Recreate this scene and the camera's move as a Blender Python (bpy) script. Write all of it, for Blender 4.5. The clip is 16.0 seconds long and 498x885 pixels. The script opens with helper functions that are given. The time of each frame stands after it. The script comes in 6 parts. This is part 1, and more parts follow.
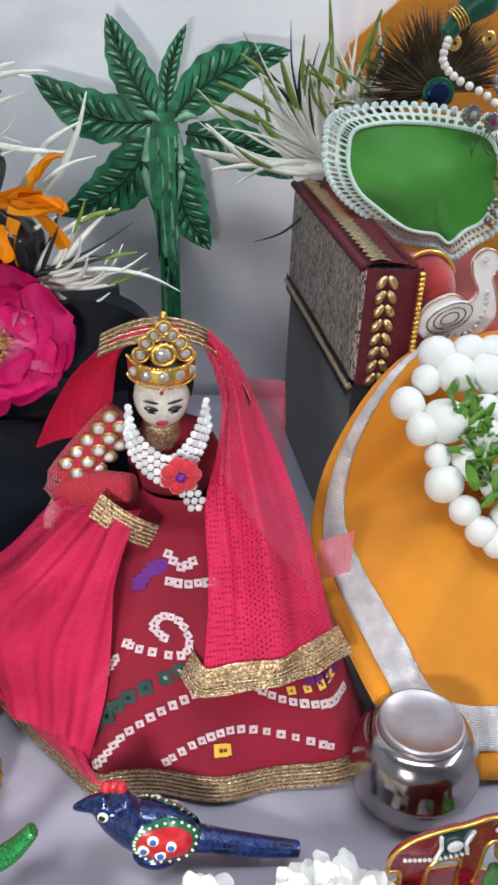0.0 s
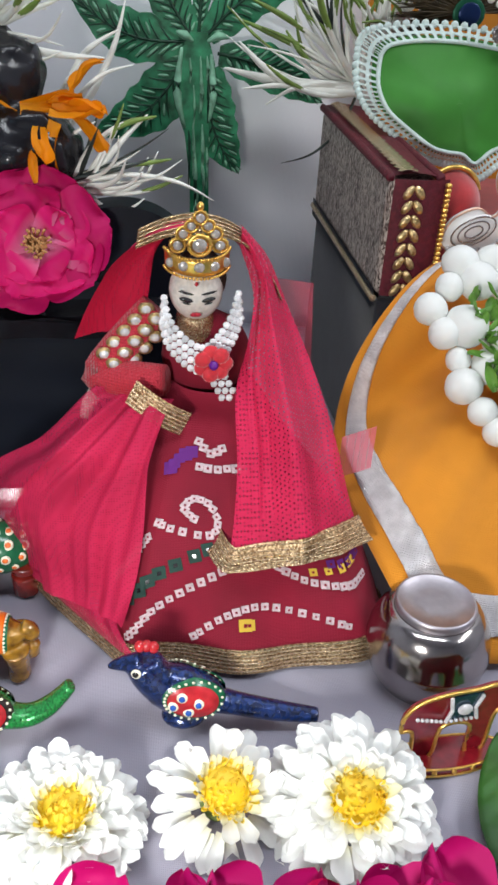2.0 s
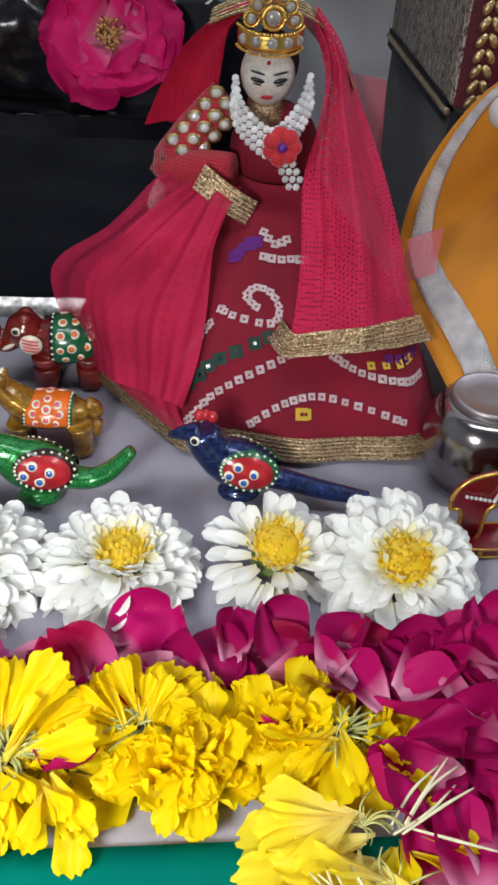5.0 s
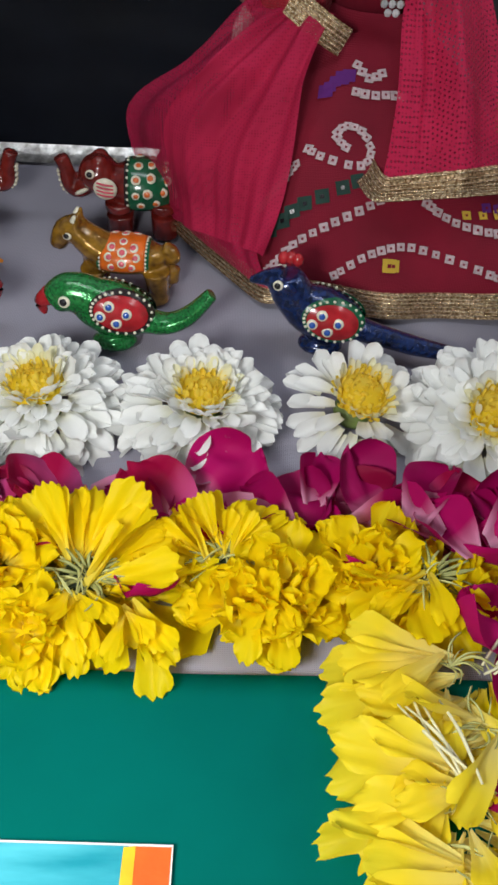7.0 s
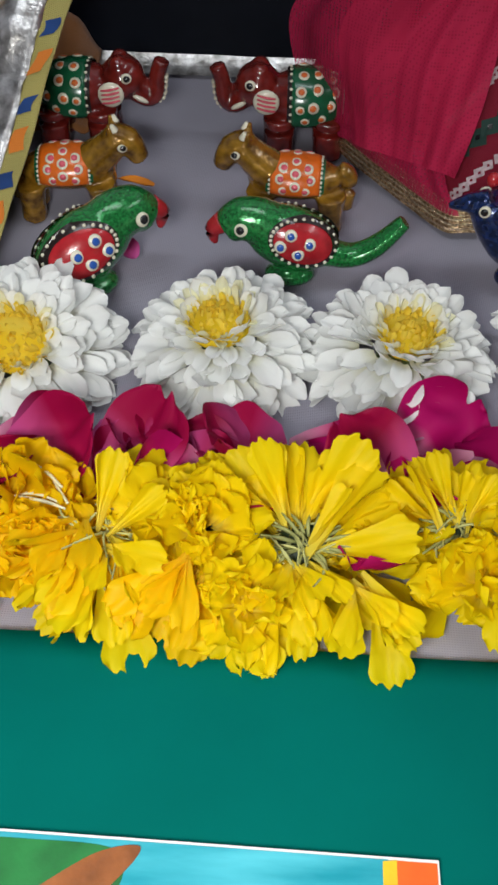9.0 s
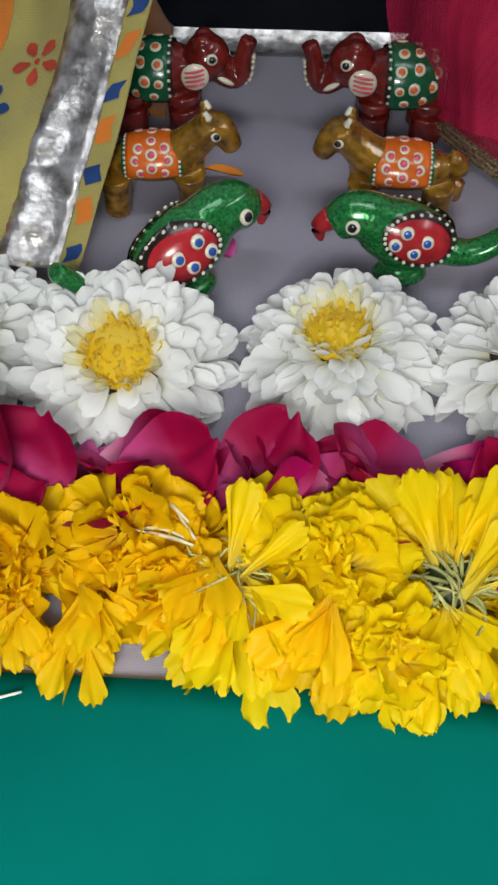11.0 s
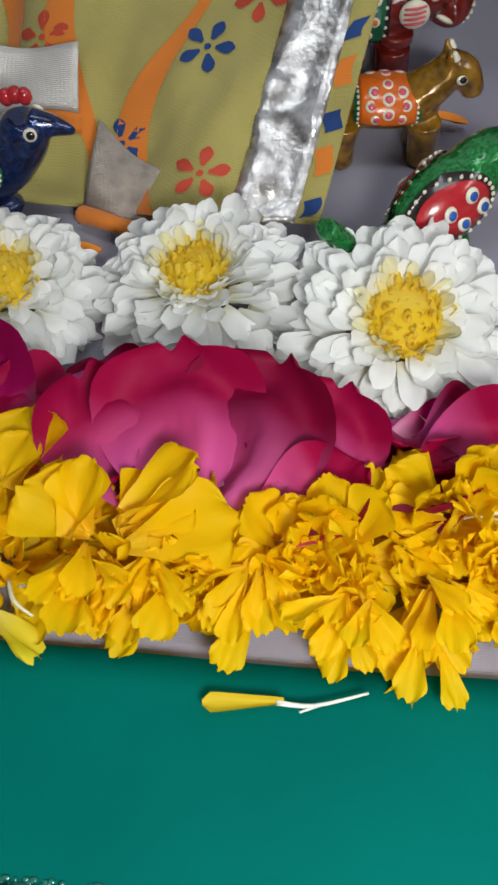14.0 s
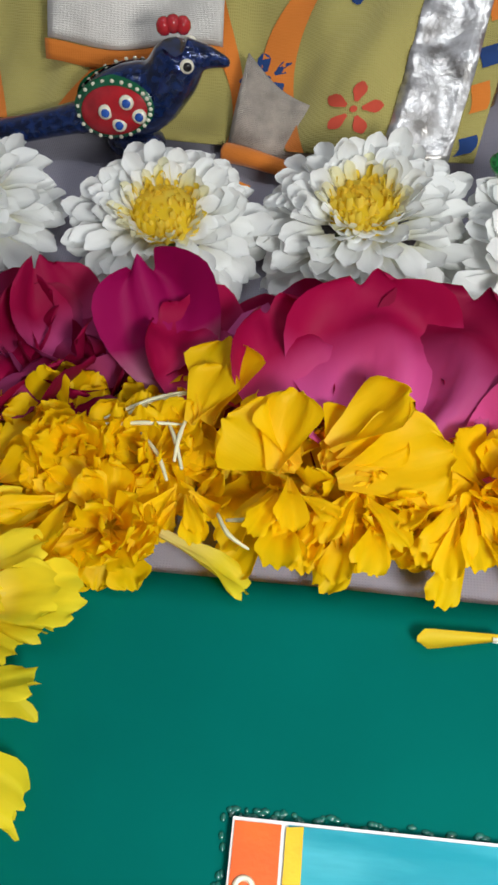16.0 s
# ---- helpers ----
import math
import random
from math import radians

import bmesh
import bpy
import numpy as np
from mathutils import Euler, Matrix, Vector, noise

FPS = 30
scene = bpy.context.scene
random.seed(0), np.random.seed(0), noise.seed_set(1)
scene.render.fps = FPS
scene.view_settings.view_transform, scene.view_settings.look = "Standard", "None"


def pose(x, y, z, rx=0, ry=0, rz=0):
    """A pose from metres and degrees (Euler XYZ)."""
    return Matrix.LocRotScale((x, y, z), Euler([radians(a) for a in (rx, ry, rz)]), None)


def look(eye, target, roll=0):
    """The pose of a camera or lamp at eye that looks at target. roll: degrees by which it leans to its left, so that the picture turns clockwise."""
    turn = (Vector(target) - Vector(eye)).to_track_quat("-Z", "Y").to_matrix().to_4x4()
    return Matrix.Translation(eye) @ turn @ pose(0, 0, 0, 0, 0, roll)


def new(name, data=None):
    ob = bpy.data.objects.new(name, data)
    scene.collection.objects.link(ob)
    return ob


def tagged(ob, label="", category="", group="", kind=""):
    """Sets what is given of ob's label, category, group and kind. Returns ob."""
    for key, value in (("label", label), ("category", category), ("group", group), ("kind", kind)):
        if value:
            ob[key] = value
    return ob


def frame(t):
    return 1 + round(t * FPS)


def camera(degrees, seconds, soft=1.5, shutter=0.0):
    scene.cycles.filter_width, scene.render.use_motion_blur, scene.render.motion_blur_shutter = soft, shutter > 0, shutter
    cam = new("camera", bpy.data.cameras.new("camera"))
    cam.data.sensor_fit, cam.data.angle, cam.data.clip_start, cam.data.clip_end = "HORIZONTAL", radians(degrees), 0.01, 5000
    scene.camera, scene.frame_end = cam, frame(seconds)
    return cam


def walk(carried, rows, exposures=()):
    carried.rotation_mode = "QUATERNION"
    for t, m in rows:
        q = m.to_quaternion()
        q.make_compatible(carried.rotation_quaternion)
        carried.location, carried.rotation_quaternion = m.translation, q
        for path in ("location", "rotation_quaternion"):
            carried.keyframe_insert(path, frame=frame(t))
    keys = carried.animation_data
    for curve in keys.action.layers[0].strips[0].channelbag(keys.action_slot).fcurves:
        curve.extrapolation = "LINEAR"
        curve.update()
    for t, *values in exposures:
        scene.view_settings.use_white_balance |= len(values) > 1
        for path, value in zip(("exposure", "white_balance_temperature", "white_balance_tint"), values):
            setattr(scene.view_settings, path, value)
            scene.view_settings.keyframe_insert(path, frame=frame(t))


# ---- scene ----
cam = camera(32.2, 16.0, soft=2.8)
METRES, EYE, TILT, LEAN, TURN = 0.4, 0.345, -30.0, -2.4, -9.0
ROWS = [
    (0.0, 0.0, 0.0, 0.0, 0.0, 0.0, -0.0),
    (0.5, 0.0003, -0.0223, -0.0083, 0.08, -0.29, -0.24),
    (1.0, -0.0075, -0.0355, -0.0212, 0.25, -0.68, -0.49),
    (1.5, -0.008, -0.0409, -0.0519, 0.44, -1.36, -0.82),
    (2.0, -0.0176, -0.05, -0.0899, 0.88, -2.19, -1.27),
    (2.5, -0.017, -0.0548, -0.1203, 1.33, -3.08, -1.75),
    (3.0, -0.0147, -0.0605, -0.1388, 1.9, -3.93, -2.25),
    (3.5, -0.0203, -0.0628, -0.1775, 2.57, -4.81, -2.68),
    (6.0, -0.0148, -0.0755, -0.2949, 6.35, -10.43, -3.98),
    (6.5, -0.0292, -0.0668, -0.323, 7.25, -12.23, -4.35),
    (7.0, -0.0473, -0.0577, -0.3187, 8.39, -14.15, -4.87),
    (7.5, -0.0966, -0.0334, -0.3151, 9.58, -15.69, -5.17),
    (8.0, -0.1268, -0.0064, -0.3157, 10.86, -17.13, -5.16),
    (8.5, -0.1627, 0.0026, -0.3315, 11.58, -18.15, -5.0),
    (11.0, -0.2924, 0.0559, -0.3268, 12.97, -20.96, -4.16),
    (11.5, -0.3285, 0.0634, -0.3336, 13.13, -21.37, -4.11),
    (12.0, -0.3615, 0.0589, -0.333, 13.24, -21.74, -4.12),
    (12.5, -0.3864, 0.0562, -0.3317, 13.34, -22.02, -4.17),
    (13.0, -0.4141, 0.058, -0.3331, 13.45, -22.57, -4.14),
    (13.5, -0.4658, 0.0605, -0.3484, 13.59, -23.2, -4.16),
    (14.0, -0.5084, 0.0624, -0.3522, 13.68, -23.75, -4.33),
    (14.5, -0.5461, 0.0617, -0.3574, 13.81, -24.15, -4.53),
    (15.0, -0.581, 0.0582, -0.3676, 13.98, -24.72, -4.76),
    (15.5, -0.6077, 0.0473, -0.3785, 14.24, -25.28, -4.76),
    (16.0, -0.6218, 0.0361, -0.3859, 14.47, -25.82, -4.59),
]
walk(cam, [(t, pose(0, 0, EYE, TILT, LEAN, TURN) @ pose(METRES * x, METRES * y, METRES * z, 90 + pitch, roll, yaw)) for t, x, y, z, yaw, pitch, roll in ROWS],
     [(0.0, 0.82), (2.5, 0.64), (3.7, 0.36), (6.0, -0.20), (8.5, -0.64), (12.5, -0.60), (16.0, -0.40)])

# ---- light ----
world = bpy.data.worlds.new("room_air")
scene.world = world
world.use_nodes = True
world.node_tree.nodes["Background"].inputs[0].default_value = (0.80, 0.88, 1.0, 1)
world.node_tree.nodes["Background"].inputs[1].default_value = 0.06


def area(name, eye, target, w, h, watts, colour):
    data = bpy.data.lights.new(name, "AREA")
    data.shape, data.size, data.size_y, data.energy, data.color = "RECTANGLE", w, h, watts, colour
    ob = new(name, data)
    ob.matrix_world = look(eye, target)
    return ob


area("tube_light_side", (1.15, 0.10, 1.25), (0, 0.2, 0), 0.9, 0.12, 5.5, (0.94, 0.97, 1.0))
# unseen light near the ceiling, added and aimed to lift the backdrop
area("ceiling_fill", (-0.05, -0.05, 1.80), (0.05, 0.65, 0.1), 1.2, 0.25, 9, (0.90, 0.95, 1.0))
# unseen fixed fill beside the viewer, added to brighten the flower border
area("front_fill", (-0.13, -0.12, 0.24), (-0.13, 0.02, 0), 0.08, 0.08, 1.6, (0.98, 0.99, 0.97))


# ---- materials ----
def mat(name, colour, rough=0.5, metal=0.0, vary=0.18, scale=80, bump=0.15, bscale=700, second=None, alpha=1.0,
        coat=0.0, sheen=0.0, sub=0.0, rand=0.0, trans=0.0, ior=1.45, axis=None, island=0.0, spec=0.5, step=(0.3, 0.7)):
    m = bpy.data.materials.new(name)
    m.use_nodes = True
    nt = m.node_tree
    n, l = nt.nodes, nt.links
    b = n["Principled BSDF"]
    b.inputs["Roughness"].default_value = rough
    b.inputs["Metallic"].default_value = metal
    b.inputs["Alpha"].default_value = alpha
    b.inputs["Coat Weight"].default_value = coat
    b.inputs["Specular IOR Level"].default_value = spec
    b.inputs["Coat Roughness"].default_value = 0.12
    b.inputs["Sheen Weight"].default_value = sheen
    b.inputs["Transmission Weight"].default_value = trans
    b.inputs["IOR"].default_value = ior
    if sub:
        b.inputs["Subsurface Weight"].default_value = sub
        b.inputs["Subsurface Radius"].default_value = (0.004, 0.003, 0.002)
        b.inputs["Subsurface Scale"].default_value = 1.0
    tc = n.new("ShaderNodeTexCoord")
    nz = n.new("ShaderNodeTexNoise")
    nz.inputs["Scale"].default_value = scale
    nz.inputs["Detail"].default_value = 5
    src = tc.outputs["Object"]
    if axis:
        mp = n.new("ShaderNodeMapping")
        mp.inputs["Scale"].default_value = axis
        l.new(src, mp.inputs[0])
        src = mp.outputs[0]
    l.new(src, nz.inputs["Vector"])
    ramp = n.new("ShaderNodeValToRGB")
    ramp.color_ramp.elements[0].position, ramp.color_ramp.elements[1].position = step
    lo = [max(0, c * (1 - vary)) for c in colour]
    hi = list(second) if second else [min(1, c * (1 + vary)) for c in colour]
    ramp.color_ramp.elements[0].color = (*lo, 1)
    ramp.color_ramp.elements[1].color = (*hi, 1)
    l.new(nz.outputs["Fac"], ramp.inputs[0])
    out = ramp.outputs[0]
    if rand or island:
        hs = n.new("ShaderNodeHueSaturation")
        mr = n.new("ShaderNodeMapRange")
        k = rand or island
        mr.inputs["To Min"].default_value, mr.inputs["To Max"].default_value = 1 - k, 1 + k * 0.5
        if rand:
            oi = n.new("ShaderNodeObjectInfo")
            l.new(oi.outputs["Random"], mr.inputs["Value"])
        else:
            ge = n.new("ShaderNodeNewGeometry")
            l.new(ge.outputs["Random Per Island"], mr.inputs["Value"])
        l.new(mr.outputs[0], hs.inputs["Value"])
        l.new(out, hs.inputs["Color"])
        out = hs.outputs[0]
    l.new(out, b.inputs["Base Color"])
    if bump:
        n2 = n.new("ShaderNodeTexNoise")
        n2.inputs["Scale"].default_value = bscale
        n2.inputs["Detail"].default_value = 3
        l.new(src, n2.inputs["Vector"])
        bp = n.new("ShaderNodeBump")
        bp.inputs["Strength"].default_value = bump
        bp.inputs["Distance"].default_value = 0.0006
        l.new(n2.outputs["Fac"], bp.inputs["Height"])
        l.new(bp.outputs[0], b.inputs["Normal"])
    return m


def woven(name, colour, rough=0.75, count=900.0, depth=0.5, vary=0.12, scale=12, alpha=1.0, sheen=0.2, metal=0.0, second=None):
    """Cloth with a fine over-and-under weave, count threads a metre."""
    m = mat(name, colour, rough, metal, vary, scale, 0, alpha=alpha, sheen=sheen, second=second)
    nt = m.node_tree
    n, l = nt.nodes, nt.links
    b = n["Principled BSDF"]
    tc = n.new("ShaderNodeTexCoord")
    waves = []
    for turn in ("X", "Y", "Z"):
        w = n.new("ShaderNodeTexWave")
        w.bands_direction = turn
        w.inputs["Scale"].default_value = count / 20 * 3.14
        w.inputs["Distortion"].default_value = 0.4
        l.new(tc.outputs["Object"], w.inputs["Vector"])
        waves.append(w.outputs["Fac"])
    s1 = n.new("ShaderNodeMath")
    s1.operation = "ADD"
    l.new(waves[0], s1.inputs[0])
    l.new(waves[1], s1.inputs[1])
    s2 = n.new("ShaderNodeMath")
    s2.operation = "ADD"
    l.new(s1.outputs[0], s2.inputs[0])
    l.new(waves[2], s2.inputs[1])
    bp = n.new("ShaderNodeBump")
    bp.inputs["Strength"].default_value = depth
    bp.inputs["Distance"].default_value = 0.0004
    l.new(s2.outputs[0], bp.inputs["Height"])
    l.new(bp.outputs[0], b.inputs["Normal"])
    return m


def petal_mat(name, tip, base, length, rough=0.5, streak=0.25, rand=0.15, fade=0.35, thin=0.3):
    """A petal whose colour runs from its base to its tip along local y, with fine veins across x."""
    m = mat(name, tip, rough, 0, 0.1, 150, 0.0, spec=0.22)
    nt = m.node_tree
    n, l = nt.nodes, nt.links
    b = n["Principled BSDF"]
    tc = n.new("ShaderNodeTexCoord")
    sp = n.new("ShaderNodeSeparateXYZ")
    l.new(tc.outputs["Object"], sp.inputs[0])
    mr = n.new("ShaderNodeMapRange")
    mr.inputs["From Min"].default_value, mr.inputs["From Max"].default_value = 0.0, length * fade
    l.new(sp.outputs["Y"], mr.inputs["Value"])
    mp = n.new("ShaderNodeMapping")
    mp.inputs["Scale"].default_value = (900, 40, 40)
    l.new(tc.outputs["Object"], mp.inputs[0])
    nz = n.new("ShaderNodeTexNoise")
    nz.inputs["Scale"].default_value = 1.0
    l.new(mp.outputs[0], nz.inputs["Vector"])
    mix = n.new("ShaderNodeMixRGB")
    mix.inputs[1].default_value, mix.inputs[2].default_value = (*base, 1), (*tip, 1)
    l.new(mr.outputs[0], mix.inputs[0])
    hs = n.new("ShaderNodeHueSaturation")
    oi = n.new("ShaderNodeObjectInfo")
    m2 = n.new("ShaderNodeMapRange")
    m2.inputs["To Min"].default_value, m2.inputs["To Max"].default_value = 1 - rand, 1 + rand * 0.5
    l.new(oi.outputs["Random"], m2.inputs["Value"])
    l.new(m2.outputs[0], hs.inputs["Value"])
    l.new(mix.outputs[0], hs.inputs["Color"])
    l.new(hs.outputs[0], b.inputs["Base Color"])
    bp = n.new("ShaderNodeBump")
    bp.inputs["Strength"].default_value = streak
    bp.inputs["Distance"].default_value = 0.0005
    l.new(nz.outputs["Fac"], bp.inputs["Height"])
    l.new(bp.outputs[0], b.inputs["Normal"])
    tr = n.new("ShaderNodeBsdfTranslucent")
    l.new(hs.outputs[0], tr.inputs["Color"])
    ms = n.new("ShaderNodeMixShader")
    ms.inputs[0].default_value = thin
    l.new(b.outputs[0], ms.inputs[1])
    l.new(tr.outputs[0], ms.inputs[2])
    l.new(ms.outputs[0], n["Material Output"].inputs[0])
    return m


WALLM = mat("painted_wall", (0.72, 0.72, 0.76), 0.8, vary=0.04, scale=4, bump=0.1, bscale=120)
# white cloth coloured grey-lavender: the dimmer light at the back is in it
CLOTHW = woven("dimmed_white_cloth", (0.31, 0.298, 0.365), 0.85, 2600, 0.25, 0.05, 9)
BACKW = woven("backdrop_cloth", (0.92, 0.92, 0.96), 0.85, 3000, 0.15, 0.05, 5)
GREENP = mat("green_paper", (0.0, 0.122, 0.102), 0.65, spec=0.03, vary=0.10, scale=14, bump=0.12, bscale=45)
BLACKC = mat("black_satin", (0.005, 0.007, 0.013), 0.5, spec=0.25, vary=0.3, scale=20, bump=0.3, bscale=90)
BLACKP = mat("black_plastic", (0.010, 0.010, 0.013), 0.22, vary=0.4, scale=50, bump=1.0, bscale=110)
GREYV = mat("grey_velvet", (0.022, 0.022, 0.030), 0.9, vary=0.35, scale=60, sheen=0.2, bump=0.3, bscale=900)
# near-white spots in the ribbon colour stand for glints on its crinkles
SILVERR = mat("silver_ribbon", (0.48, 0.45, 0.42), 0.34, 0.85, 0.35, 150, 1.0, 260, second=(0.92, 0.90, 0.88), step=(0.35, 0.65))
SILVER = mat("steel", (0.36, 0.33, 0.32), 0.15, 1.0, 0.12, 70, 0.05, 300)
STEELD = mat("worn_steel", (0.42, 0.39, 0.42), 0.42, 0.9, 0.15, 110, 0.1, 500)
GOLD = mat("gold_metal", (0.85, 0.52, 0.13), 0.28, 0.95, 0.2, 300, 0.3, 900)
# pale flecks in both braid colours imitate the sparkle of the gold
ZARI = mat("gold_braid", (0.38, 0.22, 0.10), 0.30, 0.85, 0.35, 850, 1.0, 1300, second=(0.95, 0.72, 0.44), step=(0.42, 0.64))
ZARIL = mat("gold_braid_thread", (0.55, 0.34, 0.17), 0.26, 0.85, 0.4, 1100, 0.9, 1700, second=(0.98, 0.80, 0.54), step=(0.42, 0.62))
MAROON = woven("maroon_georgette", (0.215, 0.003, 0.020), 0.85, 2600, 0.2, 0.22, 25, sheen=0.02)
ORANGEC = woven("mango_cotton", (0.62, 0.225, 0.008), 0.8, 2400, 0.25, 0.14, 18)
FACEP = mat("doll_face_paint", (0.66, 0.60, 0.55), 0.5, vary=0.16, scale=420, bump=0.3, bscale=900)
GEM = mat("glass_stone", (0.74, 0.73, 0.74), 0.05, 0.35, 0.25, 300, 0.0, coat=1.0)
STONE = mat("milky_stone", (0.36, 0.33, 0.31), 0.08, 0.2, 0.35, 350, 0.2, 500, coat=1.0)
BLACKPAINT = mat("black_paint", (0.01, 0.01, 0.012), 0.25, vary=0.1, coat=0.5)


# ---- mesh helpers ----
def grid(bm, nu, nv, fn, closed=False, mi=0):
    """A sheet of (nu x nv) cells through fn(u, v), u and v from 0 to 1."""
    rows = []
    for i in range(nu if closed else nu + 1):
        rows.append([bm.verts.new(fn(i / nu, j / nv)) for j in range(nv + 1)])
    for i in range(nu):
        a, b = rows[i], rows[(i + 1) % len(rows)]
        for j in range(nv):
            f = bm.faces.new((a[j], b[j], b[j + 1], a[j + 1]))
            f.material_index, f.smooth = mi, True
    return rows


def spline(pts, n):
    """n + 1 points along a smooth curve through pts."""
    p = [Vector(q) for q in pts]
    out = []
    for k in range(n + 1):
        s = k / n * (len(p) - 1)
        i = min(int(s), len(p) - 2)
        t = s - i
        a, b, c, d = p[max(i - 1, 0)], p[i], p[i + 1], p[min(i + 2, len(p) - 1)]
        out.append(0.5 * (2 * b + (c - a) * t + (2 * a - 5 * b + 4 * c - d) * t * t + (3 * b - a - 3 * c + d) * t ** 3))
    return out


def along(pts, s):
    """The point at the share s of the smooth curve through pts."""
    return spline_at([Vector(q) for q in pts], s)


def spline_at(p, s):
    s = min(max(s, 0), 1) * (len(p) - 1)
    i = min(int(s), len(p) - 2)
    t = s - i
    a, b, c, d = p[max(i - 1, 0)], p[i], p[i + 1], p[min(i + 2, len(p) - 1)]
    return 0.5 * (2 * b + (c - a) * t + (2 * a - 5 * b + 4 * c - d) * t * t + (3 * b - a - 3 * c + d) * t ** 3)


def tube(bm, pts, radii, seg=10, mi=0, flat=1.0, n=None):
    """A round rod along a smooth curve; flat squeezes it upright."""
    n = n or max(6, 4 * (len(pts) - 1))
    path = spline(pts, n)
    rr = [radii[0]] * (n + 1) if len(radii) == 1 else [
        np.interp(k / n, np.linspace(0, 1, len(radii)), radii) for k in range(n + 1)]
    rings = []
    for k, c in enumerate(path):
        d = (path[min(k + 1, n)] - path[max(k - 1, 0)]).normalized()
        side = d.cross(Vector((0, 0, 1)))
        if side.length < 1e-3:
            side = Vector((0, 1, 0))
        side.normalize()
        up = side.cross(d)
        rings.append([bm.verts.new(c + (side * math.cos(a) + up * math.sin(a) * flat) * rr[k])
                      for a in (2 * math.pi * i / seg for i in range(seg))])
    for a, b in zip(rings, rings[1:]):
        for i in range(seg):
            f = bm.faces.new((a[i], a[(i + 1) % seg], b[(i + 1) % seg], b[i]))
            f.material_index, f.smooth = mi, True
    for ring in (rings[0][::-1], rings[-1]):
        f = bm.faces.new(ring)
        f.material_index, f.smooth = mi, True


def blob(bm, c, r, seg=12, mi=0, m=None):
    """An ellipsoid of half sizes r round c, turned by m."""
    c = Vector(c)
    r = (r, r, r) if isinstance(r, (int, float)) else r
    half = max(4, seg // 2)
    rows = []
    for j in range(1, half):
        th = math.pi * j / half
        row = []
        for i in range(seg):
            a = 2 * math.pi * i / seg
            v = Vector((r[0] * math.sin(th) * math.cos(a), r[1] * math.sin(th) * math.sin(a), r[2] * math.cos(th)))
            row.append(bm.verts.new(c + (m @ v if m else v)))
        rows.append(row)
    tip = [bm.verts.new(c + (m @ Vector((0, 0, s * r[2])) if m else Vector((0, 0, s * r[2])))) for s in (1, -1)]
    faces = []
    for a, b in zip(rows, rows[1:]):
        for i in range(seg):
            faces.append(bm.faces.new((a[i], b[i], b[(i + 1) % seg], a[(i + 1) % seg])))
    for i in range(seg):
        faces.append(bm.faces.new((tip[0], rows[0][i], rows[0][(i + 1) % seg])))
        faces.append(bm.faces.new((tip[1], rows[-1][(i + 1) % seg], rows[-1][i])))
    for f in faces:
        f.material_index, f.smooth = mi, True


def facing(nrm):
    """The turn that lays local z along nrm."""
    return Vector(nrm).to_track_quat("Z", "Y").to_matrix()


def dot(bm, c, nrm, r, mi=0, high=0.35, seg=8):
    blob(bm, c, (r, r, r * high), seg, mi, facing(nrm))


def lathe(bm, profile, seg=40, mi=0):
    rows = []
    for r, z in profile:
        rows.append([bm.verts.new((r * math.cos(2 * math.pi * i / seg), r * math.sin(2 * math.pi * i / seg), z)) for i in range(seg)])
    for a, b in zip(rows, rows[1:]):
        for i in range(seg):
            f = bm.faces.new((a[i], a[(i + 1) % seg], b[(i + 1) % seg], b[i]))
            f.material_index, f.smooth = mi, True
    for ring in (rows[0][::-1], rows[-1]):
        f = bm.faces.new(ring)
        f.material_index = mi


def slab(bm, outline, depth, push=(0, 0, 1), mi=0):
    """A flat plate with the given outline (points in space), depth thick along push."""
    p = Vector(push).normalized() * depth
    a = [bm.verts.new(Vector(q)) for q in outline]
    b = [bm.verts.new(Vector(q) + p) for q in outline]
    fs = [bm.faces.new(a[::-1]), bm.faces.new(b)]
    for i in range(len(a)):
        j = (i + 1) % len(a)
        fs.append(bm.faces.new((a[i], a[j], b[j], b[i])))
    for f in fs:
        f.material_index = mi


def box(bm, lo, hi, mi=0, bevel=0.0):
    a = [bm.verts.new((x, y, z)) for x in (lo[0], hi[0]) for y in (lo[1], hi[1]) for z in (lo[2], hi[2])]
    fs = [bm.faces.new([a[i] for i in q]) for q in ((0, 1, 3, 2), (4, 6, 7, 5), (0, 4, 5, 1), (2, 3, 7, 6), (0, 2, 6, 4), (1, 5, 7, 3))]
    for f in fs:
        f.material_index = mi
    if bevel:
        es = list({e for f in fs for e in f.edges})
        bmesh.ops.bevel(bm, geom=es, offset=bevel, segments=3, affect="EDGES", profile=0.5)


def part(name, bm, material, parent=None, label=""):
    """One mesh object from bm; material may be a list, by the faces' index."""
    me = bpy.data.meshes.new(name)
    bmesh.ops.recalc_face_normals(bm, faces=bm.faces)
    bm.to_mesh(me)
    bm.free()
    for m in material if isinstance(material, (list, tuple)) else [material]:
        me.materials.append(m)
    ob = new(name, me)
    ob.parent = parent
    if label:
        ob["label"] = label
    return ob


def thing(name, m, label, category, group=""):
    """An Empty at the pose m, to parent a thing's parts."""
    ob = new(name)
    ob.empty_display_size = 0.01
    ob.matrix_world = m
    return tagged(ob, label, category, group)


def solid(ob, thick, offset=0.0):
    md = ob.modifiers.new("thickness", "SOLIDIFY")
    md.thickness, md.offset = thick, offset
    return ob


def carve(ob, voxel=0.0009, rounds=3):
    """Melts overlapping forms into one carved body."""
    md = ob.modifiers.new("carve", "REMESH")
    md.mode, md.voxel_size, md.use_smooth_shade = "VOXEL", voxel, True
    sm = ob.modifiers.new("sand", "SMOOTH")
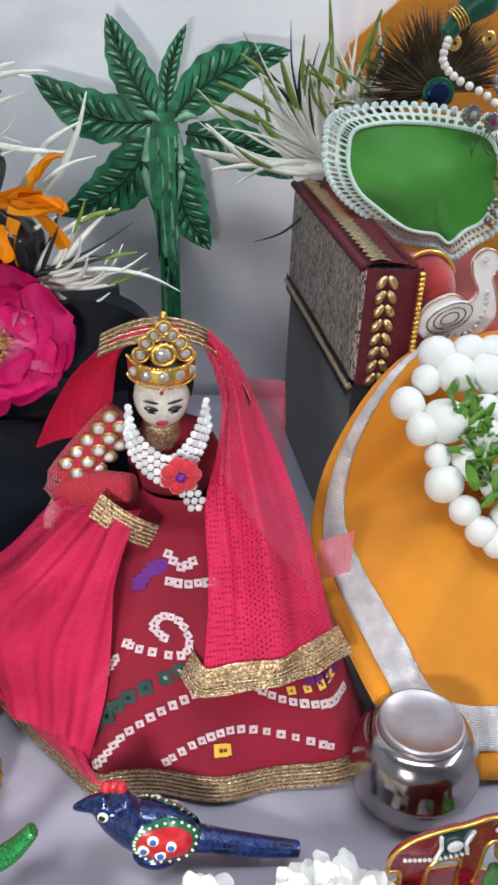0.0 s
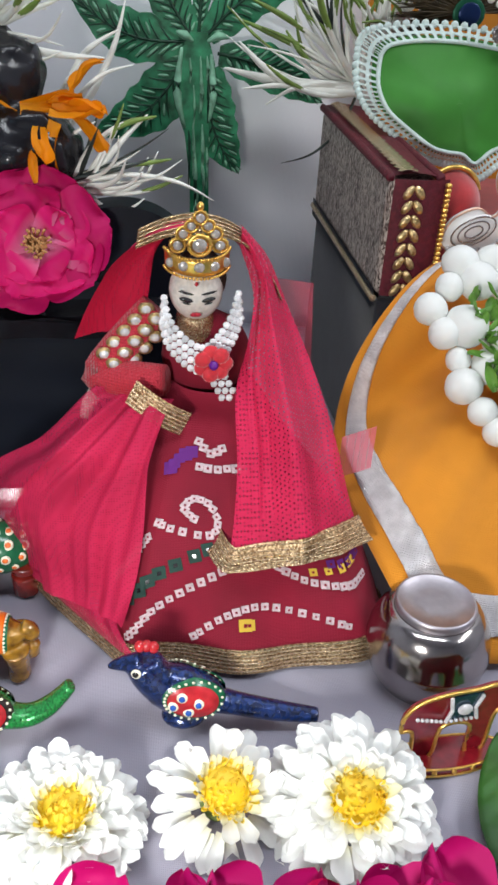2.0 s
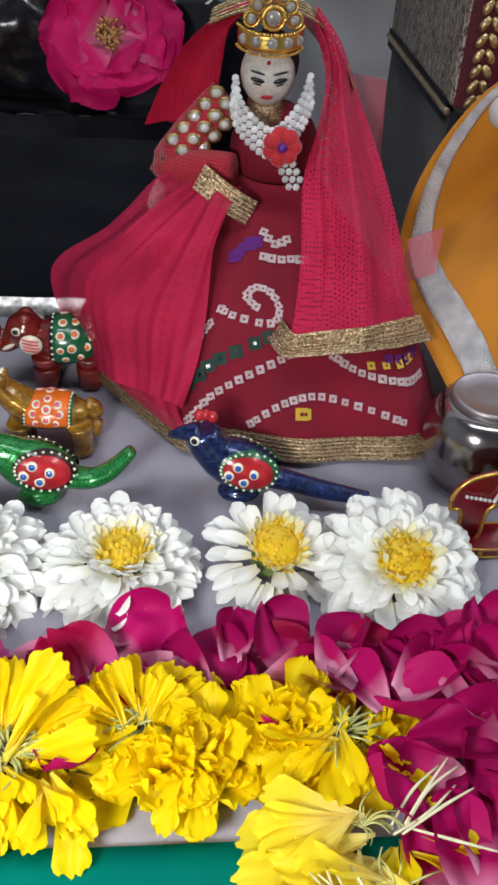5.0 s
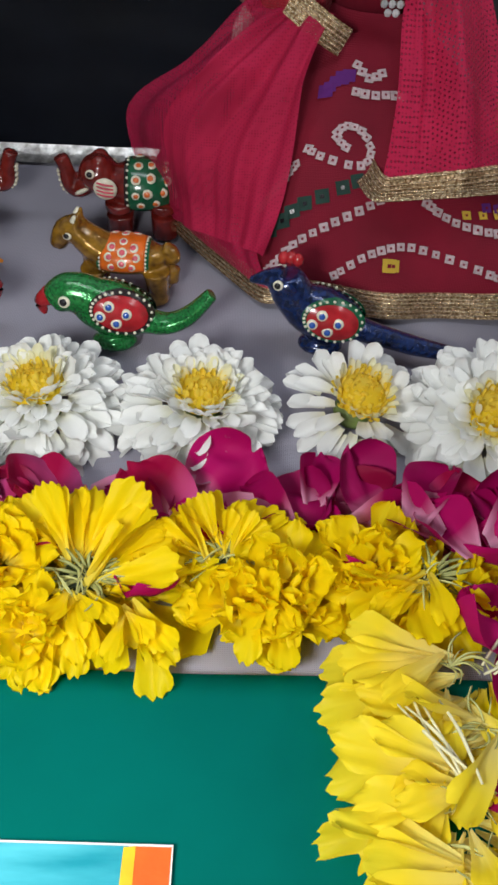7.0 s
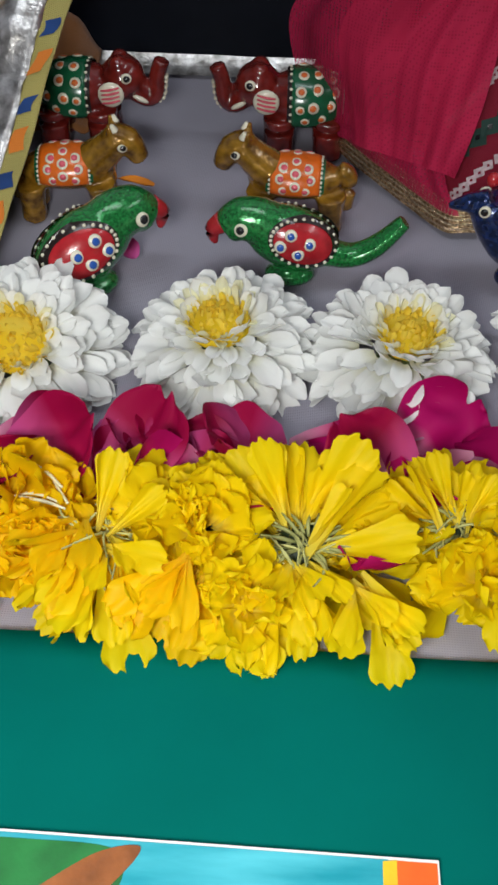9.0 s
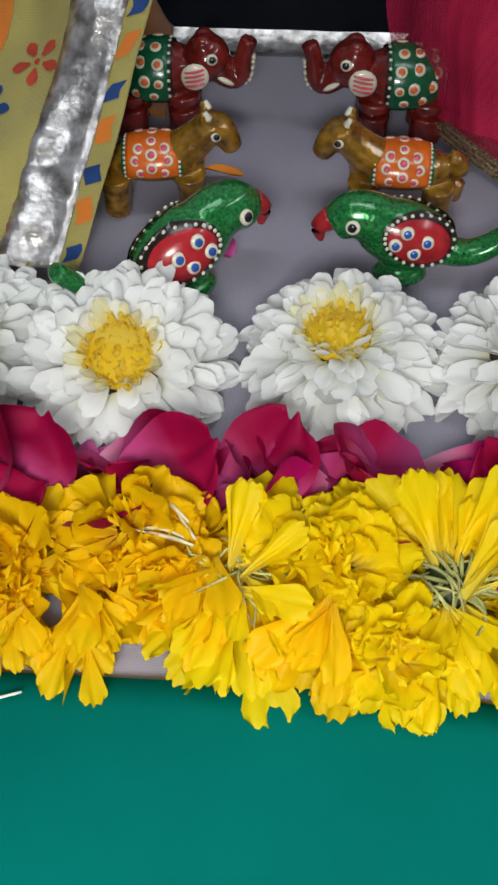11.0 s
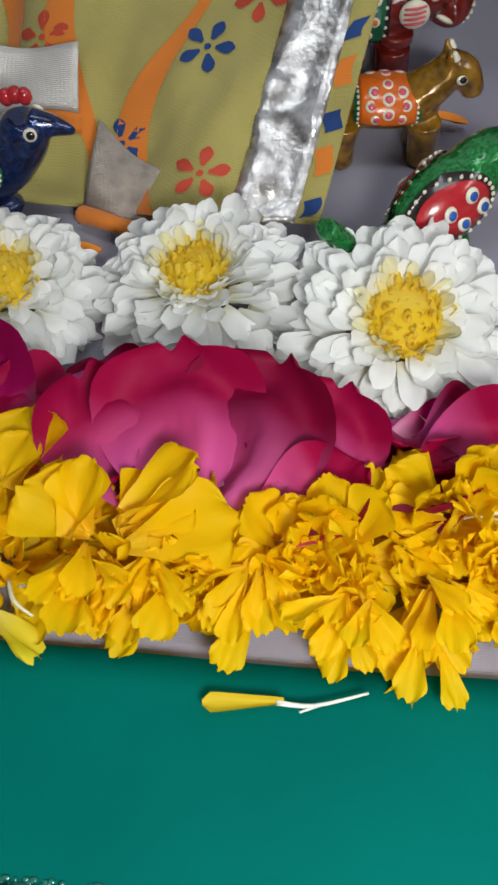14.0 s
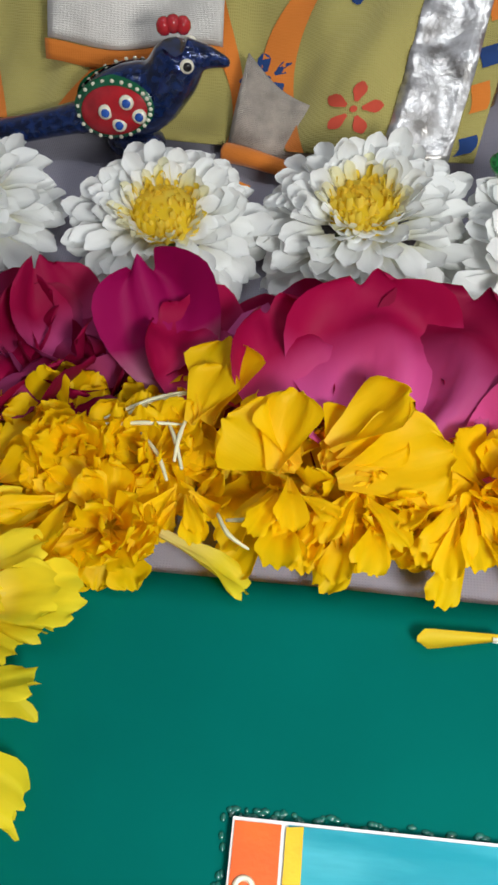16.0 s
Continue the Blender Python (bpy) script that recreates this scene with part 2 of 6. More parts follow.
    sm.factor, sm.iterations = 0.5, rounds
    return ob


rng = random.Random(5)


# ---- the room ----
def plain(name, lo, hi, material, label, kind="structure"):
    bm = bmesh.new()
    box(bm, lo, hi)
    return tagged(part(name, bm, material), label, name.split("_")[0], kind=kind)


plain("wall_east", (1.6, -2.2, -0.02), (1.7, 0.8, 2.0), WALLM, "plain pale painted wall")
plain("wall_west", (-1.7, -2.2, -0.02), (-1.6, 0.8, 2.0), WALLM, "plain pale painted wall")
plain("wall_south", (-1.7, -2.3, -0.02), (1.7, -2.2, 2.0), WALLM, "plain pale painted wall")
plain("wall_north", (-1.7, 0.70, -0.02), (1.7, 0.80, 2.0), WALLM, "plain pale painted wall behind the cloth")
plain("ceiling", (-1.7, -2.3, 2.0), (1.7, 0.8, 2.1), WALLM, "plain white painted ceiling")


def floor_cloth():
    bm = bmesh.new()

    def at(u, v):
        x, y = -1.6 + 3.2 * u, -2.2 + 2.88 * v
        return (x, y, -0.0009 + 0.0009 * noise.noise((x * 16, y * 16, 1)))
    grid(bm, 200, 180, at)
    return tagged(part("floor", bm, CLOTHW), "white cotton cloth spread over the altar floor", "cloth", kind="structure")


def back_cloth():
    bm = bmesh.new()

    def at(u, v):
        x, z = -1.0 + 2.0 * u, -0.001 + 0.9 * v
        return (x, 0.672 + 0.006 * noise.noise((x * 7, 0.5, z * 3)) + 0.004 * math.sin(x * 26 + z * 5), z)
    grid(bm, 160, 60, at)
    ob = solid(part("backdrop", bm, BACKW), 0.002)
    return tagged(ob, "plain white cloth hung as a backdrop", "cloth", kind="structure")


def green_sheet():
    bm = bmesh.new()

    def at(u, v):
        x, y = -0.55 + 1.0 * u, 0.064 - 0.50 * v
        z = 0.0022 + 0.0008 * noise.noise((x * 9, y * 9, 3)) + 0.0010 * math.exp(-v * 60) * (0.5 + noise.noise((x * 14, 0, 0)))
        return (x, y + 0.0010 * noise.noise((x * 12, 3, 0)), z)
    grid(bm, 120, 60, at)
    ob = solid(part("green_sheet", bm, GREENP), 0.0012)
    return tagged(ob, "dark green glazed paper sheet lying on the white cloth", "paper")


floor_cloth()
back_cloth()
green_sheet()


# ---- the black pedestal and the throne ----
def pedestal():
    t = thing("pedestal", pose(0, 0, 0), "low black satin-covered pedestal with a crinkled top", "pedestal")
    bm = bmesh.new()
    grid(bm, 60, 24, lambda u, v: (-0.42 + 0.415 * u, 0.424 + 0.0012 * noise.noise((u * 9, v * 5, 0)), 0.118 * v))
    grid(bm, 2, 24, lambda u, v: (-0.005, 0.424 + 0.2 * u, 0.118 * v))
    part("side", bm, BLACKC, t)
    bm = bmesh.new()

    def top(u, v):
        x, y = -0.42 + 0.43 * u, 0.412 + 0.22 * v
        edge = 0.004 * math.exp(-v * 30)
        return (x, y + 0.003 * noise.noise((x * 40, 1, 0)), 0.118 + edge + 0.004 * noise.noise((x * 35, y * 60, 2)))
    grid(bm, 110, 50, top)
    grid(bm, 110, 8, lambda u, v: (-0.42 + 0.43 * u, 0.412 + 0.003 * noise.noise(((-0.42 + 0.43 * u) * 40, 1, 0)) + 0.006 * v,
                                   0.122 - 0.014 * v + 0.004 * noise.noise((u * 18, 12.36, 2)) * (1 - v)))
    part("top_cover", bm, BLACKP, t, "crinkled glossy black plastic cover")
    bm = bmesh.new()
    grid(bm, 30, 16, lambda u, v: (-0.012 + 0.044 * math.cos(math.pi * u) * 1.0, 0.452 + 0.02 * v,
                                   0.115 + 0.058 * math.sin(math.pi * u) ** 0.6))
    slab(bm, [(-0.012 + 0.044 * math.cos(math.pi * i / 30), 0.4515, 0.0 + (0.115 + 0.058 * math.sin(math.pi * i / 30) ** 0.6 if 0 < i < 30 else 0.0))
              for i in range(31)], 0.002, (0, 1, 0))
    part("backrest", bm, BLACKC, t, "rounded black backrest")
    bm = bmesh.new()
    grid(bm, 60, 3, lambda u, v: (-0.42 + 0.40 * u, 0.416 - 0.012 * v + 0.001 * noise.noise((u * 20, 0, 0)), 0.0012 + 0.006 * (1 - v) ** 2))
    part("ribbon", bm, SILVERR, t, "silver ribbon along the foot")
    return t


LEAFG = mat("crinkled_gold_foil", (0.62, 0.40, 0.14), 0.34, 0.9, 0.45, 420, 1.0, 600, second=(0.95, 0.74, 0.40))


def throne():
    t = thing("throne", pose(0, 0, 0), "small throne with brocade arm, maroon trim and gold lace", "throne")
    BROC = mat("silver_brocade", (0.10, 0.06, 0.05), 0.45, 0.3, 0.3, 330, 1.0, 400, second=(0.58, 0.50, 0.44), axis=(1, 1.1, 0.42), step=(0.42, 0.58))
    BROC.node_tree.nodes["Noise Texture"].inputs["Distortion"].default_value = 2.2
    MTRIM = mat("maroon_trim", (0.10, 0.006, 0.015), 0.6, vary=0.3, scale=300, bump=0.8, bscale=600)
    bm = bmesh.new()
    box(bm, (0.140, 0.436, 0.0), (0.30, 0.62, 0.123), bevel=0.003)
    part("base", bm, GREYV, t, "grey velvet base")
    bm = bmesh.new()
    box(bm, (0.137, 0.434, 0.127), (0.166, 0.618, 0.196), bevel=0.004)
    part("arm", bm, BROC, t, "woven silver brocade arm")
    bm = bmesh.new()
    grid(bm, 40, 6, lambda u, v: (0.1365 + 0.030 * v, 0.434 + 0.184 * u, 0.1975 + 0.002 * math.sin(v * math.pi) + 0.0006 * math.sin(u * 240)))
    part("top_trim", bm, MTRIM, t, "maroon band on the arm")
    bm = bmesh.new()
    grid(bm, 90, 4, lambda u, v: (0.1425 + 0.0095 * v + 0.0016 * math.sin(u * 150) * (1 if v > 0.5 else -1), 0.434 + 0.184 * u, 0.2004 + 0.0010 * math.sin(v * math.pi)))
    part("gold_wave", bm, ZARIL, t, "scalloped gold braid")
    for x in (0.1372, 0.1664):
        bm = bmesh.new()
        tube(bm, [(x, 0.434 + 0.184 * i / 30, 0.197) for i in range(31)], [0.0026], 8, n=120)
        part("piping", bm, MTRIM, t, "maroon piping")
    bm = bmesh.new()
    grid(bm, 12, 30, lambda u, v: (0.139 + 0.032 * u, 0.4315 - 0.002 * math.sin(u * math.pi), 0.128 + 0.069 * v))
    part("front_panel", bm, MTRIM, t)
    for i in range(8):
        bm = bmesh.new()
        z = 0.133 + 0.0082 * i
        for s in (-1, 1):
            blob(bm, (0.150 + s * 0.0032, 0.4275, z), (0.0025, 0.0018, 0.0046), 10, 0, Matrix.Rotation(-s * 0.6, 3, "Y"))
        part("gold_leaf", bm, LEAFG, t)
    bm = bmesh.new()
    for i in range(24):
        blob(bm, (0.1695, 0.4285, 0.130 + 0.0028 * i), (0.0022, 0.002, 0.0015), 8)
    part("gold_beading", bm, GOLD, t)
    bm = bmesh.new()
    tube(bm, [(0.1365, 0.434 + 0.184 * i / 30, 0.125) for i in range(31)], [0.0022], 8, n=60)
    part("gold_cord", bm, ZARIL, t, "thin gold cord on dark velvet")
    bm = bmesh.new()
    grid(bm, 20, 4, lambda u, v: (0.1362, 0.434 + 0.184 * u, 0.118 + 0.013 * v))
    part("velvet_band", bm, BLACKC, t)
    bm = bmesh.new()
    box(bm, (0.168, 0.455, 0.124), (0.30, 0.615, 0.150), bevel=0.006)
    part("seat", bm, mat("seat_cloth", (0.32, 0.02, 0.02), 0.7, sheen=0.4), t, "red seat cushion")
    return t


pedestal()
throne()


# ---- draped cloths ----
def mango_skirt():
    """A round skirt spread from the throne down to the floor, silver ribbon near its edge."""
    t = thing("skirt_cloth", pose(0.2, 0.3, 0), "mango yellow cotton skirt edged with silver ribbon, spread before the throne", "cloth")
    t.matrix_world = pose(0, 0, 0)
    edge = [(0.215, 0.446, 0.147), (0.172, 0.430, 0.149), (0.143, 0.412, 0.136), (0.114, 0.390, 0.095), (0.105, 0.372, 0.058),
            (0.107, 0.335, 0.046), (0.110, 0.300, 0.046), (0.118, 0.277, 0.034), (0.130, 0.262, 0.014),
            (0.150, 0.256, 0.004), (0.185, 0.252, 0.003), (0.23, 0.245, 0.003), (0.29, 0.25, 0.003)]
    hub = Vector((0.285, 0.450, 0.146))
    e = [Vector(q) for q in edge]

    def at(u, v):
        p = spline_at(e, u)
        q = hub.lerp(p, v)
        fold = math.sin(u * 34) * 0.004 * v * v + 0.006 * noise.noise((u * 5, v * 3, 4)) * v
        lift = 0.020 * math.sin(math.pi * v) * (0.3 + u)
        return q + Vector((-0.3, -0.5, 0.8)) * (fold * 0.6) + Vector((0, 0, lift))
    bm = bmesh.new()
    grid(bm, 120, 50, at)
    solid(part("panel", bm, ORANGEC, t, "mango yellow cotton"), 0.0008)
    GOTA = woven("silver_woven_ribbon", (0.70, 0.68, 0.69), 0.34, 2600, 0.7, 0.16, 90, metal=0.6, second=(0.92, 0.90, 0.92))
    bm = bmesh.new()
    grid(bm, 160, 5, lambda u, v: at(u, 0.885 + 0.070 * v) + Vector((-0.0006, -0.0012, 0.0012 + 0.0009 * noise.noise((u * 60, v * 2, 0)))))
    solid(part("ribbon", bm, GOTA, t, "shiny silver ribbon"), 0.0004)
    return at


def print_cloth():
    """The yellow printed skirt of the other side, with its silver ribbon, flap and fold."""
    t = thing("printed_skirt", pose(0, 0, 0), "yellow printed cotton skirt with silver ribbon, spread on the floor", "cloth")
    YEL = woven("yellow_print_cotton", (0.42, 0.36, 0.105), 0.8, 2600, 0.35, 0.14, 25)
    ORG = woven("orange_print", (0.70, 0.20, 0.02), 0.8, 2600, 0.2, 0.1, 30)
    BLU = mat("blue_print", (0.012, 0.05, 0.19), 0.8, vary=0.2)
    RED = mat("red_print", (0.50, 0.06, 0.03), 0.8, vary=0.2)

    def at(x, s):
        """x across, s from the floor (0) upwards (1)."""
        k = (x + 0.21) / 0.2
        y = 0.226 + 0.150 * s + 0.02 * k * k
        z = 0.004 + 0.105 * s ** 1.15
        f = 0.0060 * math.sin(x * 80 + s * 2.5) * (0.3 + 0.7 * s) + 0.0110 * noise.noise((x * 26 + s * 1.5, s * 2.2, 9)) + 0.0035 * noise.noise((x * 70, s * 7, 4))
        f += 0.0075 / (1 + math.exp(-(x + 0.272 - 0.055 * s) / 0.0022)) - 0.006 * math.exp(-((x + 0.268 - 0.055 * s) / 0.007) ** 2) * 0.6
        f += 0.005 / (1 + math.exp((x + 0.335 + 0.03 * s) / 0.003))
        slant = 0.035 * s
        return Vector((x + slant, y - f * 0.8, max(z + f * 0.6, 0.002)))
    bm = bmesh.new()
    grid(bm, 240, 50, lambda u, v: at(-0.48 + 0.278 * u, v))
    solid(part("panel", bm, YEL, t, "yellow cotton with orange stripes and small flowers"), 0.0008)
    off = Vector((0, -0.0011, 0.0007))
    bm = bmesh.new()
    grid(bm, 6, 60, lambda u, v: at(-0.2335 + 0.023 * u, v) + off * 1.1 + Vector((0, -0.0010 * noise.noise((u * 2, v * 34, 7)), 0.0022 * noise.noise((u * 3, v * 26, 0)))))
    solid(part("ribbon", bm, SILVERR, t, "broad shiny silver ribbon"), 0.0004)
    for x0 in (-0.262, -0.295, -0.335, -0.375, -0.415):
        bm = bmesh.new()
        grid(bm, 3, 60, lambda u, v: at(x0 + 0.0078 * (u - 0.5) * (1 + 0.5 * math.sin(v * 11 + x0 * 50)) + 0.011 * math.sin(v * 8.5 + x0 * 60) - 0.02 * v, v) + off)
        part("stripe", bm, ORG, t)
    for k in range(11):
        bm = bmesh.new()
        grid(bm, 3, 5, lambda u, v: at(-0.2095 + 0.0055 * u + 0.0012 * math.sin(v * 3 + k), (k + 0.15 + (0.62 if k % 2 else 0.42) * v) / 11 + 0.012 * u) + off * 0.8)
        part("edge_print", bm, BLU if k % 2 == 0 else ORG, t)
    k = 0
    for x0, s0, m in ((-0.258, 0.36, BLU), (-0.281, 0.52, RED), (-0.2435, 0.47, RED), (-0.247, 0.10, RED), (-0.279, 0.15, BLU), (-0.262, 0.68, BLU), (-0.318, 0.35, RED),
                      (-0.315, 0.70, BLU), (-0.352, 0.5, BLU), (-0.35, 0.8, RED), (-0.39, 0.55, RED), (-0.395, 0.3, BLU), (-0.27, 0.86, BLU), (-0.355, 0.24, RED)):
        bm = bmesh.new()
        for a in range(5):
            an = a * 2 * math.pi / 5 + k

            def leafy(u, v, an=an):
                r = 0.0028 + 0.0072 * v
                w = 0.0024 * math.sin(math.pi * min(1, v ** 1.5 * 0.90 + 0.06)) ** 0.8 * (u * 2 - 1)
                dx, dy = math.cos(an) * r - math.sin(an) * w, math.sin(an) * r + math.cos(an) * w
                return at(x0 + dx, s0 + dy / 0.18) + off
            grid(bm, 2, 5, leafy)
        grid(bm, 8, 1, lambda u, v: at(x0 + 0.0013 * v * math.cos(u * 6.28), s0 + 0.0013 * v * math.sin(u * 6.28) / 0.18) + off)
        part("printed_flower", bm, m, t)
        k += 0.5
    # a turned-up flap with its silver underside and a rolled orange hem
    bm = bmesh.new()
    flap = lambda u, v: Vector((-0.286 + 0.042 * u + 0.006 * v * (1 - u), 0.2285 + 0.018 * v * (1 - 0.8 * u) + 0.003 * u - 0.009 * math.sin(math.pi * u) * (1 - 0.6 * v) - 0.003 * math.sin(math.pi * v), 0.004 + 0.024 * v * (1 - 0.85 * u) + 0.002 * math.sin(u * 6 + v * 3)))
    grid(bm, 24, 10, flap)
    solid(part("flap", bm, woven("dull_silver_net", (0.46, 0.40, 0.34), 0.42, 4200, 0.5, 0.35, 120, metal=0.5), t, "turned-up silver facing"), 0.0006)
    bm = bmesh.new()
    tube(bm, [flap(i / 8, 0) + Vector((0, -0.004, 0.0005)) for i in range(9)], [0.0035, 0.0028, 0.002], 8)
    part("rolled_hem", bm, ORG, t, "rolled orange hem")
    bm = bmesh.new()
    grid(bm, 24, 8, lambda u, v: Vector((-0.352 + 0.062 * u, 0.270 - 0.015 * v, 0.042 - 0.018 * v + 0.002 * math.sin(u * 7 + v * 2))))
    solid(part("ribbon_patch", bm, woven("pale_silver_satin", (0.66, 0.63, 0.58), 0.38, 4200, 0.3, 0.15, 60, metal=0.35), t, "flat silver ribbon end"), 0.0006)
    bm = bmesh.new()
    grid(bm, 24, 3, lambda u, v: Vector((-0.353 + 0.064 * u, 0.2545 - 0.003 * v, 0.0240 - 0.006 * v + 0.002 * math.sin(u * 7 + 2))))
    solid(part("patch_hem", bm, ORG, t, "orange hem"), 0.0006)
    # tan cloth beside the ribbon
    bm = bmesh.new()
    grid(bm, 14, 14, lambda u, v: Vector((-0.212 + 0.026 * u - 0.006 * v, 0.335 + 0.075 * v + 0.006 * u, 0.002 + 0.045 * v * (1 - 0.85 * u) + 0.002 * math.sin(u * 12))))
    solid(part("lining", bm, woven("tan_lining", (0.36, 0.14, 0.04), 0.8, 2600, 0.4), t, "tan brown lining"), 0.0008)


mango_skirt()
print_cloth()


# ---- the bride doll, one mesh ----
WAIST = Vector((0.034, 0.362, 0.112))
HEM = [Vector(q) for q in ((-0.084, 0.388, 0.0), (-0.0765, 0.362, 0.001), (-0.056, 0.328, 0.002), (-0.0215, 0.2755, 0.001), (-0.002, 0.2695, 0.002), (0.030, 0.2620, 0.002),
                           (0.064, 0.2605, 0.002), (0.098, 0.2625, 0.003), (0.1160, 0.273, 0.003), (0.122, 0.300, 0.003), (0.114, 0.345, 0.002), (0.08, 0.39, 0.001), (0.0, 0.40, 0.001))]


def skirt_at(u, v, out=0.0):
    """The doll's skirt: u along the hem, v from waist (0) to hem (1)."""
    h = spline_at(HEM, u)
    a = math.atan2(h.y - WAIST.y, h.x - WAIST.x)
    top = WAIST + Vector((0.021 * math.cos(a), 0.017 * math.sin(a), 0))
    p = top.lerp(h, v)
    p.z = top.z * (1 - v) ** 0.92 + h.z * v
    swell = 0.012 * math.sin(math.pi * v) * (1 if u < 0.75 else 0.2)
    d = Vector((math.cos(a), math.sin(a), 0.35))
    fold = 0.0018 * math.sin(u * 46) * v + 0.0035 * noise.noise((u * 9, v * 2.2, 7)) * v
    return p + d * (swell + fold + out)


def doll():
    bm = bmesh.new()
    M = dict(skirt=0, zari=1, face=2, white=3, green=4, red=5, black=6, violet=7, gold=8, gem=9, thread=10, hair=11)
    grid(bm, 150, 60, skirt_at, mi=0)
    # gold hem
    grid(bm, 150, 5, lambda u, v: skirt_at(u, 0.918 + 0.082 * v, 0.0012), mi=1)
    for k in range(6):
        grid(bm, 300, 1, lambda u, v: skirt_at(u, 0.922 + 0.0130 * k + 0.006 * v, 0.0018 + 0.0005 * math.sin(u * 940 + k * 2)), mi=10)

    # tie-dyed squares in rows
    def square(u, v, size, mi, inner, turn=0.0):
        c = skirt_at(u, v, 0.0009)
        du = (skirt_at(u + 0.004, v, 0.0009) - c).normalized()
        dv = (skirt_at(u, v + 0.01, 0.0009) - c).normalized()
        a, b = du * math.cos(turn) + dv * math.sin(turn), dv * math.cos(turn) - du * math.sin(turn)
        lift = du.cross(dv).normalized()
        if lift.y > 0:
            lift = -lift
        for s, m, h in ((size, mi, 0.0), (size * 0.28, inner, 0.0004)):
            if m is None:
                continue
            vs = [bm.verts.new(c + lift * h + a * x * s + b * y * s) for x, y in ((-1, -1), (1, -1), (1, 1), (-1, 1))]
            bm.faces.new(vs).material_index = m

    def row(pts, n, size, mi=3, inner=0):
        p = spline([(a, b, 0) for a, b in pts], n)
        for k in range(n + 1):
            d = p[min(k + 1, n)] - p[max(k - 1, 0)]
            square(p[k].x, p[k].y, size * (0.9 + 0.2 * rng.random()), mi, inner, math.atan2(d.y * 0.12, d.x * 0.55))
    row([(0.365, 0.18), (0.40, 0.22), (0.43, 0.20)], 4, 0.0019)
    row([(0.30, 0.475), (0.345, 0.50), (0.40, 0.51), (0.415, 0.46), (0.40, 0.40), (0.37, 0.385), (0.355, 0.42), (0.375, 0.455)], 17, 0.0018)
    row([(0.375, 0.27), (0.41, 0.275), (0.445, 0.27), (0.475, 0.275)], 5, 0.0021)
    row([(0.27, 0.90), (0.315, 0.82), (0.37, 0.72), (0.43, 0.62), (0.47, 0.56)], 17, 0.0019)
    row([(0.385, 0.89), (0.425, 0.80), (0.47, 0.765), (0.53, 0.81), (0.58, 0.87)], 15, 0.0019)
    row([(0.50, 0.62), (0.54, 0.69), (0.60, 0.73), (0.67, 0.735)], 13, 0.0020)
    row([(0.235, 0.72), (0.25, 0.62), (0.275, 0.53)], 9, 0.0018)
    row([(0.245, 0.80), (0.29, 0.71), (0.345, 0.64), (0.40, 0.56)], 7, 0.0034, 4, 6)
    row([(0.215, 0.86), (0.235, 0.83)], 1, 0.0032, 4, 6)
    row([(0.285, 0.28), (0.315, 0.245), (0.35, 0.22)], 4, 0.0030, 7, 7)
    row([(0.58, 0.64), (0.63, 0.655), (0.675, 0.65)], 4, 0.0022, 7, 0)
    row([(0.55, 0.66), (0.60, 0.665), (0.65, 0.66)], 4, 0.0020, 12, 0)
    row([(0.45, 0.83), (0.455, 0.83)], 1, 0.0030, 12, 0)
    # bodice, neck, head, hair, arm
    blob(bm, (0.030, 0.366, 0.124), (0.023, 0.017, 0.024), 20, 0)
    tube(bm, [(0.024, 0.362, 0.138), (0.023, 0.360, 0.150)], [0.011, 0.0085], 14, 10)
    blob(bm, (0.0235, 0.358, 0.1625), (0.0132, 0.0134, 0.0148), 24, 2)
    blob(bm, (0.0255, 0.363, 0.1665), (0.0134, 0.0130, 0.0146), 20, 11)
    # painted marks of the face: plain small dabs
    for x, lean in ((0.0178, 0.25), (0.0284, -0.25)):
        turn = Matrix.Rotation(lean, 3, "Y")
        blob(bm, (x, 0.3450, 0.1622), (0.0036, 0.0010, 0.0012), 10, 6, turn)
        blob(bm, (x, 0.3450, 0.1604), (0.0024, 0.0008, 0.0004), 8, 6, turn)
        blob(bm, (x, 0.3452, 0.1655), (0.0042, 0.0010, 0.0006), 8, 6, turn)
    blob(bm, (0.0225, 0.3452, 0.1545), (0.0030, 0.0010, 0.0011), 8, 5)
    blob(bm, (0.0225, 0.3450, 0.1700), (0.0010, 0.0008, 0.0011), 8, 5)
    # sleeve with sequin rows, elbow bent to the waist
    tube(bm, [(0.004, 0.364, 0.150), (-0.012, 0.362, 0.131), (-0.024, 0.360, 0.114), (-0.010, 0.352, 0.117), (0.008, 0.344, 0.120)], [0.0085, 0.0100, 0.0100, 0.0095, 0.008], 14, 5)
    for i in range(5):
        for j in range(3):
            c = Vector((0.004, 0.364, 0.148)).lerp(Vector((-0.020, 0.361, 0.122)), i / 4.6) + Vector((0.0062 * (j - 1) * 0.75, -0.0088 + 0.002 * abs(j - 1), -0.006 * (j - 1) * 0.75))
            blob(bm, c, (0.0044, 0.0018, 0.0036), 10, 8)
            blob(bm, c + Vector((0, -0.0012, 0)), (0.0028, 0.0012, 0.0023), 7, 9)
    # gold cuff across the waist
    a, b = Vector((-0.006, 0.3400, 0.1260)), Vector((0.020, 0.3345, 0.1100))
    dn = Vector((-0.006, -0.001, -0.0115))
    grid(bm, 14, 6, lambda u, v: a.lerp(b, u) + dn * v + Vector((0, -0.0065 - 0.0035 * math.sin(math.pi * u), 0)), mi=1)
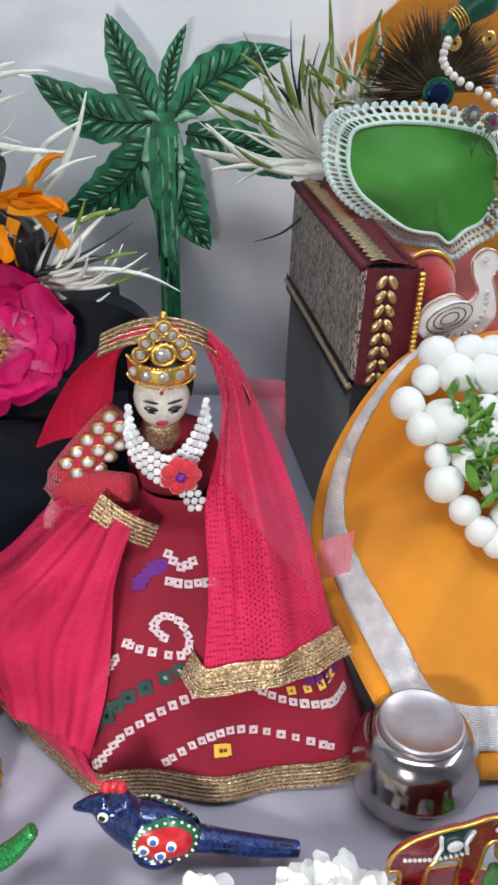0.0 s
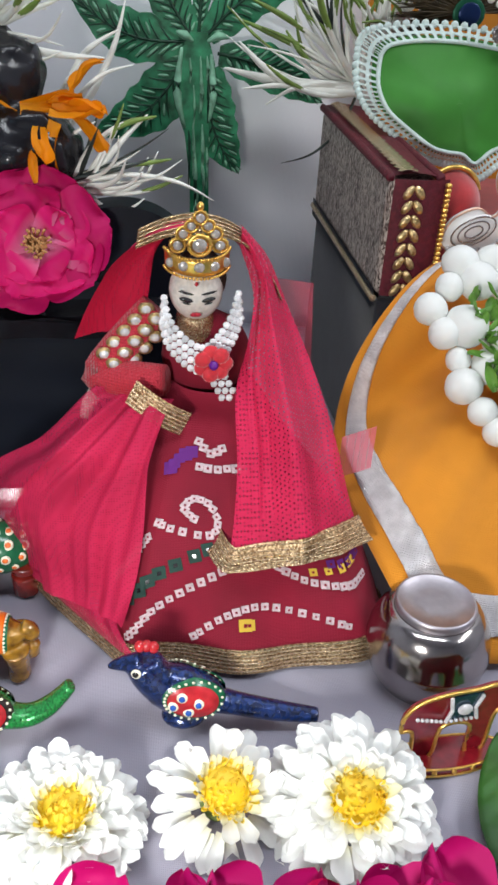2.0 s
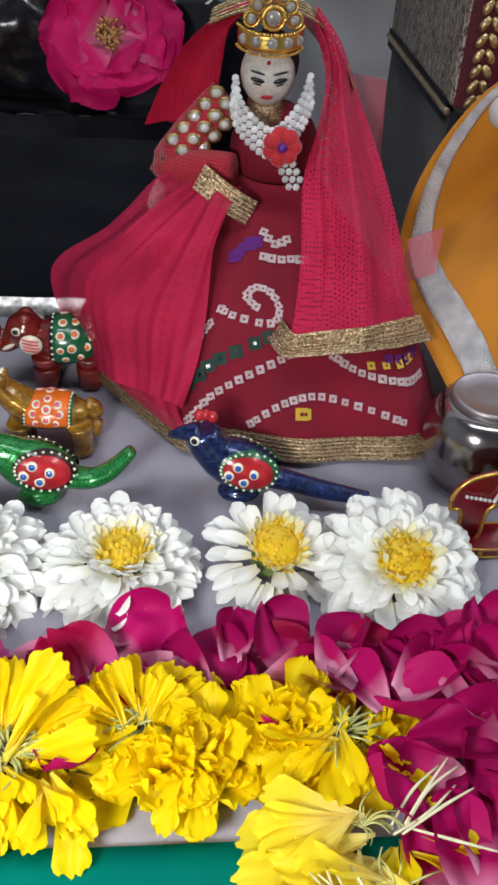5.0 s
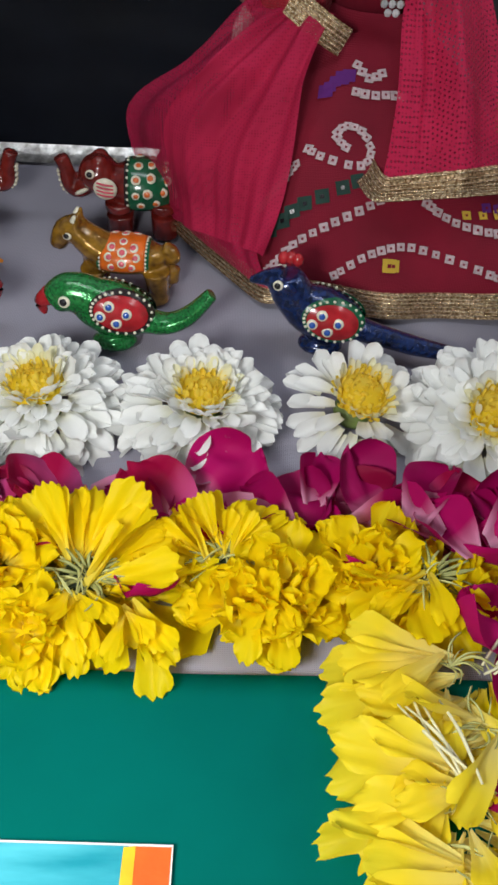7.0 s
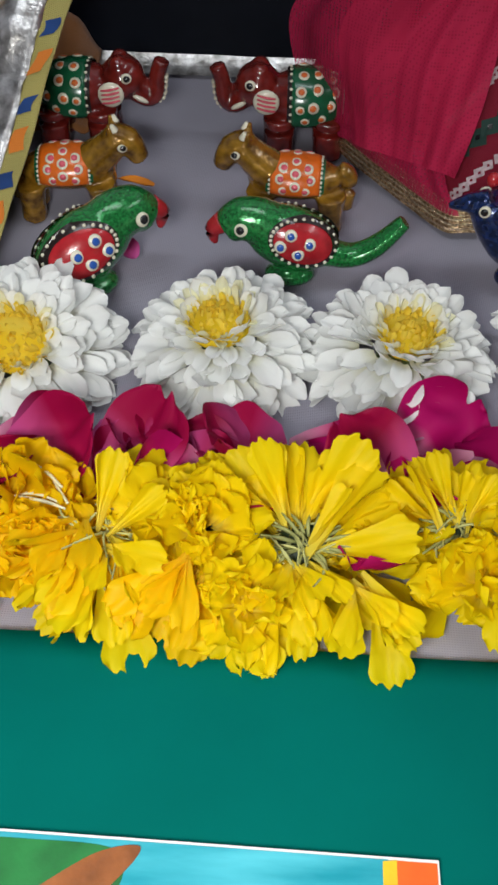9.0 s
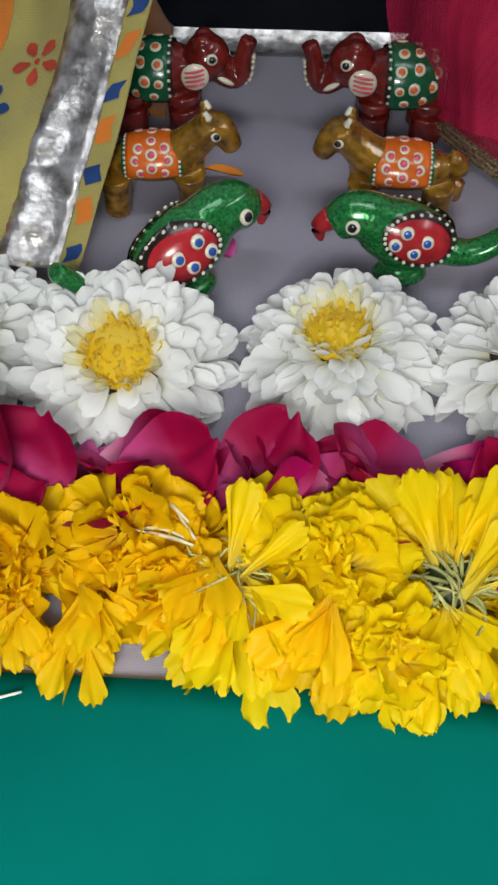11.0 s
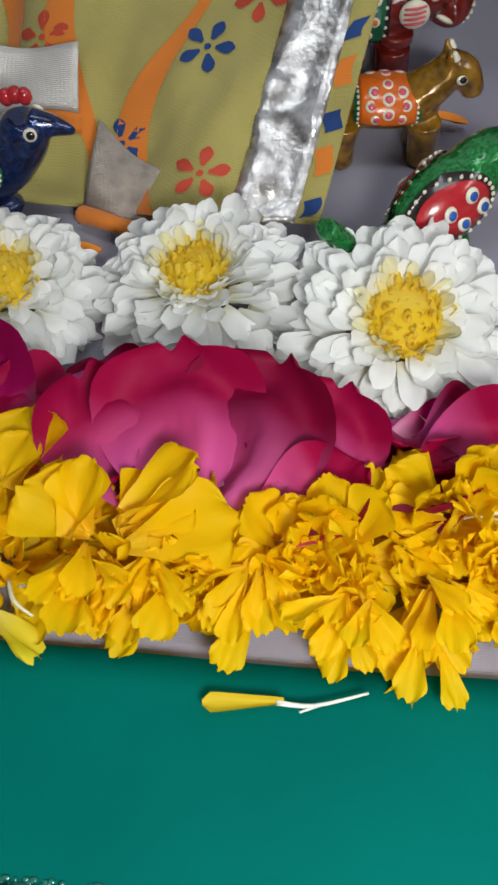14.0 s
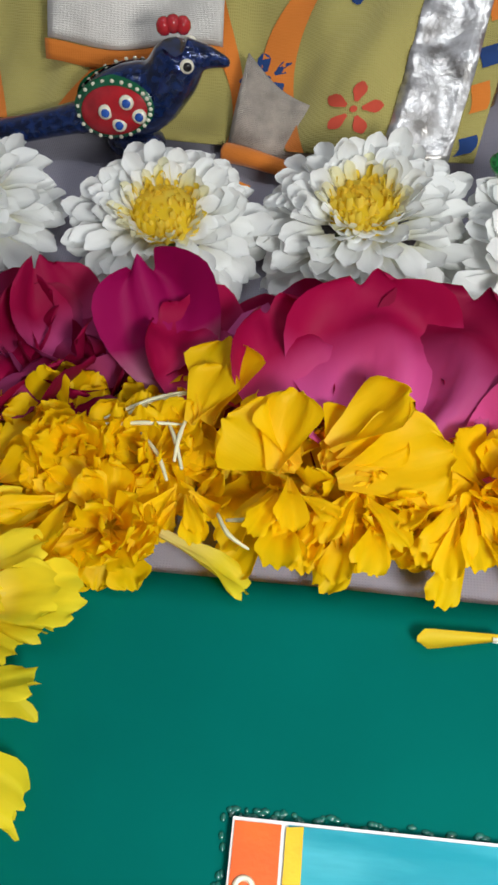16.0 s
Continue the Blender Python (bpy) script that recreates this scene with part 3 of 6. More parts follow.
    for k in range(6):
        grid(bm, 14, 1, lambda u, v: a.lerp(b, u) + dn * (0.06 + 0.16 * k + 0.07 * v) + Vector((0, -0.0073 - 0.0035 * math.sin(math.pi * u), 0)), mi=10)
    # small hand, a plain tapered peg
    tube(bm, [(-0.026, 0.362, 0.106), (-0.031, 0.359, 0.098), (-0.033, 0.357, 0.092)], [0.0042, 0.0038, 0.0022], 10, 2)
    mats = [MAROON, ZARI, FACEP, mat("faded_white_dye", (0.56, 0.44, 0.46), 0.85, vary=0.25, scale=500), mat("dark_green_dye", (0.015, 0.045, 0.035), 0.8), woven("red_net", (0.42, 0.012, 0.03), 0.7, 1400, 0.6), BLACKPAINT,
            mat("violet_dye", (0.11, 0.012, 0.17), 0.8), GOLD, GEM, ZARIL, mat("dark_hair", (0.02, 0.010, 0.006), 0.6)]
    mats.append(mat("yellow_dye", (0.70, 0.46, 0.05), 0.8))
    mats[8] = mat("antique_gold", (0.55, 0.40, 0.18), 0.32, 0.85, 0.3, 400, 0.4, 900)
    return tagged(part("doll", bm, mats), "small bride doll in a maroon tie-dyed skirt with gold hem", "doll")


def net(name, colour, alpha, count=760.0, thread=0.0):
    """Fine net: threads with small see-through holes between."""
    m = mat(name, colour, 0.7, 0, 0.14, 40, 0.0, spec=0.15)
    nt = m.node_tree
    n, l = nt.nodes, nt.links
    tc = n.new("ShaderNodeTexCoord")
    vo = n.new("ShaderNodeTexVoronoi")
    vo.inputs["Scale"].default_value = count
    vo.inputs["Randomness"].default_value = 0.15
    l.new(tc.outputs["Object"], vo.inputs["Vector"])
    mr = n.new("ShaderNodeMapRange")
    mr.inputs["From Min"].default_value, mr.inputs["From Max"].default_value = 0.22, 0.42
    mr.inputs["To Min"].default_value, mr.inputs["To Max"].default_value = alpha, thread or min(1.0, alpha + 0.25)
    l.new(vo.outputs["Distance"], mr.inputs["Value"])
    l.new(mr.outputs[0], n["Principled BSDF"].inputs["Alpha"])
    return m


def veil():
    t = thing("veil", pose(0, 0, 0), "sheer pink net veil with gold braid, draped over the doll", "veil")
    PINK = net("pink_net", (0.53, 0.020, 0.075), 0.62)
    OPEN = net("open_pink_net", (0.56, 0.022, 0.080), 0.34, 560, 0.92)
    PINKL = net("pink_net_single", (0.56, 0.012, 0.05), 0.55, 760)
    # hood over the head
    L = [Vector(q) for q in ((-0.036, 0.363, 0.134), (-0.028, 0.366, 0.152), (-0.014, 0.366, 0.174), (0.004, 0.364, 0.187), (0.025, 0.362, 0.1925), (0.044, 0.364, 0.186), (0.056, 0.366, 0.170), (0.064, 0.368, 0.150))]
    B = [Vector(q) for q in ((-0.010, 0.392, 0.120), (-0.004, 0.394, 0.145), (0.002, 0.394, 0.165), (0.012, 0.392, 0.180), (0.026, 0.390, 0.184), (0.042, 0.392, 0.178), (0.056, 0.394, 0.162), (0.066, 0.392, 0.140))]
    bm = bmesh.new()
    grid(bm, 50, 16, lambda u, v: spline_at(L, u).lerp(spline_at(B, u), v) + Vector((0, 0, 0.004 * math.sin(math.pi * v) + 0.0012 * noise.noise((u * 14, v * 4, 0)))))
    part("hood", bm, PINK, t)
    bm = bmesh.new()
    inner = Vector((0.022, 0.372, 0.150))
    grid(bm, 40, 8, lambda u, v: spline_at(L, u * 0.55).lerp(Vector((0.004 - 0.006 * (1 - u), 0.368, 0.135 + 0.045 * u)), v) + Vector((0, 0.006 * math.sin(math.pi * v), 0)))
    part("hood_side", bm, PINKL, t)
    bm = bmesh.new()

    def braid(u, v):
        p = spline_at(L, 0.38 + 0.56 * u)
        c = p + (p - inner).normalized() * 0.0014
        return c + Vector((-0.002 + 0.006 * u, -0.005 - 0.003 * u, -0.003)) * (1 - v) + Vector((0, 0.014, 0.0005)) * v
    grid(bm, 60, 6, braid)
    part("hood_braid", bm, ZARI, t, "gold braid edge")
    bm = bmesh.new()
    for k in range(5):
        tube(bm, [braid(i / 20, 0.08 + 0.2 * k) + Vector((0, -0.0004, 0.0006)) for i in range(21)], [0.00045], 6, n=60)
    part("braid_thread", bm, ZARIL, t)
    # fall on one side, gathered folds
    IN = [Vector(q) for q in ((0.044, 0.362, 0.182), (0.050, 0.352, 0.162), (0.0465, 0.342, 0.140), (0.041, 0.334, 0.118), (0.040, 0.312, 0.088), (0.036, 0.296, 0.056), (0.030, 0.290, 0.047))]
    OUT = [Vector(q) for q in ((0.046, 0.376, 0.188), (0.060, 0.376, 0.172), (0.071, 0.374, 0.148), (0.084, 0.358, 0.118), (0.094, 0.340, 0.088), (0.101, 0.314, 0.058), (0.107, 0.308, 0.047))]

    def fall(u, v):
        p = spline_at(IN, v).lerp(spline_at(OUT, v), u)
        bulge = 0.014 * math.sin(math.pi * u) * (0.4 + 0.6 * v)
        f = (0.0040 * math.sin(u * 10 + 2.2 * math.sin(v * 2.6)) + 0.0065 * noise.noise((u * 5, v * 1.1, 6)) + 0.0010 * noise.noise((u * 17, v * 1.4, 1))) * (1.0 - 0.35 * u) * (0.35 + 0.65 * math.sin(math.pi * min(1, v * 0.9 + 0.1))) + 0.003 * noise.noise((u * 6, v * 4, 2))
        return p + Vector((0, -0.9, 0.45)) * (bulge + f + 0.003 + 0.011 * v)
    bm = bmesh.new()
    grid(bm, 130, 60, fall)
    part("side_fall", bm, OPEN, t, "open pink net in gathered folds")
    bm = bmesh.new()
    hem = lambda u, v: fall(-0.06 + 1.10 * u, 0.835 + 0.18 * v) + Vector((0, -0.0026, 0.0012)) + Vector((0, 0.012, 0.004)) * (max(0, 0.10 - u) * 10) ** 2
    grid(bm, 90, 6, hem)
    part("side_hem", bm, ZARI, t, "wide gold braid hem")
    bm = bmesh.new()
    for k in range(8):
        tube(bm, [hem(i / 40, 0.05 + 0.128 * k) + Vector((0, -0.0008, 0.0004)) for i in range(41)], [0.0006, 0.00035] * 60, 5, n=240)
    part("braid_thread", bm, ZARIL, t)
    # stray flat corner that stands off behind the shoulder
    bm = bmesh.new()
    grid(bm, 10, 14, lambda u, v: Vector((0.062 + 0.026 * u + 0.004 * v, 0.386, 0.158 - 0.065 * v - 0.004 * u)))
    part("loose_corner", bm, net("pink_net_thin", (0.70, 0.10, 0.16), 0.22, 760), t)
    bm = bmesh.new()
    grid(bm, 8, 8, lambda u, v: Vector((0.100 + 0.016 * u, 0.338 - 0.006 * u, 0.088 + 0.010 * u - 0.026 * v)))
    part("loose_corner", bm, net("pink_net_corner", (0.75, 0.16, 0.22), 0.40, 760), t)
    # fall on the other side, spread to the floor
    A = [Vector(q) for q in ((0.012, 0.336, 0.114), (0.006, 0.318, 0.088), (-0.001, 0.298, 0.054), (-0.010, 0.280, 0.022))]
    C = [Vector(q) for q in ((-0.024, 0.356, 0.112), (-0.046, 0.354, 0.086), (-0.084, 0.366, 0.052), (-0.070, 0.350, 0.004))]

    def spread(u, v):
        p = spline_at(A, v).lerp(spline_at(C, v), u)
        f = 0.0034 * math.sin(u * 8 + v * 3 + 1.5 * math.sin(v * 3)) + 0.0120 * noise.noise((u * 5.0 - v * 1.4, v * 1.1, 5)) + 0.0034 * noise.noise((u * 13 - v, v * 1.3, 8)) * (1 - 0.7 * u)
        return p + Vector((-0.45, -0.8, 0.4)) * (f + 0.013 * min(1, v * 3) + 0.013 * math.sin(math.pi * u) * math.sin(math.pi * min(v + 0.12, 1)))
    bm = bmesh.new()
    grid(bm, 110, 60, lambda u, v: spread(0.66 * u, v))
    part("spread_fall", bm, PINK, t)
    SHEER = net("sheer_pink_net", (0.55, 0.022, 0.085), 0.42)
    bm = bmesh.new()
    grid(bm, 60, 60, lambda u, v: spread(0.60 + 0.40 * u, v) + Vector((0.0012, 0.0016, -0.0006)) * (1 - u))
    part("sheer_lobe", bm, SHEER, t, "single layer of sheer pink net")
    bm = bmesh.new()
    grid(bm, 60, 20, lambda u, v: spread(0.10 + 0.9 * u, 0.93 + 0.16 * v).lerp(skirt_at(0.30 - 0.26 * u, 0.95, 0.0030), v))
    part("trailing_edge", bm, SHEER, t, "sheer net trailing over the gold hem")


def crown():
    t = thing("crown", pose(0.0235, 0.349, 0.176) @ Matrix.Diagonal((0.85, 0.90, 0.80, 1)), "gilt crown set with round clear stones on the doll", "crown")
    bm = bmesh.new()
    grid(bm, 40, 4, lambda u, v: (0.0178 * math.cos(math.pi * (1.08 + 0.84 * u)), 0.013 + 0.0185 * math.sin(math.pi * (1.08 + 0.84 * u)), 0.010 * v - 0.002 * math.sin(math.pi * u)))
    solid(part("band", bm, GOLD, t), 0.0018)
    spots = [(0, 0.0165, 0.0058), (-0.0115, 0.0150, 0.0040), (0.0115, 0.0150, 0.0040), (-0.0085, 0.0222, 0.0038), (0.0085, 0.0222, 0.0038), (-0.0045, 0.0272, 0.0034), (0.0045, 0.0272, 0.0034), (0, 0.0325, 0.0036)]
    for x, z, r in spots:
        y = -0.0045 + abs(x) * 0.35
        bm = bmesh.new()
        blob(bm, (x, y, z), (r * 0.98, 0.0018, r * 0.98), 14)
        tube(bm, [(x + r * math.cos(a), y - 0.0012, z + r * math.sin(a)) for a in (2 * math.pi * i / 16 for i in range(17))], [r * 0.20], 6, n=32)
        for i in range(14):
            a = 2 * math.pi * i / 14
            blob(bm, (x + r * 1.12 * math.cos(a), y - 0.0008, z + r * 1.12 * math.sin(a)), r * 0.16, 6)
        st = part("setting", bm, GOLD, t)
        bm = bmesh.new()
        blob(bm, (x, y - 0.0016, z), (r * 0.74, 0.0016, r * 0.74), 12)
        part("stone", bm, STONE, st, "clear round stone")
    bm = bmesh.new()
    blob(bm, (0, -0.0045, 0.0385), (0.0020, 0.0018, 0.0028), 10)
    part("finial", bm, GOLD, t)
    for i in range(5):
        a = math.pi * (1.2 + 0.6 * i / 4)
        bm = bmesh.new()
        blob(bm, (0.0185 * math.cos(a), 0.0125 + 0.0190 * math.sin(a), 0.0035), (0.0031, 0.0014, 0.0031), 12)
        part("stone", bm, STONE, t, "clear round stone")
    bm = bmesh.new()
    for i in range(26):
        a = math.pi * (1.08 + 0.84 * i / 25)
        for z in (-0.0015, 0.0098):
            blob(bm, (0.0188 * math.cos(a), 0.0130 + 0.0194 * math.sin(a), z - 0.002 * math.sin(math.pi * i / 25)), 0.0010, 6)
    part("gold_beading", bm, GOLD, t)


RHINE = mat("rhinestone", (0.88, 0.88, 0.90), 0.08, 0.15, 0.12, 900, 0.0, coat=1.0, rand=0.30)


def necklace():
    t = thing("necklace", pose(0, 0, 0), "necklace of clear rhinestones on the doll", "necklace")
    curve = [(0.0075, 0.348, 0.162), (0.0095, 0.342, 0.154), (0.016, 0.335, 0.1475), (0.025, 0.333, 0.1430), (0.033, 0.335, 0.1485), (0.0395, 0.342, 0.156), (0.0430, 0.348, 0.164)]
    bead = None

    def put(p, r=0.0019):
        bm = bmesh.new()
        blob(bm, (0, 0, 0), (r, r * 0.8, r), 7)
        for f in bm.faces:
            f.smooth = False
        ob = part("rhinestone", bm, RHINE, t)
        ob.location = p
        return ob
    for row in range(4):
        n = 20
        for p in spline(curve, n):
            q = p + Vector((0.0, -0.0014 * row, -0.0036 * row)) - (Vector((0.026, p.y, p.z)) - p) * 0.02 * row
            if bead is None:
                bead = put(q)
            else:
                ob = bead.copy()
                scene.collection.objects.link(ob)
                ob.location = q
    for k in range(11):
        ob = bead.copy()
        scene.collection.objects.link(ob)
        ob.location = (0.0325 + 0.0036 * (k % 3 - 1) + 0.002 * (k // 3), 0.333 - 0.0005 * (k // 3), 0.1275 - 0.0036 * (k // 3))
    b = thing("brooch", pose(0.0295, 0.3275, 0.1380), "red cloth flower with violet centre pinned to the doll", "brooch")
    RED = mat("red_felt", (0.55, 0.012, 0.025), 0.65, vary=0.2, scale=400, sheen=0.5)
    for i in range(7):
        a = 2 * math.pi * i / 7
        bm = bmesh.new()
        blob(bm, (0.0055 * math.cos(a), -0.001 - 0.001 * (i % 2), 0.0055 * math.sin(a)), (0.0042, 0.0016, 0.0042), 10)
        part("petal", bm, RED, b)
    bm = bmesh.new()
    blob(bm, (0, -0.003, 0), 0.0024, 10)
    part("centre", bm, mat("violet_bead", (0.10, 0.01, 0.20), 0.3), b, "violet bead")


doll()
veil()
crown()
necklace()


# ---- flowers ----
def sheet(name, nu, nv, fn, material):
    bm = bmesh.new()
    grid(bm, nu, nv, fn)
    me = bpy.data.meshes.new(name)
    bm.to_mesh(me)
    bm.free()
    me.materials.append(material)
    return me


def put(name, me, parent, m):
    ob = bpy.data.objects.new(name, me)
    scene.collection.objects.link(ob)
    ob.parent = parent
    ob.matrix_basis = m
    return ob


def spoon(length, width, cup, curl, ruffle=0.0, tip=0.75, base=0.35, wob=0.0, seed=0.0, round_off=0.93):
    """A petal along +y: narrow base, broad round tip, cupped across and curled along."""
    def fn(u, v):
        s = u * 2 - 1
        v = 1 - (1 - v) ** 1.7
        prof = base + (1 - base) * math.sin(math.pi * 0.5 * min(1, v / tip)) if v < tip else math.sqrt(max(0.02, 1 - ((v - tip) / (1 - tip)) ** 2 * round_off))
        x = s * width * 0.5 * prof
        y = length * v * (1 - 0.06 * s * s * v)
        z = cup * s * s * prof * width + curl * v * v * length + ruffle * v ** 2 * math.sin(s * 5.5 + seed) + wob * noise.noise((s * 1.5, v * 2.5, seed))
        if ruffle:
            y += 0.022 * length * v * math.sin(s * 6 + seed * 2)
        return (x, y, z)
    return fn


WPET = petal_mat("white_petal", (0.94, 0.95, 0.93), (0.90, 0.89, 0.70), 0.016, 0.55, 0.25, 0.06, 0.45)
CPET = petal_mat("cream_petal", (0.90, 0.88, 0.62), (0.90, 0.78, 0.22), 0.012, 0.55, 0.25, 0.06, 0.6, 0.4)
YPET = petal_mat("yellow_floret", (0.96, 0.76, 0.10), (0.96, 0.70, 0.03), 0.008, 0.55, 0.2, 0.06, 0.5, 0.42)
white = [sheet("petal", 6, 7, spoon(0.0152 + 0.0007 * k, 0.0072 + 0.0006 * (k % 3), (0.16, 0.26, 0.10, 0.34, 0.22)[k], (0.10, -0.10, 0.22, 0.02, -0.2)[k], 0, 0.80, 0.55, 0.0011, k * 3.3, 0.82), WPET) for k in range(5)]
cream = [sheet("petal", 4, 6, spoon(0.0110, 0.0046, 0.30, 0.10 + 0.15 * k, 0, 0.78, 0.6, 0.0008, k, 0.80), CPET) for k in range(2)]
floret = [sheet("floret", 4, 5, spoon(0.0080, 0.0031, 0.5, 0.35 + 0.25 * k, 0, 0.80, 0.7, 0.0006, k, 0.75), YPET) for k in range(2)]


def chrysanthemum(x, y, size, tip, side, rings, heart=1.0, label="white chrysanthemum head with a yellow centre on the cloth", z=0.0065):
    """rings: (number, base radius, height, elevation) from the outside in; tip: degrees it nods to the viewer; side: degrees sideways."""
    t = thing("chrysanthemum", pose(x, y - 0.007, z, tip, side, rng.uniform(0, 360) if tip == 0 else 0) @ Matrix.Scale(size, 4), label, "flower", "chrysanthemums along the border")
    bm = bmesh.new()
    blob(bm, (0, 0, 0.000), (0.0085, 0.0085, 0.0060), 14)
    part("receptacle", bm, GREENSTEM, t, "green base")
    bm = bmesh.new()
    blob(bm, (0, 0, 0.0142), (0.0108, 0.0108, 0.0042), 16)
    part("disc", bm, YPET, t, "yellow disc")
    for k, (n, r, h, el, ln) in enumerate(rings):
        for i in range(n):
            az = 360 * (i + 0.5 * (k % 2) + rng.uniform(-0.34, 0.34)) / n
            m = pose(0, 0, 0, 0, 0, az) @ pose(0, r * rng.uniform(0.9, 1.08), h + rng.uniform(-0.001, 0.001), el + rng.uniform(-9, 9), rng.uniform(-18, 18), rng.uniform(-12, 12))
            s = ln * rng.uniform(0.84, 1.14)
            put("petal", rng.choice(white), t, m @ Matrix.Diagonal((ln ** 0.4 * rng.uniform(0.85, 1.12), s, s, 1)))
    for i in range(20):
        m = pose(0, 0, 0, 0, 0, i * 18 + rng.uniform(-8, 8)) @ pose(0, 0.0075 * heart ** 0.5, 0.0148, 36 + 12 * (i % 2) + rng.uniform(-14, 14), rng.uniform(-20, 20), rng.uniform(-10, 10))
        put("petal", rng.choice(cream), t, m @ Matrix.Scale(rng.uniform(0.6, 0.95), 4))
    for n, r, el in ((26, 0.0084, 42), (24, 0.0070, 52), (20, 0.0054, 60), (14, 0.0036, 68), (8, 0.0018, 76)):
        for i in range(n):
            m = pose(0, 0, 0, 0, 0, 360 * (i + rng.uniform(-0.35, 0.35)) / n) @ pose(0, r * heart ** 0.7, 0.0140 + rng.uniform(-0.0006, 0.0006), el + rng.uniform(-14, 14), rng.uniform(-18, 18), rng.uniform(-14, 14))
            put("floret", rng.choice(floret), t, m @ Matrix.Scale(rng.uniform(0.50, 0.76), 4))
    return t


GREENSTEM = mat("pale_green_stem", (0.16, 0.22, 0.06), 0.6, vary=0.3, scale=200)
FULL = [(30, 0.0172, 0.001, -24, 1.0), (30, 0.0168, 0.003, -12, 1.0), (25, 0.0158, 0.0055, -3, 0.98), (24, 0.0142, 0.008, 8, 0.93), (23, 0.0124, 0.0105, 18, 0.86), (20, 0.0108, 0.0125, 29, 0.78), (18, 0.0096, 0.0138, 40, 0.66), (17, 0.0086, 0.0146, 50, 0.50)]
FLAT = [(30, 0.0175, 0.000, -20, 1.0), (29, 0.0172, 0.004, -8, 1.0), (25, 0.0160, 0.006, 0, 0.97), (23, 0.0142, 0.0085, 8, 0.92), (21, 0.0122, 0.011, 17, 0.84), (19, 0.0106, 0.013, 28, 0.74), (17, 0.0092, 0.0142, 42, 0.56)]
LOOSE = [(13, 0.0150, 0.003, -14, 1.05), (13, 0.0140, 0.006, 2, 1.0), (12, 0.0115, 0.010, 18, 0.9)]
chrysanthemum(-0.366, 0.190, 0.95, 8, 6, FULL)
chrysanthemum(-0.299, 0.184, 0.96, 14, 4, FLAT, 1.5, "white chrysanthemum head with a wide yellow centre")
chrysanthemum(-0.238, 0.189, 1.05, 10, -3, FULL)
chrysanthemum(-0.176, 0.179, 1.10, 27, 4, FLAT, 1.25, "large white chrysanthemum head tilted up on its side")
chrysanthemum(-0.104, 0.186, 1.06, 4, -6, FULL)
chrysanthemum(-0.041, 0.186, 1.04, 6, 5, FULL)
chrysanthemum(0.022, 0.194, 0.96, 20, 10, LOOSE, 1.5, "half-plucked white chrysanthemum head with a cream yellow centre")
chrysanthemum(0.076, 0.186, 1.10, 26, 2, FLAT, 1.05, "large white chrysanthemum head tilted up on its side")

# rose petals, one by one
CRIM = petal_mat("crimson_rose_petal", (0.32, 0.001, 0.048), (0.74, 0.13, 0.42), 0.036, 0.62, 0.12, 0.30, 0.68, 0.22)
MAG = petal_mat("magenta_rose_petal", (0.42, 0.002, 0.112), (0.74, 0.34, 0.50), 0.036, 0.62, 0.12, 0.22, 0.42, 0.25)
rosecrim = [sheet("rose_petal", 12, 11, spoon(0.036, (0.038, 0.030, 0.022, 0.034)[k], (0.12, 0.30, 0.55, 0.18)[k], (0.12, -0.05, -0.2, 0.3)[k], 0.0012, 0.62, 0.45, 0.010, k * 2.1), CRIM) for k in range(4)]
rosemag = [sheet("rose_petal", 12, 11, spoon(0.036, (0.037, 0.031, 0.022, 0.034)[k], (0.12, 0.30, 0.55, 0.18)[k], (0.12, -0.05, -0.2, 0.3)[k], 0.0012, 0.62, 0.45, 0.010, k * 1.7 + 9), MAG) for k in range(4)]


def rose_petal(x, y, z, az, el, roll, size):
    crim = rng.random() < (0.85 if x < -0.08 else 0.15)
    ob = put("rose_petal", rng.choice(rosecrim if crim else rosemag), None, pose(x, y, z, el, roll, az) @ Matrix.Scale(size, 4))
    tagged(ob, "loose crimson rose petal lying in the flower border" if crim else "loose magenta rose petal lying in the flower border", "petal", "rose petals in the border")


for k in range(62):
    x = -0.405 + 0.0086 * k + rng.uniform(-0.005, 0.005)
    near = k % 2
    rose_petal(x, 0.125 - 0.010 * near + rng.uniform(-0.006, 0.006), 0.003 + 0.003 * near + rng.uniform(0, 0.003), rng.choice((-1, 1)) * rng.uniform(30, 130), rng.uniform(-3, 16), rng.uniform(-22, 22), rng.uniform(0.72, 1.02))
for k in range(32):
    x = -0.40 + 0.0165 * k + rng.uniform(-0.005, 0.005)
    rose_petal(x, 0.139 + rng.uniform(-0.006, 0.004), 0.003 + rng.uniform(0, 0.003), rng.uniform(110, 250), rng.uniform(2, 16), rng.uniform(-20, 20), rng.uniform(0.7, 0.95))
# petals that lean on the flower heads
for x, y, z, az, el, roll, size in ((0.002, 0.129, 0.008, -8, 22, 8, 0.74), (0.028, 0.124, 0.008, 40, 22, 10, 0.82), (0.040, 0.122, 0.009, -32, 22, -8, 0.88), (-0.066, 0.112, 0.008, 25, 14, 10, 0.72),
                                    (-0.048, 0.102, 0.012, 150, 8, 0, 0.66), (0.064, 0.110, 0.011, -50, 16, 5, 0.95), (0.056, 0.104, 0.013, 30, 12, -10, 0.80), (-0.022, 0.112, 0.009, -100, 8, 6, 0.66)):
    rose_petal(x, y, z, az, el, roll, size)
for k in range(30):
    y = 0.118 - 0.0066 * k
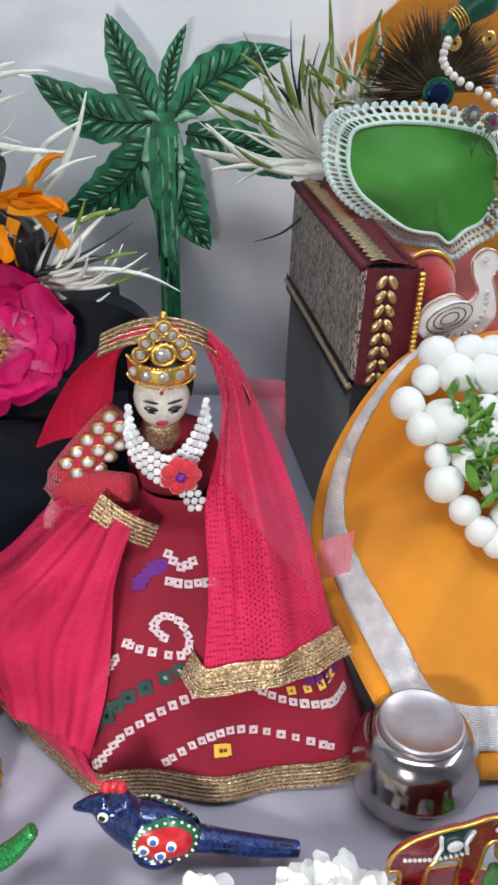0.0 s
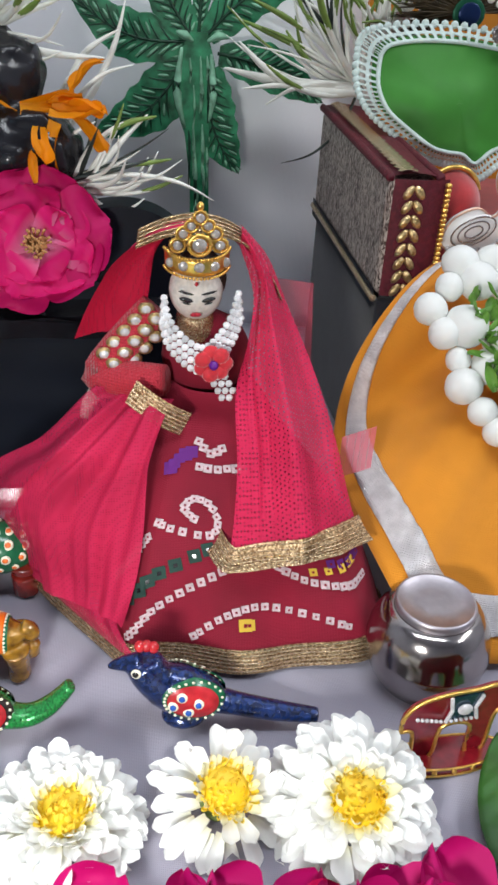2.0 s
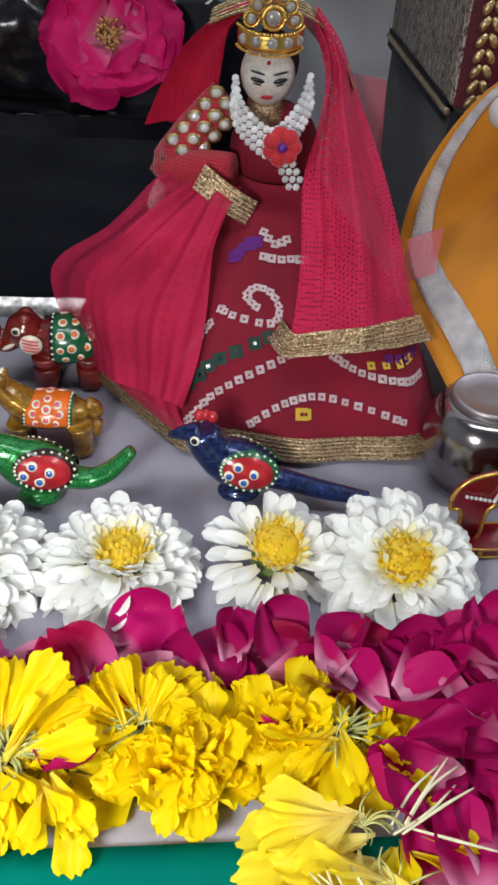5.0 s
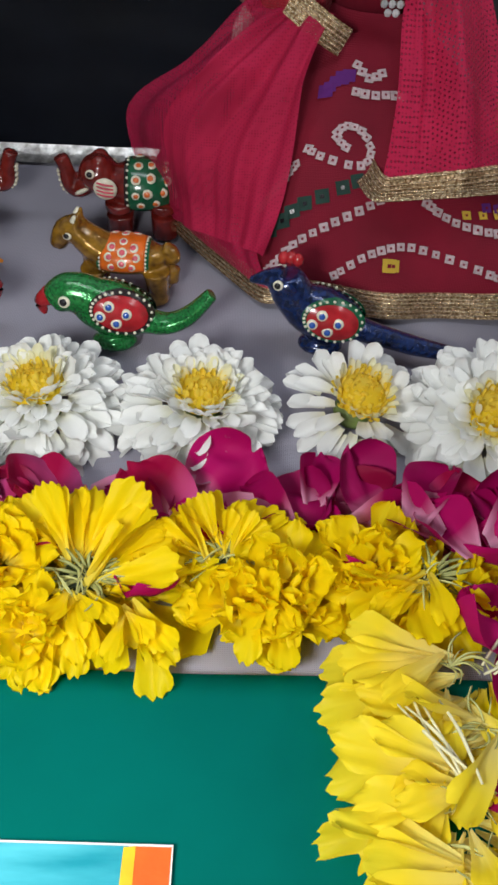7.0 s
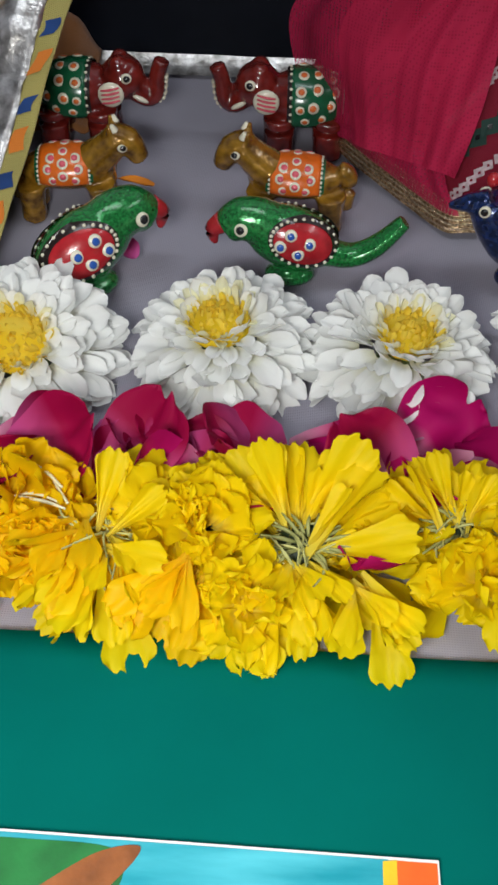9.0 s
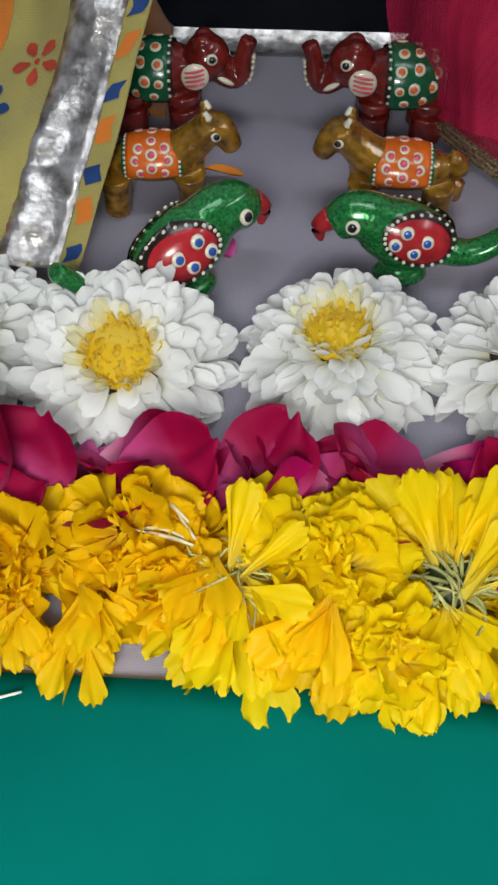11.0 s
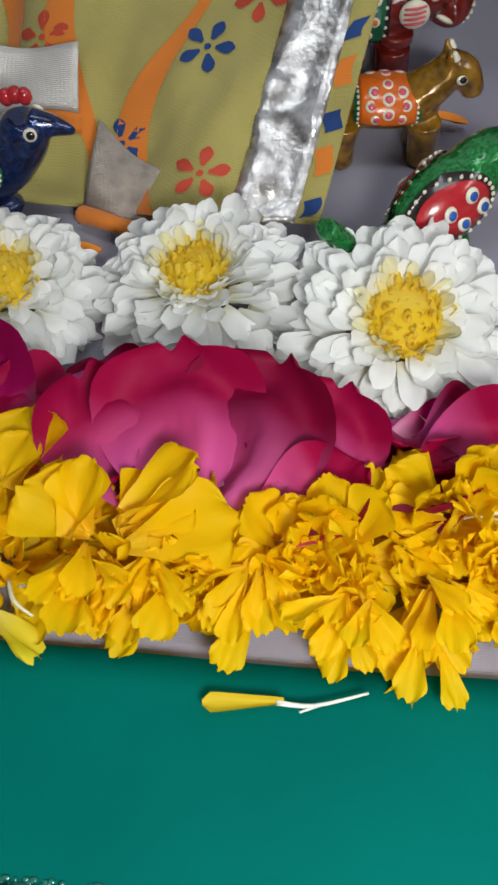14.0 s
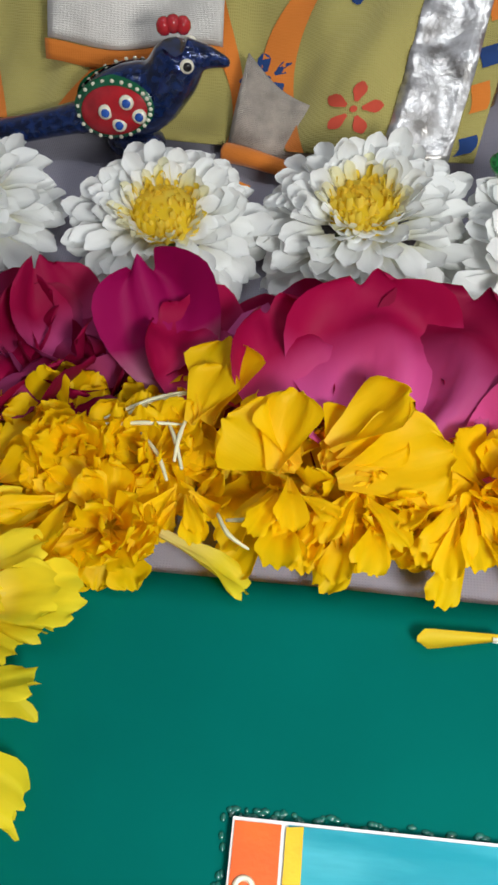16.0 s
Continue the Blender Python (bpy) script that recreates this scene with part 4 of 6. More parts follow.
    rose_petal(0.088 + rng.uniform(-0.016, 0.026), y, 0.008 + rng.uniform(0, 0.006), rng.uniform(-40, 110), rng.uniform(0, 26), rng.uniform(-20, 20), rng.uniform(0.85, 1.15))

rose_petal(-0.146, 0.236, 0.004, 60, 30, 0, 0.34)
# the broad petals that lie fanned out over the border
for x, y, z, az, el, roll, size, k in ((-0.262, 0.112, 0.010, 62, 12, 10, 1.05, 0), (-0.240, 0.100, 0.013, 38, 14, 8, 1.15, 0), (-0.232, 0.099, 0.015, 8, 16, 0, 1.22, 0), (-0.224, 0.099, 0.016, -26, 14, -8, 1.2, 0),
                                       (-0.210, 0.094, 0.013, -50, 22, 15, 0.85, 1), (-0.204, 0.106, 0.011, -20, 14, 5, 0.95, 0), (-0.284, 0.114, 0.011, 20, 18, -10, 1.0, 3), (-0.272, 0.126, 0.009, -75, 10, 8, 0.95, 0)):
    tagged(put("rose_petal", (rosecrim if k != 3 else rosemag)[k], None, pose(x, y, z, el, roll, az) @ Matrix.Scale(size, 4)), "broad deep pink rose petal with pale base in the border", "petal", "rose petals in the border")

# marigolds
MARI = petal_mat("marigold_petal", (0.98, 0.66, 0.003), (0.96, 0.66, 0.03), 0.020, 0.5, 0.30, 0.08, 0.5, 0.45)
MARIL = petal_mat("lemon_marigold_petal", (0.97, 0.76, 0.004), (0.94, 0.78, 0.10), 0.020, 0.5, 0.30, 0.06, 0.6, 0.45)
PALE = petal_mat("pale_marigold_petal", (0.97, 0.80, 0.035), (0.94, 0.84, 0.36), 0.030, 0.5, 0.30, 0.06, 0.7, 0.45)


def frill(length, width, seed, curl):
    def fn(u, v):
        s = u * 2 - 1
        v = 1 - (1 - v) ** 1.45
        prof = 0.16 + 0.84 * (v / 0.76) ** 1.1 if v < 0.76 else math.sqrt(max(0.0, 1 - 0.86 * ((v - 0.76) / 0.24) ** 2))
        x = s * width * 0.5 * prof
        y = length * (v - 0.08 * s * s * v * v) + 0.0006 * v * v * math.sin(s * 9 + seed)
        z = 0.18 * width * s * s * (1 - 0.5 * v) + curl * length * v * v + 0.0014 * v * v * math.sin(s * 5.2 + seed) + 0.0006 * v ** 4 * math.sin(s * 13 + seed * 3) + 0.0018 * noise.noise((s * 2, v * 3, seed))
        return (x, y, z)
    return fn


def trumpet(length, width, seed, curl, lobes=3.0):
    """A long petal: a narrow folded tube that opens into a broad ruffled lip."""
    def fn(u, v):
        s = u * 2 - 1
        v = 1 - (1 - v) ** 1.3
        prof = 0.12 + 0.88 * (v / 0.88) ** 1.25 if v < 0.88 else math.sqrt(max(0.0, 1 - 0.45 * ((v - 0.88) / 0.12) ** 2))
        x = s * width * 0.5 * prof
        y = length * (v - 0.07 * s * s * v ** 3 + 0.030 * v ** 6 * math.cos(s * math.pi * lobes + seed))
        z = width * s * s * prof * (0.62 - 0.50 * v) + curl * length * v * v + 0.07 * width * v ** 3 * math.sin(s * 6.5 + seed) + 0.035 * width * v ** 5 * math.sin(s * 15 + seed * 3) + 0.0016 * noise.noise((s * 1.6, v * 3, seed))
        return (x, y, z)
    return fn


mari = [sheet("petal", 12, 8, frill(0.0225 + 0.0016 * (k % 3), 0.0180 + 0.0025 * (k % 2), k * 1.9, -0.16 + 0.07 * k), MARI) for k in range(6)]
yellow = [sheet("petal", 12, 8, frill(0.0230 + 0.0016 * (k % 3), 0.0170 + 0.0025 * (k % 2), k * 2.7, -0.16 + 0.07 * k), MARIL) for k in range(6)]
golden_fan = [sheet("petal", 12, 9, trumpet(0.030, 0.0135 + 0.0015 * (k % 3), k * 1.7, -0.20 + 0.09 * k), MARI) for k in range(5)]
yellow_fan = [sheet("petal", 12, 9, trumpet(0.030, 0.0130 + 0.0015 * (k % 3), k * 2.9, -0.20 + 0.09 * k), MARIL) for k in range(5)]
broad_fan = [sheet("petal", 14, 9, frill(0.030, 0.0250 + 0.002 * k, k * 2.2, -0.06 + 0.08 * k), MARI) for k in range(3)]
lemon = [sheet("petal", 12, 9, trumpet(0.030, 0.0125 + 0.001 * (k % 2), k * 2.3, -0.16 + 0.09 * k), PALE) for k in range(4)]
stem = sheet("stalk", 6, 6, lambda u, v: (0.0005 * math.cos(u * 6.283) * (1 - 0.4 * v) + 0.004 * v * v, 0.016 * v, 0.0006 * math.sin(u * 6.283) + 0.004 * math.sin(v * 3)),
             mat("pale_stalk", (0.40, 0.40, 0.15), 0.6, vary=0.35, scale=150))


def marigold(x, y, z, az, n=34, spread=150, size=1.0, kind=mari, stalks=0, nod=0):
    """A marigold head lying down: petals fan out round the way az (degrees, 0 is away from the viewer)."""
    t = thing("marigold", pose(x, y, z, nod, 0, az) @ Matrix.Scale(size, 4),
              "golden marigold head lying in the flower border" if kind is not lemon else "lemon yellow marigold head with pale stalks showing", "flower", "marigolds along the border")
    for i in range(n):
        el = 88 * (i / n) ** 1.1 - 4
        a = rng.uniform(-spread, spread)
        r = 0.003 + 0.0035 * (1 - i / n)
        m = pose(0, 0, 0.001 + 0.005 * i / n, 0, 0, a) @ pose(0, r, 0, el + rng.uniform(-9, 9), rng.uniform(-20, 20), rng.uniform(-14, 14))
        s = rng.uniform(0.75, 1.1) * (1 - 0.22 * i / n)
        put("petal", rng.choice(kind), t, m @ Matrix.Diagonal((s * rng.uniform(0.8, 1.15), s, s, 1)))
    for i in range(stalks):
        m = pose(0, 0, 0.006, 0, 0, 180 + rng.uniform(-60, 60)) @ pose(0, 0, 0, rng.uniform(0, 45), 0, 0)
        put("stalk", stem, t, m)
    return t


def fan(x, y, az, length, spread, n, kind, stalks=0, z=0.013):
    """A torn head whose petals all spread one way, az (degrees, 0 is away from the viewer), from its pale stalks."""
    t = thing("marigold", pose(x, y, z, 0, 0, az), "torn lemon yellow marigold with its pale stalks showing" if kind is lemon else "torn golden marigold with its petals fanned to one side", "flower", "marigolds along the border")
    lean = 8 + 10 * math.cos(math.radians(az))
    for i in range(n):
        k = i / n
        a = spread * (2 * ((i * 0.618) % 1) - 1) + rng.uniform(-15, 15)
        m = pose(rng.uniform(-0.004, 0.004), rng.uniform(-0.003, 0.003), 0.006 * k, 0, 0, a) @ pose(0, 0.001, 0, lean - 20 + 42 * k + rng.uniform(-12, 12), rng.uniform(-38, 38), rng.uniform(-12, 12))
        s = length / 0.030 * rng.uniform(0.66, 1.1) * (1 - 0.28 * k)
        put("petal", rng.choice(kind), t, m @ Matrix.Diagonal((rng.uniform(0.8, 1.15) * min(s, 1.25), s, min(s, 1.2), 1)))
    for i in range(stalks):
        put("stalk", stem, t, pose(0, 0.001, 0.003, 0, 0, rng.choice((0, 180)) + rng.uniform(-75, 75)) @ pose(0, 0, 0, rng.uniform(-5, 30), rng.uniform(-90, 90), 0) @ Matrix.Scale(rng.uniform(0.5, 0.95), 4))
    return t


# the low bed of heads
for k in range(17):
    x = -0.398 + 0.0275 * k
    if not -0.275 < x < -0.19:
        marigold(x + rng.uniform(-0.005, 0.005), 0.103 + rng.uniform(-0.004, 0.004), 0.002, rng.uniform(-60, 60), 18, 165, rng.uniform(0.72, 0.86), yellow if x > -0.13 else mari)
    marigold(x + 0.012 + rng.uniform(-0.005, 0.005), 0.088 + rng.uniform(-0.004, 0.003), 0.002, 180 + rng.uniform(-60, 60), 18, 160, rng.uniform(0.68, 0.82), yellow if x > -0.14 else mari)
# full heads, ruffled, turned up to the viewer
for x, y, nod, size in ((-0.103, 0.096, 24, 0.80), (-0.022, 0.082, 20, 0.78), (-0.089, 0.072, 30, 0.68), (-0.163, 0.104, 30, 0.86), (-0.192, 0.090, 22, 0.80), (-0.112, 0.098, 26, 0.80), (-0.307, 0.088, 16, 0.74), (-0.290, 0.092, 20, 0.66),
                        (-0.296, 0.072, 26, 0.66), (-0.202, 0.088, 22, 0.70), (-0.230, 0.080, 25, 0.58), (0.020, 0.102, 16, 0.80), (-0.006, 0.094, 20, 0.80), (-0.330, 0.080, 20, 0.75), (-0.355, 0.085, 20, 0.8), (-0.152, 0.088, 24, 0.62)):
    marigold(x, y, 0.010, rng.uniform(-20, 20), 30, 175, size, yellow if x > -0.13 else mari, 0, nod)
# torn heads: place, way, reach, spread, petals, stalks
for x, y, az, reach, spread, n, stalks in ((-0.077, 0.093, 4, 0.036, 46, 16, 14), (-0.072, 0.086, -52, 0.040, 20, 8, 6), (-0.075, 0.082, 184, 0.028, 62, 18, 4), (-0.131, 0.090, -28, 0.032, 40, 9, 10), (-0.129, 0.086, 188, 0.029, 70, 18, 8),
                                           (-0.028, 0.102, 20, 0.024, 40, 8, 10), (-0.027, 0.099, -60, 0.030, 36, 9, 6), (-0.058, 0.078, -148, 0.027, 32, 9, 0), (0.038, 0.094, 152, 0.034, 46, 16, 10), (-0.031, 0.097, 22, 0.029, 36, 9, 4),
                                           (-0.012, 0.086, 176, 0.024, 60, 12, 0)):
    fan(x, y, az, reach, spread, n, yellow_fan, stalks)
for x, y, az, reach, spread, n, stalks in ((-0.188, 0.078, 184, 0.020, 50, 14, 0), (-0.169, 0.081, 188, 0.022, 46, 12, 0), (-0.137, 0.092, 172, 0.031, 46, 14, 8), (-0.104, 0.083, 158, 0.029, 42, 12, 0), (-0.211, 0.081, 172, 0.020, 46, 9, 0),
                                           (-0.254, 0.083, 188, 0.022, 50, 14, 0), (-0.214, 0.083, 177, 0.021, 46, 11, 0), (-0.234, 0.082, 165, 0.022, 50, 10, 0), (-0.304, 0.074, 120, 0.022, 60, 9, 0), (-0.330, 0.072, 180, 0.022, 60, 12, 0), (-0.365, 0.074, 185, 0.024, 60, 12, 0),
                                           (-0.278, 0.080, 175, 0.018, 50, 9, 0)):
    fan(x, y, az, reach, spread, n, golden_fan, stalks)
for x, y, az, reach, spread, n in ((-0.256, 0.085, 16, 0.026, 46, 6), (-0.245, 0.086, -48, 0.029, 34, 6), (-0.277, 0.096, 6, 0.025, 22, 3)):
    fan(x, y, az, reach, spread, n, broad_fan, 0, 0.018)
fan(-0.286, 0.073, -92, 0.027, 4, 1, lemon)
fan(-0.169, 0.069, 184, 0.021, 24, 3, golden_fan, 0, 0.009)
# the two arms that run towards the viewer
for j in range(9):
    y = 0.062 - 0.020 * j
    fan(0.046 + rng.uniform(-0.004, 0.004), y, 92 + rng.uniform(-14, 34), rng.uniform(0.038, 0.048), 30, 9, lemon, 12, 0.012)
    fan(0.044 + rng.uniform(-0.006, 0.006), y - 0.009, 165 + rng.uniform(-45, 30), 0.030, 70, 10, lemon, 0, 0.010)
    fan(0.058 + rng.uniform(-0.004, 0.004), y - 0.003, rng.uniform(90, 250), 0.026, 80, 10, yellow_fan, 3, 0.008)
fan(-0.329, 0.049, -82, 0.036, 24, 7, lemon, 4, 0.010)
for y, az, reach, n in ((0.056, -60, 0.030, 8), (0.046, -100, 0.040, 7), (0.022, -110, 0.036, 7), (-0.004, -80, 0.034, 8), (-0.030, -100, 0.036, 8), (-0.056, -90, 0.036, 8), (-0.082, -95, 0.036, 8)):
    fan(-0.339 + rng.uniform(-0.003, 0.003), y, az, reach, 26, n, lemon, 6, 0.010)
    fan(-0.352 + rng.uniform(-0.004, 0.004), y - 0.009, 180 + rng.uniform(-40, 40), 0.026, 70, 12, golden_fan, 0, 0.009)


def pale_stalks():
    WST = mat("cream_stalk", (0.66, 0.63, 0.42), 0.6, vary=0.15, scale=150)
    for x, y, z, az, n, ln in ((-0.281, 0.082, 0.021, 20, 3, 0.016), (-0.300, 0.095, 0.019, -80, 3, 0.022), (-0.145, 0.098, 0.021, 60, 4, 0.016), (0.052, 0.056, 0.022, -70, 6, 0.028),
                              (-0.270, 0.070, 0.019, -120, 2, 0.012), (0.040, 0.022, 0.022, 30, 5, 0.026)):
        t = thing("stalk_bundle", pose(x, y, z), "few pale flower stalks lying on the marigolds", "stalks", "pale stalks")
        for i in range(n):
            bm = bmesh.new()
            a = math.radians(az + rng.uniform(-35, 35))
            d = Vector((math.sin(-a), math.cos(a), rng.uniform(-0.12, 0.12)))
            b = Vector((rng.uniform(-0.003, 0.003), rng.uniform(-0.003, 0.003), rng.uniform(-0.001, 0.002)))
            tube(bm, [b, b + d * ln * 0.5 + Vector((rng.uniform(-0.002, 0.002), rng.uniform(-0.002, 0.002), 0.001)), b + d * ln], [0.0004, 0.00062, 0.0003], 6)
            part("stalk", bm, WST, t)


pale_stalks()


def hollow(x, y, z, az):
    """Where a head lies open: its dark green cup with the pale stalks round it."""
    t = thing("marigold_cup", pose(x, y, z, 20, 0, az), "open green cup of a marigold with pale stalks", "flower", "open marigold cups")
    bm = bmesh.new()
    blob(bm, (0, 0, -0.003), (0.011, 0.007, 0.004), 16)
    part("cup", bm, mat("dark_sepal", (0.020, 0.035, 0.012), 0.6, vary=0.4, scale=200), t, "dark green cup")
    ST = mat("greenish_stalk", (0.28, 0.29, 0.10), 0.6, vary=0.3, scale=200)
    for i in range(20):
        a = 2 * math.pi * i / 20 + rng.uniform(-0.15, 0.15)
        bm = bmesh.new()
        d = Vector((1.3 * math.cos(a), 0.8 * math.sin(a), 0))
        tube(bm, [d * 0.003 + Vector((0, 0, 0.001)), d * 0.007 + Vector((0, 0, 0.003)), d * 0.0115 + Vector((rng.uniform(-0.002, 0.002), rng.uniform(-0.002, 0.002), rng.uniform(0.0, 0.004)))], [0.0005, 0.0006, 0.0003], 6, n=6)
        part("stalk", bm, ST, t)


hollow(-0.072, 0.090, 0.0165, 0)
hollow(-0.027, 0.100, 0.0150, 20)
hollow(0.040, 0.096, 0.0150, 10)


def stray_petal():
    t = thing("stray_petal", pose(-0.222, 0.0515, 0.0050, 0, 0, 6) @ Matrix.Scale(0.86, 4), "single narrow yellow petal with a pale stalk on green paper", "petal")
    bm = bmesh.new()
    grid(bm, 6, 10, lambda u, v: (0.022 * v, (u - 0.5) * 0.0064 * min(1, 0.25 + v * 7) * (1 - 0.72 * v), 0.0012 + 0.0014 * (u - 0.5) ** 2 * 4))
    part("blade", bm, MARI, t, "yellow blade")
    bm = bmesh.new()
    tube(bm, [(0.020, 0, 0.0012), (0.030, -0.0012, 0.0014), (0.045, 0.0020, 0.0012)], [0.0009, 0.0006, 0.0004], 6)
    tube(bm, [(0.026, -0.0028, 0.001), (0.033, -0.0006, 0.0012)], [0.0003, 0.0005], 6)
    part("stalk", bm, mat("white_stalk", (0.75, 0.76, 0.70), 0.6), t, "white stalk")


stray_petal()
for x, y, az, s in ((-0.146, 0.292, 80, 0.9), (-0.276, 0.207, 95, 1.0)):
    ob = put("marigold_petal", sheet("marigold_petal", 6, 8, spoon(0.020, 0.006, 0.3, 0.02, 0, 0.3, 0.5, 0.0008, 1), mat("orange_petal", (0.78, 0.25, 0.005), 0.5, vary=0.15)), None, pose(x, y, 0.003, 3, 0, az) @ Matrix.Scale(s, 4))
    tagged(ob, "loose narrow orange marigold petal on the white cloth", "petal", "loose orange petals")


# ---- lacquered wooden animals; each looks along its own +x ----
LMAR = mat("maroon_lacquer", (0.16, 0.014, 0.010), 0.18, vary=0.45, scale=160, coat=0.8, bump=0.25, bscale=350)
LGRN = mat("green_lacquer", (0.006, 0.13, 0.026), 0.18, 0.35, 0.5, 950, 0.5, 600, coat=0.8, second=(0.03, 0.36, 0.08))
LDGR = mat("dark_green_paint", (0.008, 0.11, 0.045), 0.25, vary=0.25, scale=200, coat=0.5)
LBRN = mat("amber_brown_lacquer", (0.20, 0.080, 0.008), 0.2, 0.3, 0.5, 190, 0.5, 450, coat=0.8, second=(0.48, 0.25, 0.025))
LORG = mat("orange_paint", (0.72, 0.14, 0.010), 0.28, vary=0.2, scale=200, coat=0.4)
LBLU = mat("midnight_blue_lacquer", (0.006, 0.010, 0.045), 0.17, 0.4, 0.7, 420, 0.5, 600, coat=0.8, second=(0.015, 0.045, 0.19))
LRED = mat("red_paint", (0.45, 0.018, 0.025), 0.25, vary=0.25, scale=200, coat=0.5)
LWHT = mat("cream_paint", (0.80, 0.76, 0.60), 0.3, vary=0.1, scale=300, coat=0.4)
LPNK = mat("pink_paint", (0.70, 0.10, 0.14), 0.3, vary=0.2, scale=300, coat=0.4)
LBDT = mat("blue_dot_paint", (0.02, 0.09, 0.40), 0.25, vary=0.2, coat=0.5)
LODT = mat("orange_dot_paint", (0.75, 0.16, 0.03), 0.3, vary=0.2, coat=0.4)
LDRK = mat("brown_black_paint", (0.02, 0.012, 0.010), 0.25, vary=0.2, coat=0.5)


def eye(t, p, r, sides=(1, -1)):
    r *= 0.84
    for s in sides:
        bm = bmesh.new()
        dot(bm, (p[0], s * p[1], p[2]), (0.15, s, 0.25), r, 0, 0.4, 14)
        e = part("eye", bm, LWHT, t, "cream ringed painted eye")
        bm = bmesh.new()
        dot(bm, (p[0] + 0.0003, s * (p[1] + r * 0.30), p[2] + r * 0.08), (0.15, s, 0.25), r * 0.62, 0, 0.4, 12)
        part("pupil", bm, BLACKPAINT, e, "black pupil")


def saddle(t, zc, rx, ry, rz, x0, x1, main, rim, spots, inner, dots, reach=1.75, bias=0.0):
    """A painted cloth round the barrel, with rims, rim dots and ringed spots."""
    def at(x, a, k=1.05):
        s = math.sqrt(max(0.05, 1 - (x / rx) ** 2))
        return Vector((x, k * ry * s * math.sin(a), zc + k * rz * s * math.cos(a)))

    def normal(a):
        return Vector((0, math.sin(a) / ry, math.cos(a) / rz))
    bm = bmesh.new()
    grid(bm, 14, 40, lambda u, v: at(x0 + (x1 - x0) * u, -reach + 2 * reach * v))
    cl = solid(part("saddle_cloth", bm, main, t), 0.0008, 1)
    for xa, xb in ((x0 - 0.002, x0 + 0.0008), (x1 - 0.0008, x1 + 0.002)):
        bm = bmesh.new()
        grid(bm, 4, 40, lambda u, v: at(xa + (xb - xa) * u, -reach + 2 * reach * v, 1.09))
        part("saddle_rim", bm, rim, t)
    bm = bmesh.new()
    for x in (x0 - 0.0004, x1 + 0.0004):
        for i in range(17):
            a = -reach + 2 * reach * i / 16
            dot(bm, at(x, a, 1.11), normal(a), 0.00082, 0, 0.5, 6)
    tagged(part("rim_dots", bm, LWHT, t, "cream dots"), kind="stuff")
    for s in (-1, 1):
        for x, a, r in dots:
            x = (x0 + x1) / 2 + x
            bm = bmesh.new()
            dot(bm, at(x, s * a, 1.09), normal(s * a), r, 0, 0.28, 12)
            sp = part("spot", bm, spots, cl, "cream painted spot")
            bm = bmesh.new()
            dot(bm, at(x, s * a, 1.09) + normal(s * a).normalized() * r * 0.2, normal(s * a), r * 0.58, 0, 0.3, 10)
            part("spot_core", bm, inner, cl)


def elephant(m, label):
    t = thing("toy_elephant", m, label, "toy", "lacquered toy animals")
    bm = bmesh.new()
    blob(bm, (0, 0, 0.0255), (0.0190, 0.0125, 0.0135), 24)
    for x in (-0.0115, 0.0105):
        for y in (-0.0068, 0.0068):
            tube(bm, [(x, y, 0.020), (x, y, 0.010), (x * 1.04, y, 0.0)], [0.0076, 0.0068, 0.0070], 14)
    blob(bm, (0.0205, 0, 0.0320), (0.0100, 0.0095, 0.0105), 20)
    blob(bm, (0.0195, 0.003, 0.0400), (0.0042, 0.0042, 0.0038), 12)
    blob(bm, (0.0195, -0.003, 0.0400), (0.0042, 0.0042, 0.0038), 12)
    tube(bm, [(0.025, 0, 0.028), (0.0310, 0, 0.0225), (0.0350, 0, 0.0255), (0.0362, 0, 0.034), (0.0385, 0, 0.0410)], [0.0065, 0.0050, 0.0042, 0.0038, 0.0036], 14)
    tube(bm, [(-0.0185, 0, 0.028), (-0.0215, 0, 0.020), (-0.0205, 0, 0.011)], [0.0024, 0.0018, 0.0018], 10)
    carve(part("body", bm, LMAR, t, "maroon lacquered wood"))
    saddle(t, 0.0255, 0.0190, 0.0125, 0.0135, -0.0165, 0.0055, LDGR, LDRK, LWHT, LODT,
           [(-0.006, 0.32, 0.0025), (0.0, 0.28, 0.0026), (0.006, 0.36, 0.0025), (-0.0072, 0.85, 0.0028), (0.0002, 0.82, 0.0028), (0.0070, 0.90, 0.0026),
            (-0.0055, 1.36, 0.0027), (0.0018, 1.38, 0.0028), (0.0072, 1.45, 0.0022), (-0.002, 1.80, 0.0024), (0.005, 1.85, 0.0022)], reach=2.15)
    for s in (-1, 1):
        bm = bmesh.new()
        blob(bm, (0.0165, s * 0.0104, 0.0290), (0.0058, 0.0016, 0.0062), 16, 0, Matrix.Rotation(0.25, 3, "Y"))
        ear = part("ear", bm, LWHT, t, "cream ear striped with pink")
        for i in range(4):
            bm = bmesh.new()
            z = 0.0258 + 0.0021 * i
            tube(bm, [(0.0125, s * 0.0117, z - 0.0005), (0.0165, s * 0.0124, z + 0.0003), (0.0205, s * 0.0117, z + 0.0012)], [0.0004, 0.0006, 0.0004], 6)
            part("stripe", bm, LPNK, ear)
        bm = bmesh.new()
        blob(bm, (0.0285, s * 0.0058, 0.0245), (0.0042, 0.0012, 0.0012), 10, 0, Matrix.Rotation(0.5, 3, "Y"))
        part("tusk", bm, LWHT, t, "cream tusk")
    bm = bmesh.new()
    for i in range(9):
        p = along([(0.0310, 0, 0.0185), (0.0382, 0, 0.0225), (0.0400, 0, 0.0330)], i / 8)
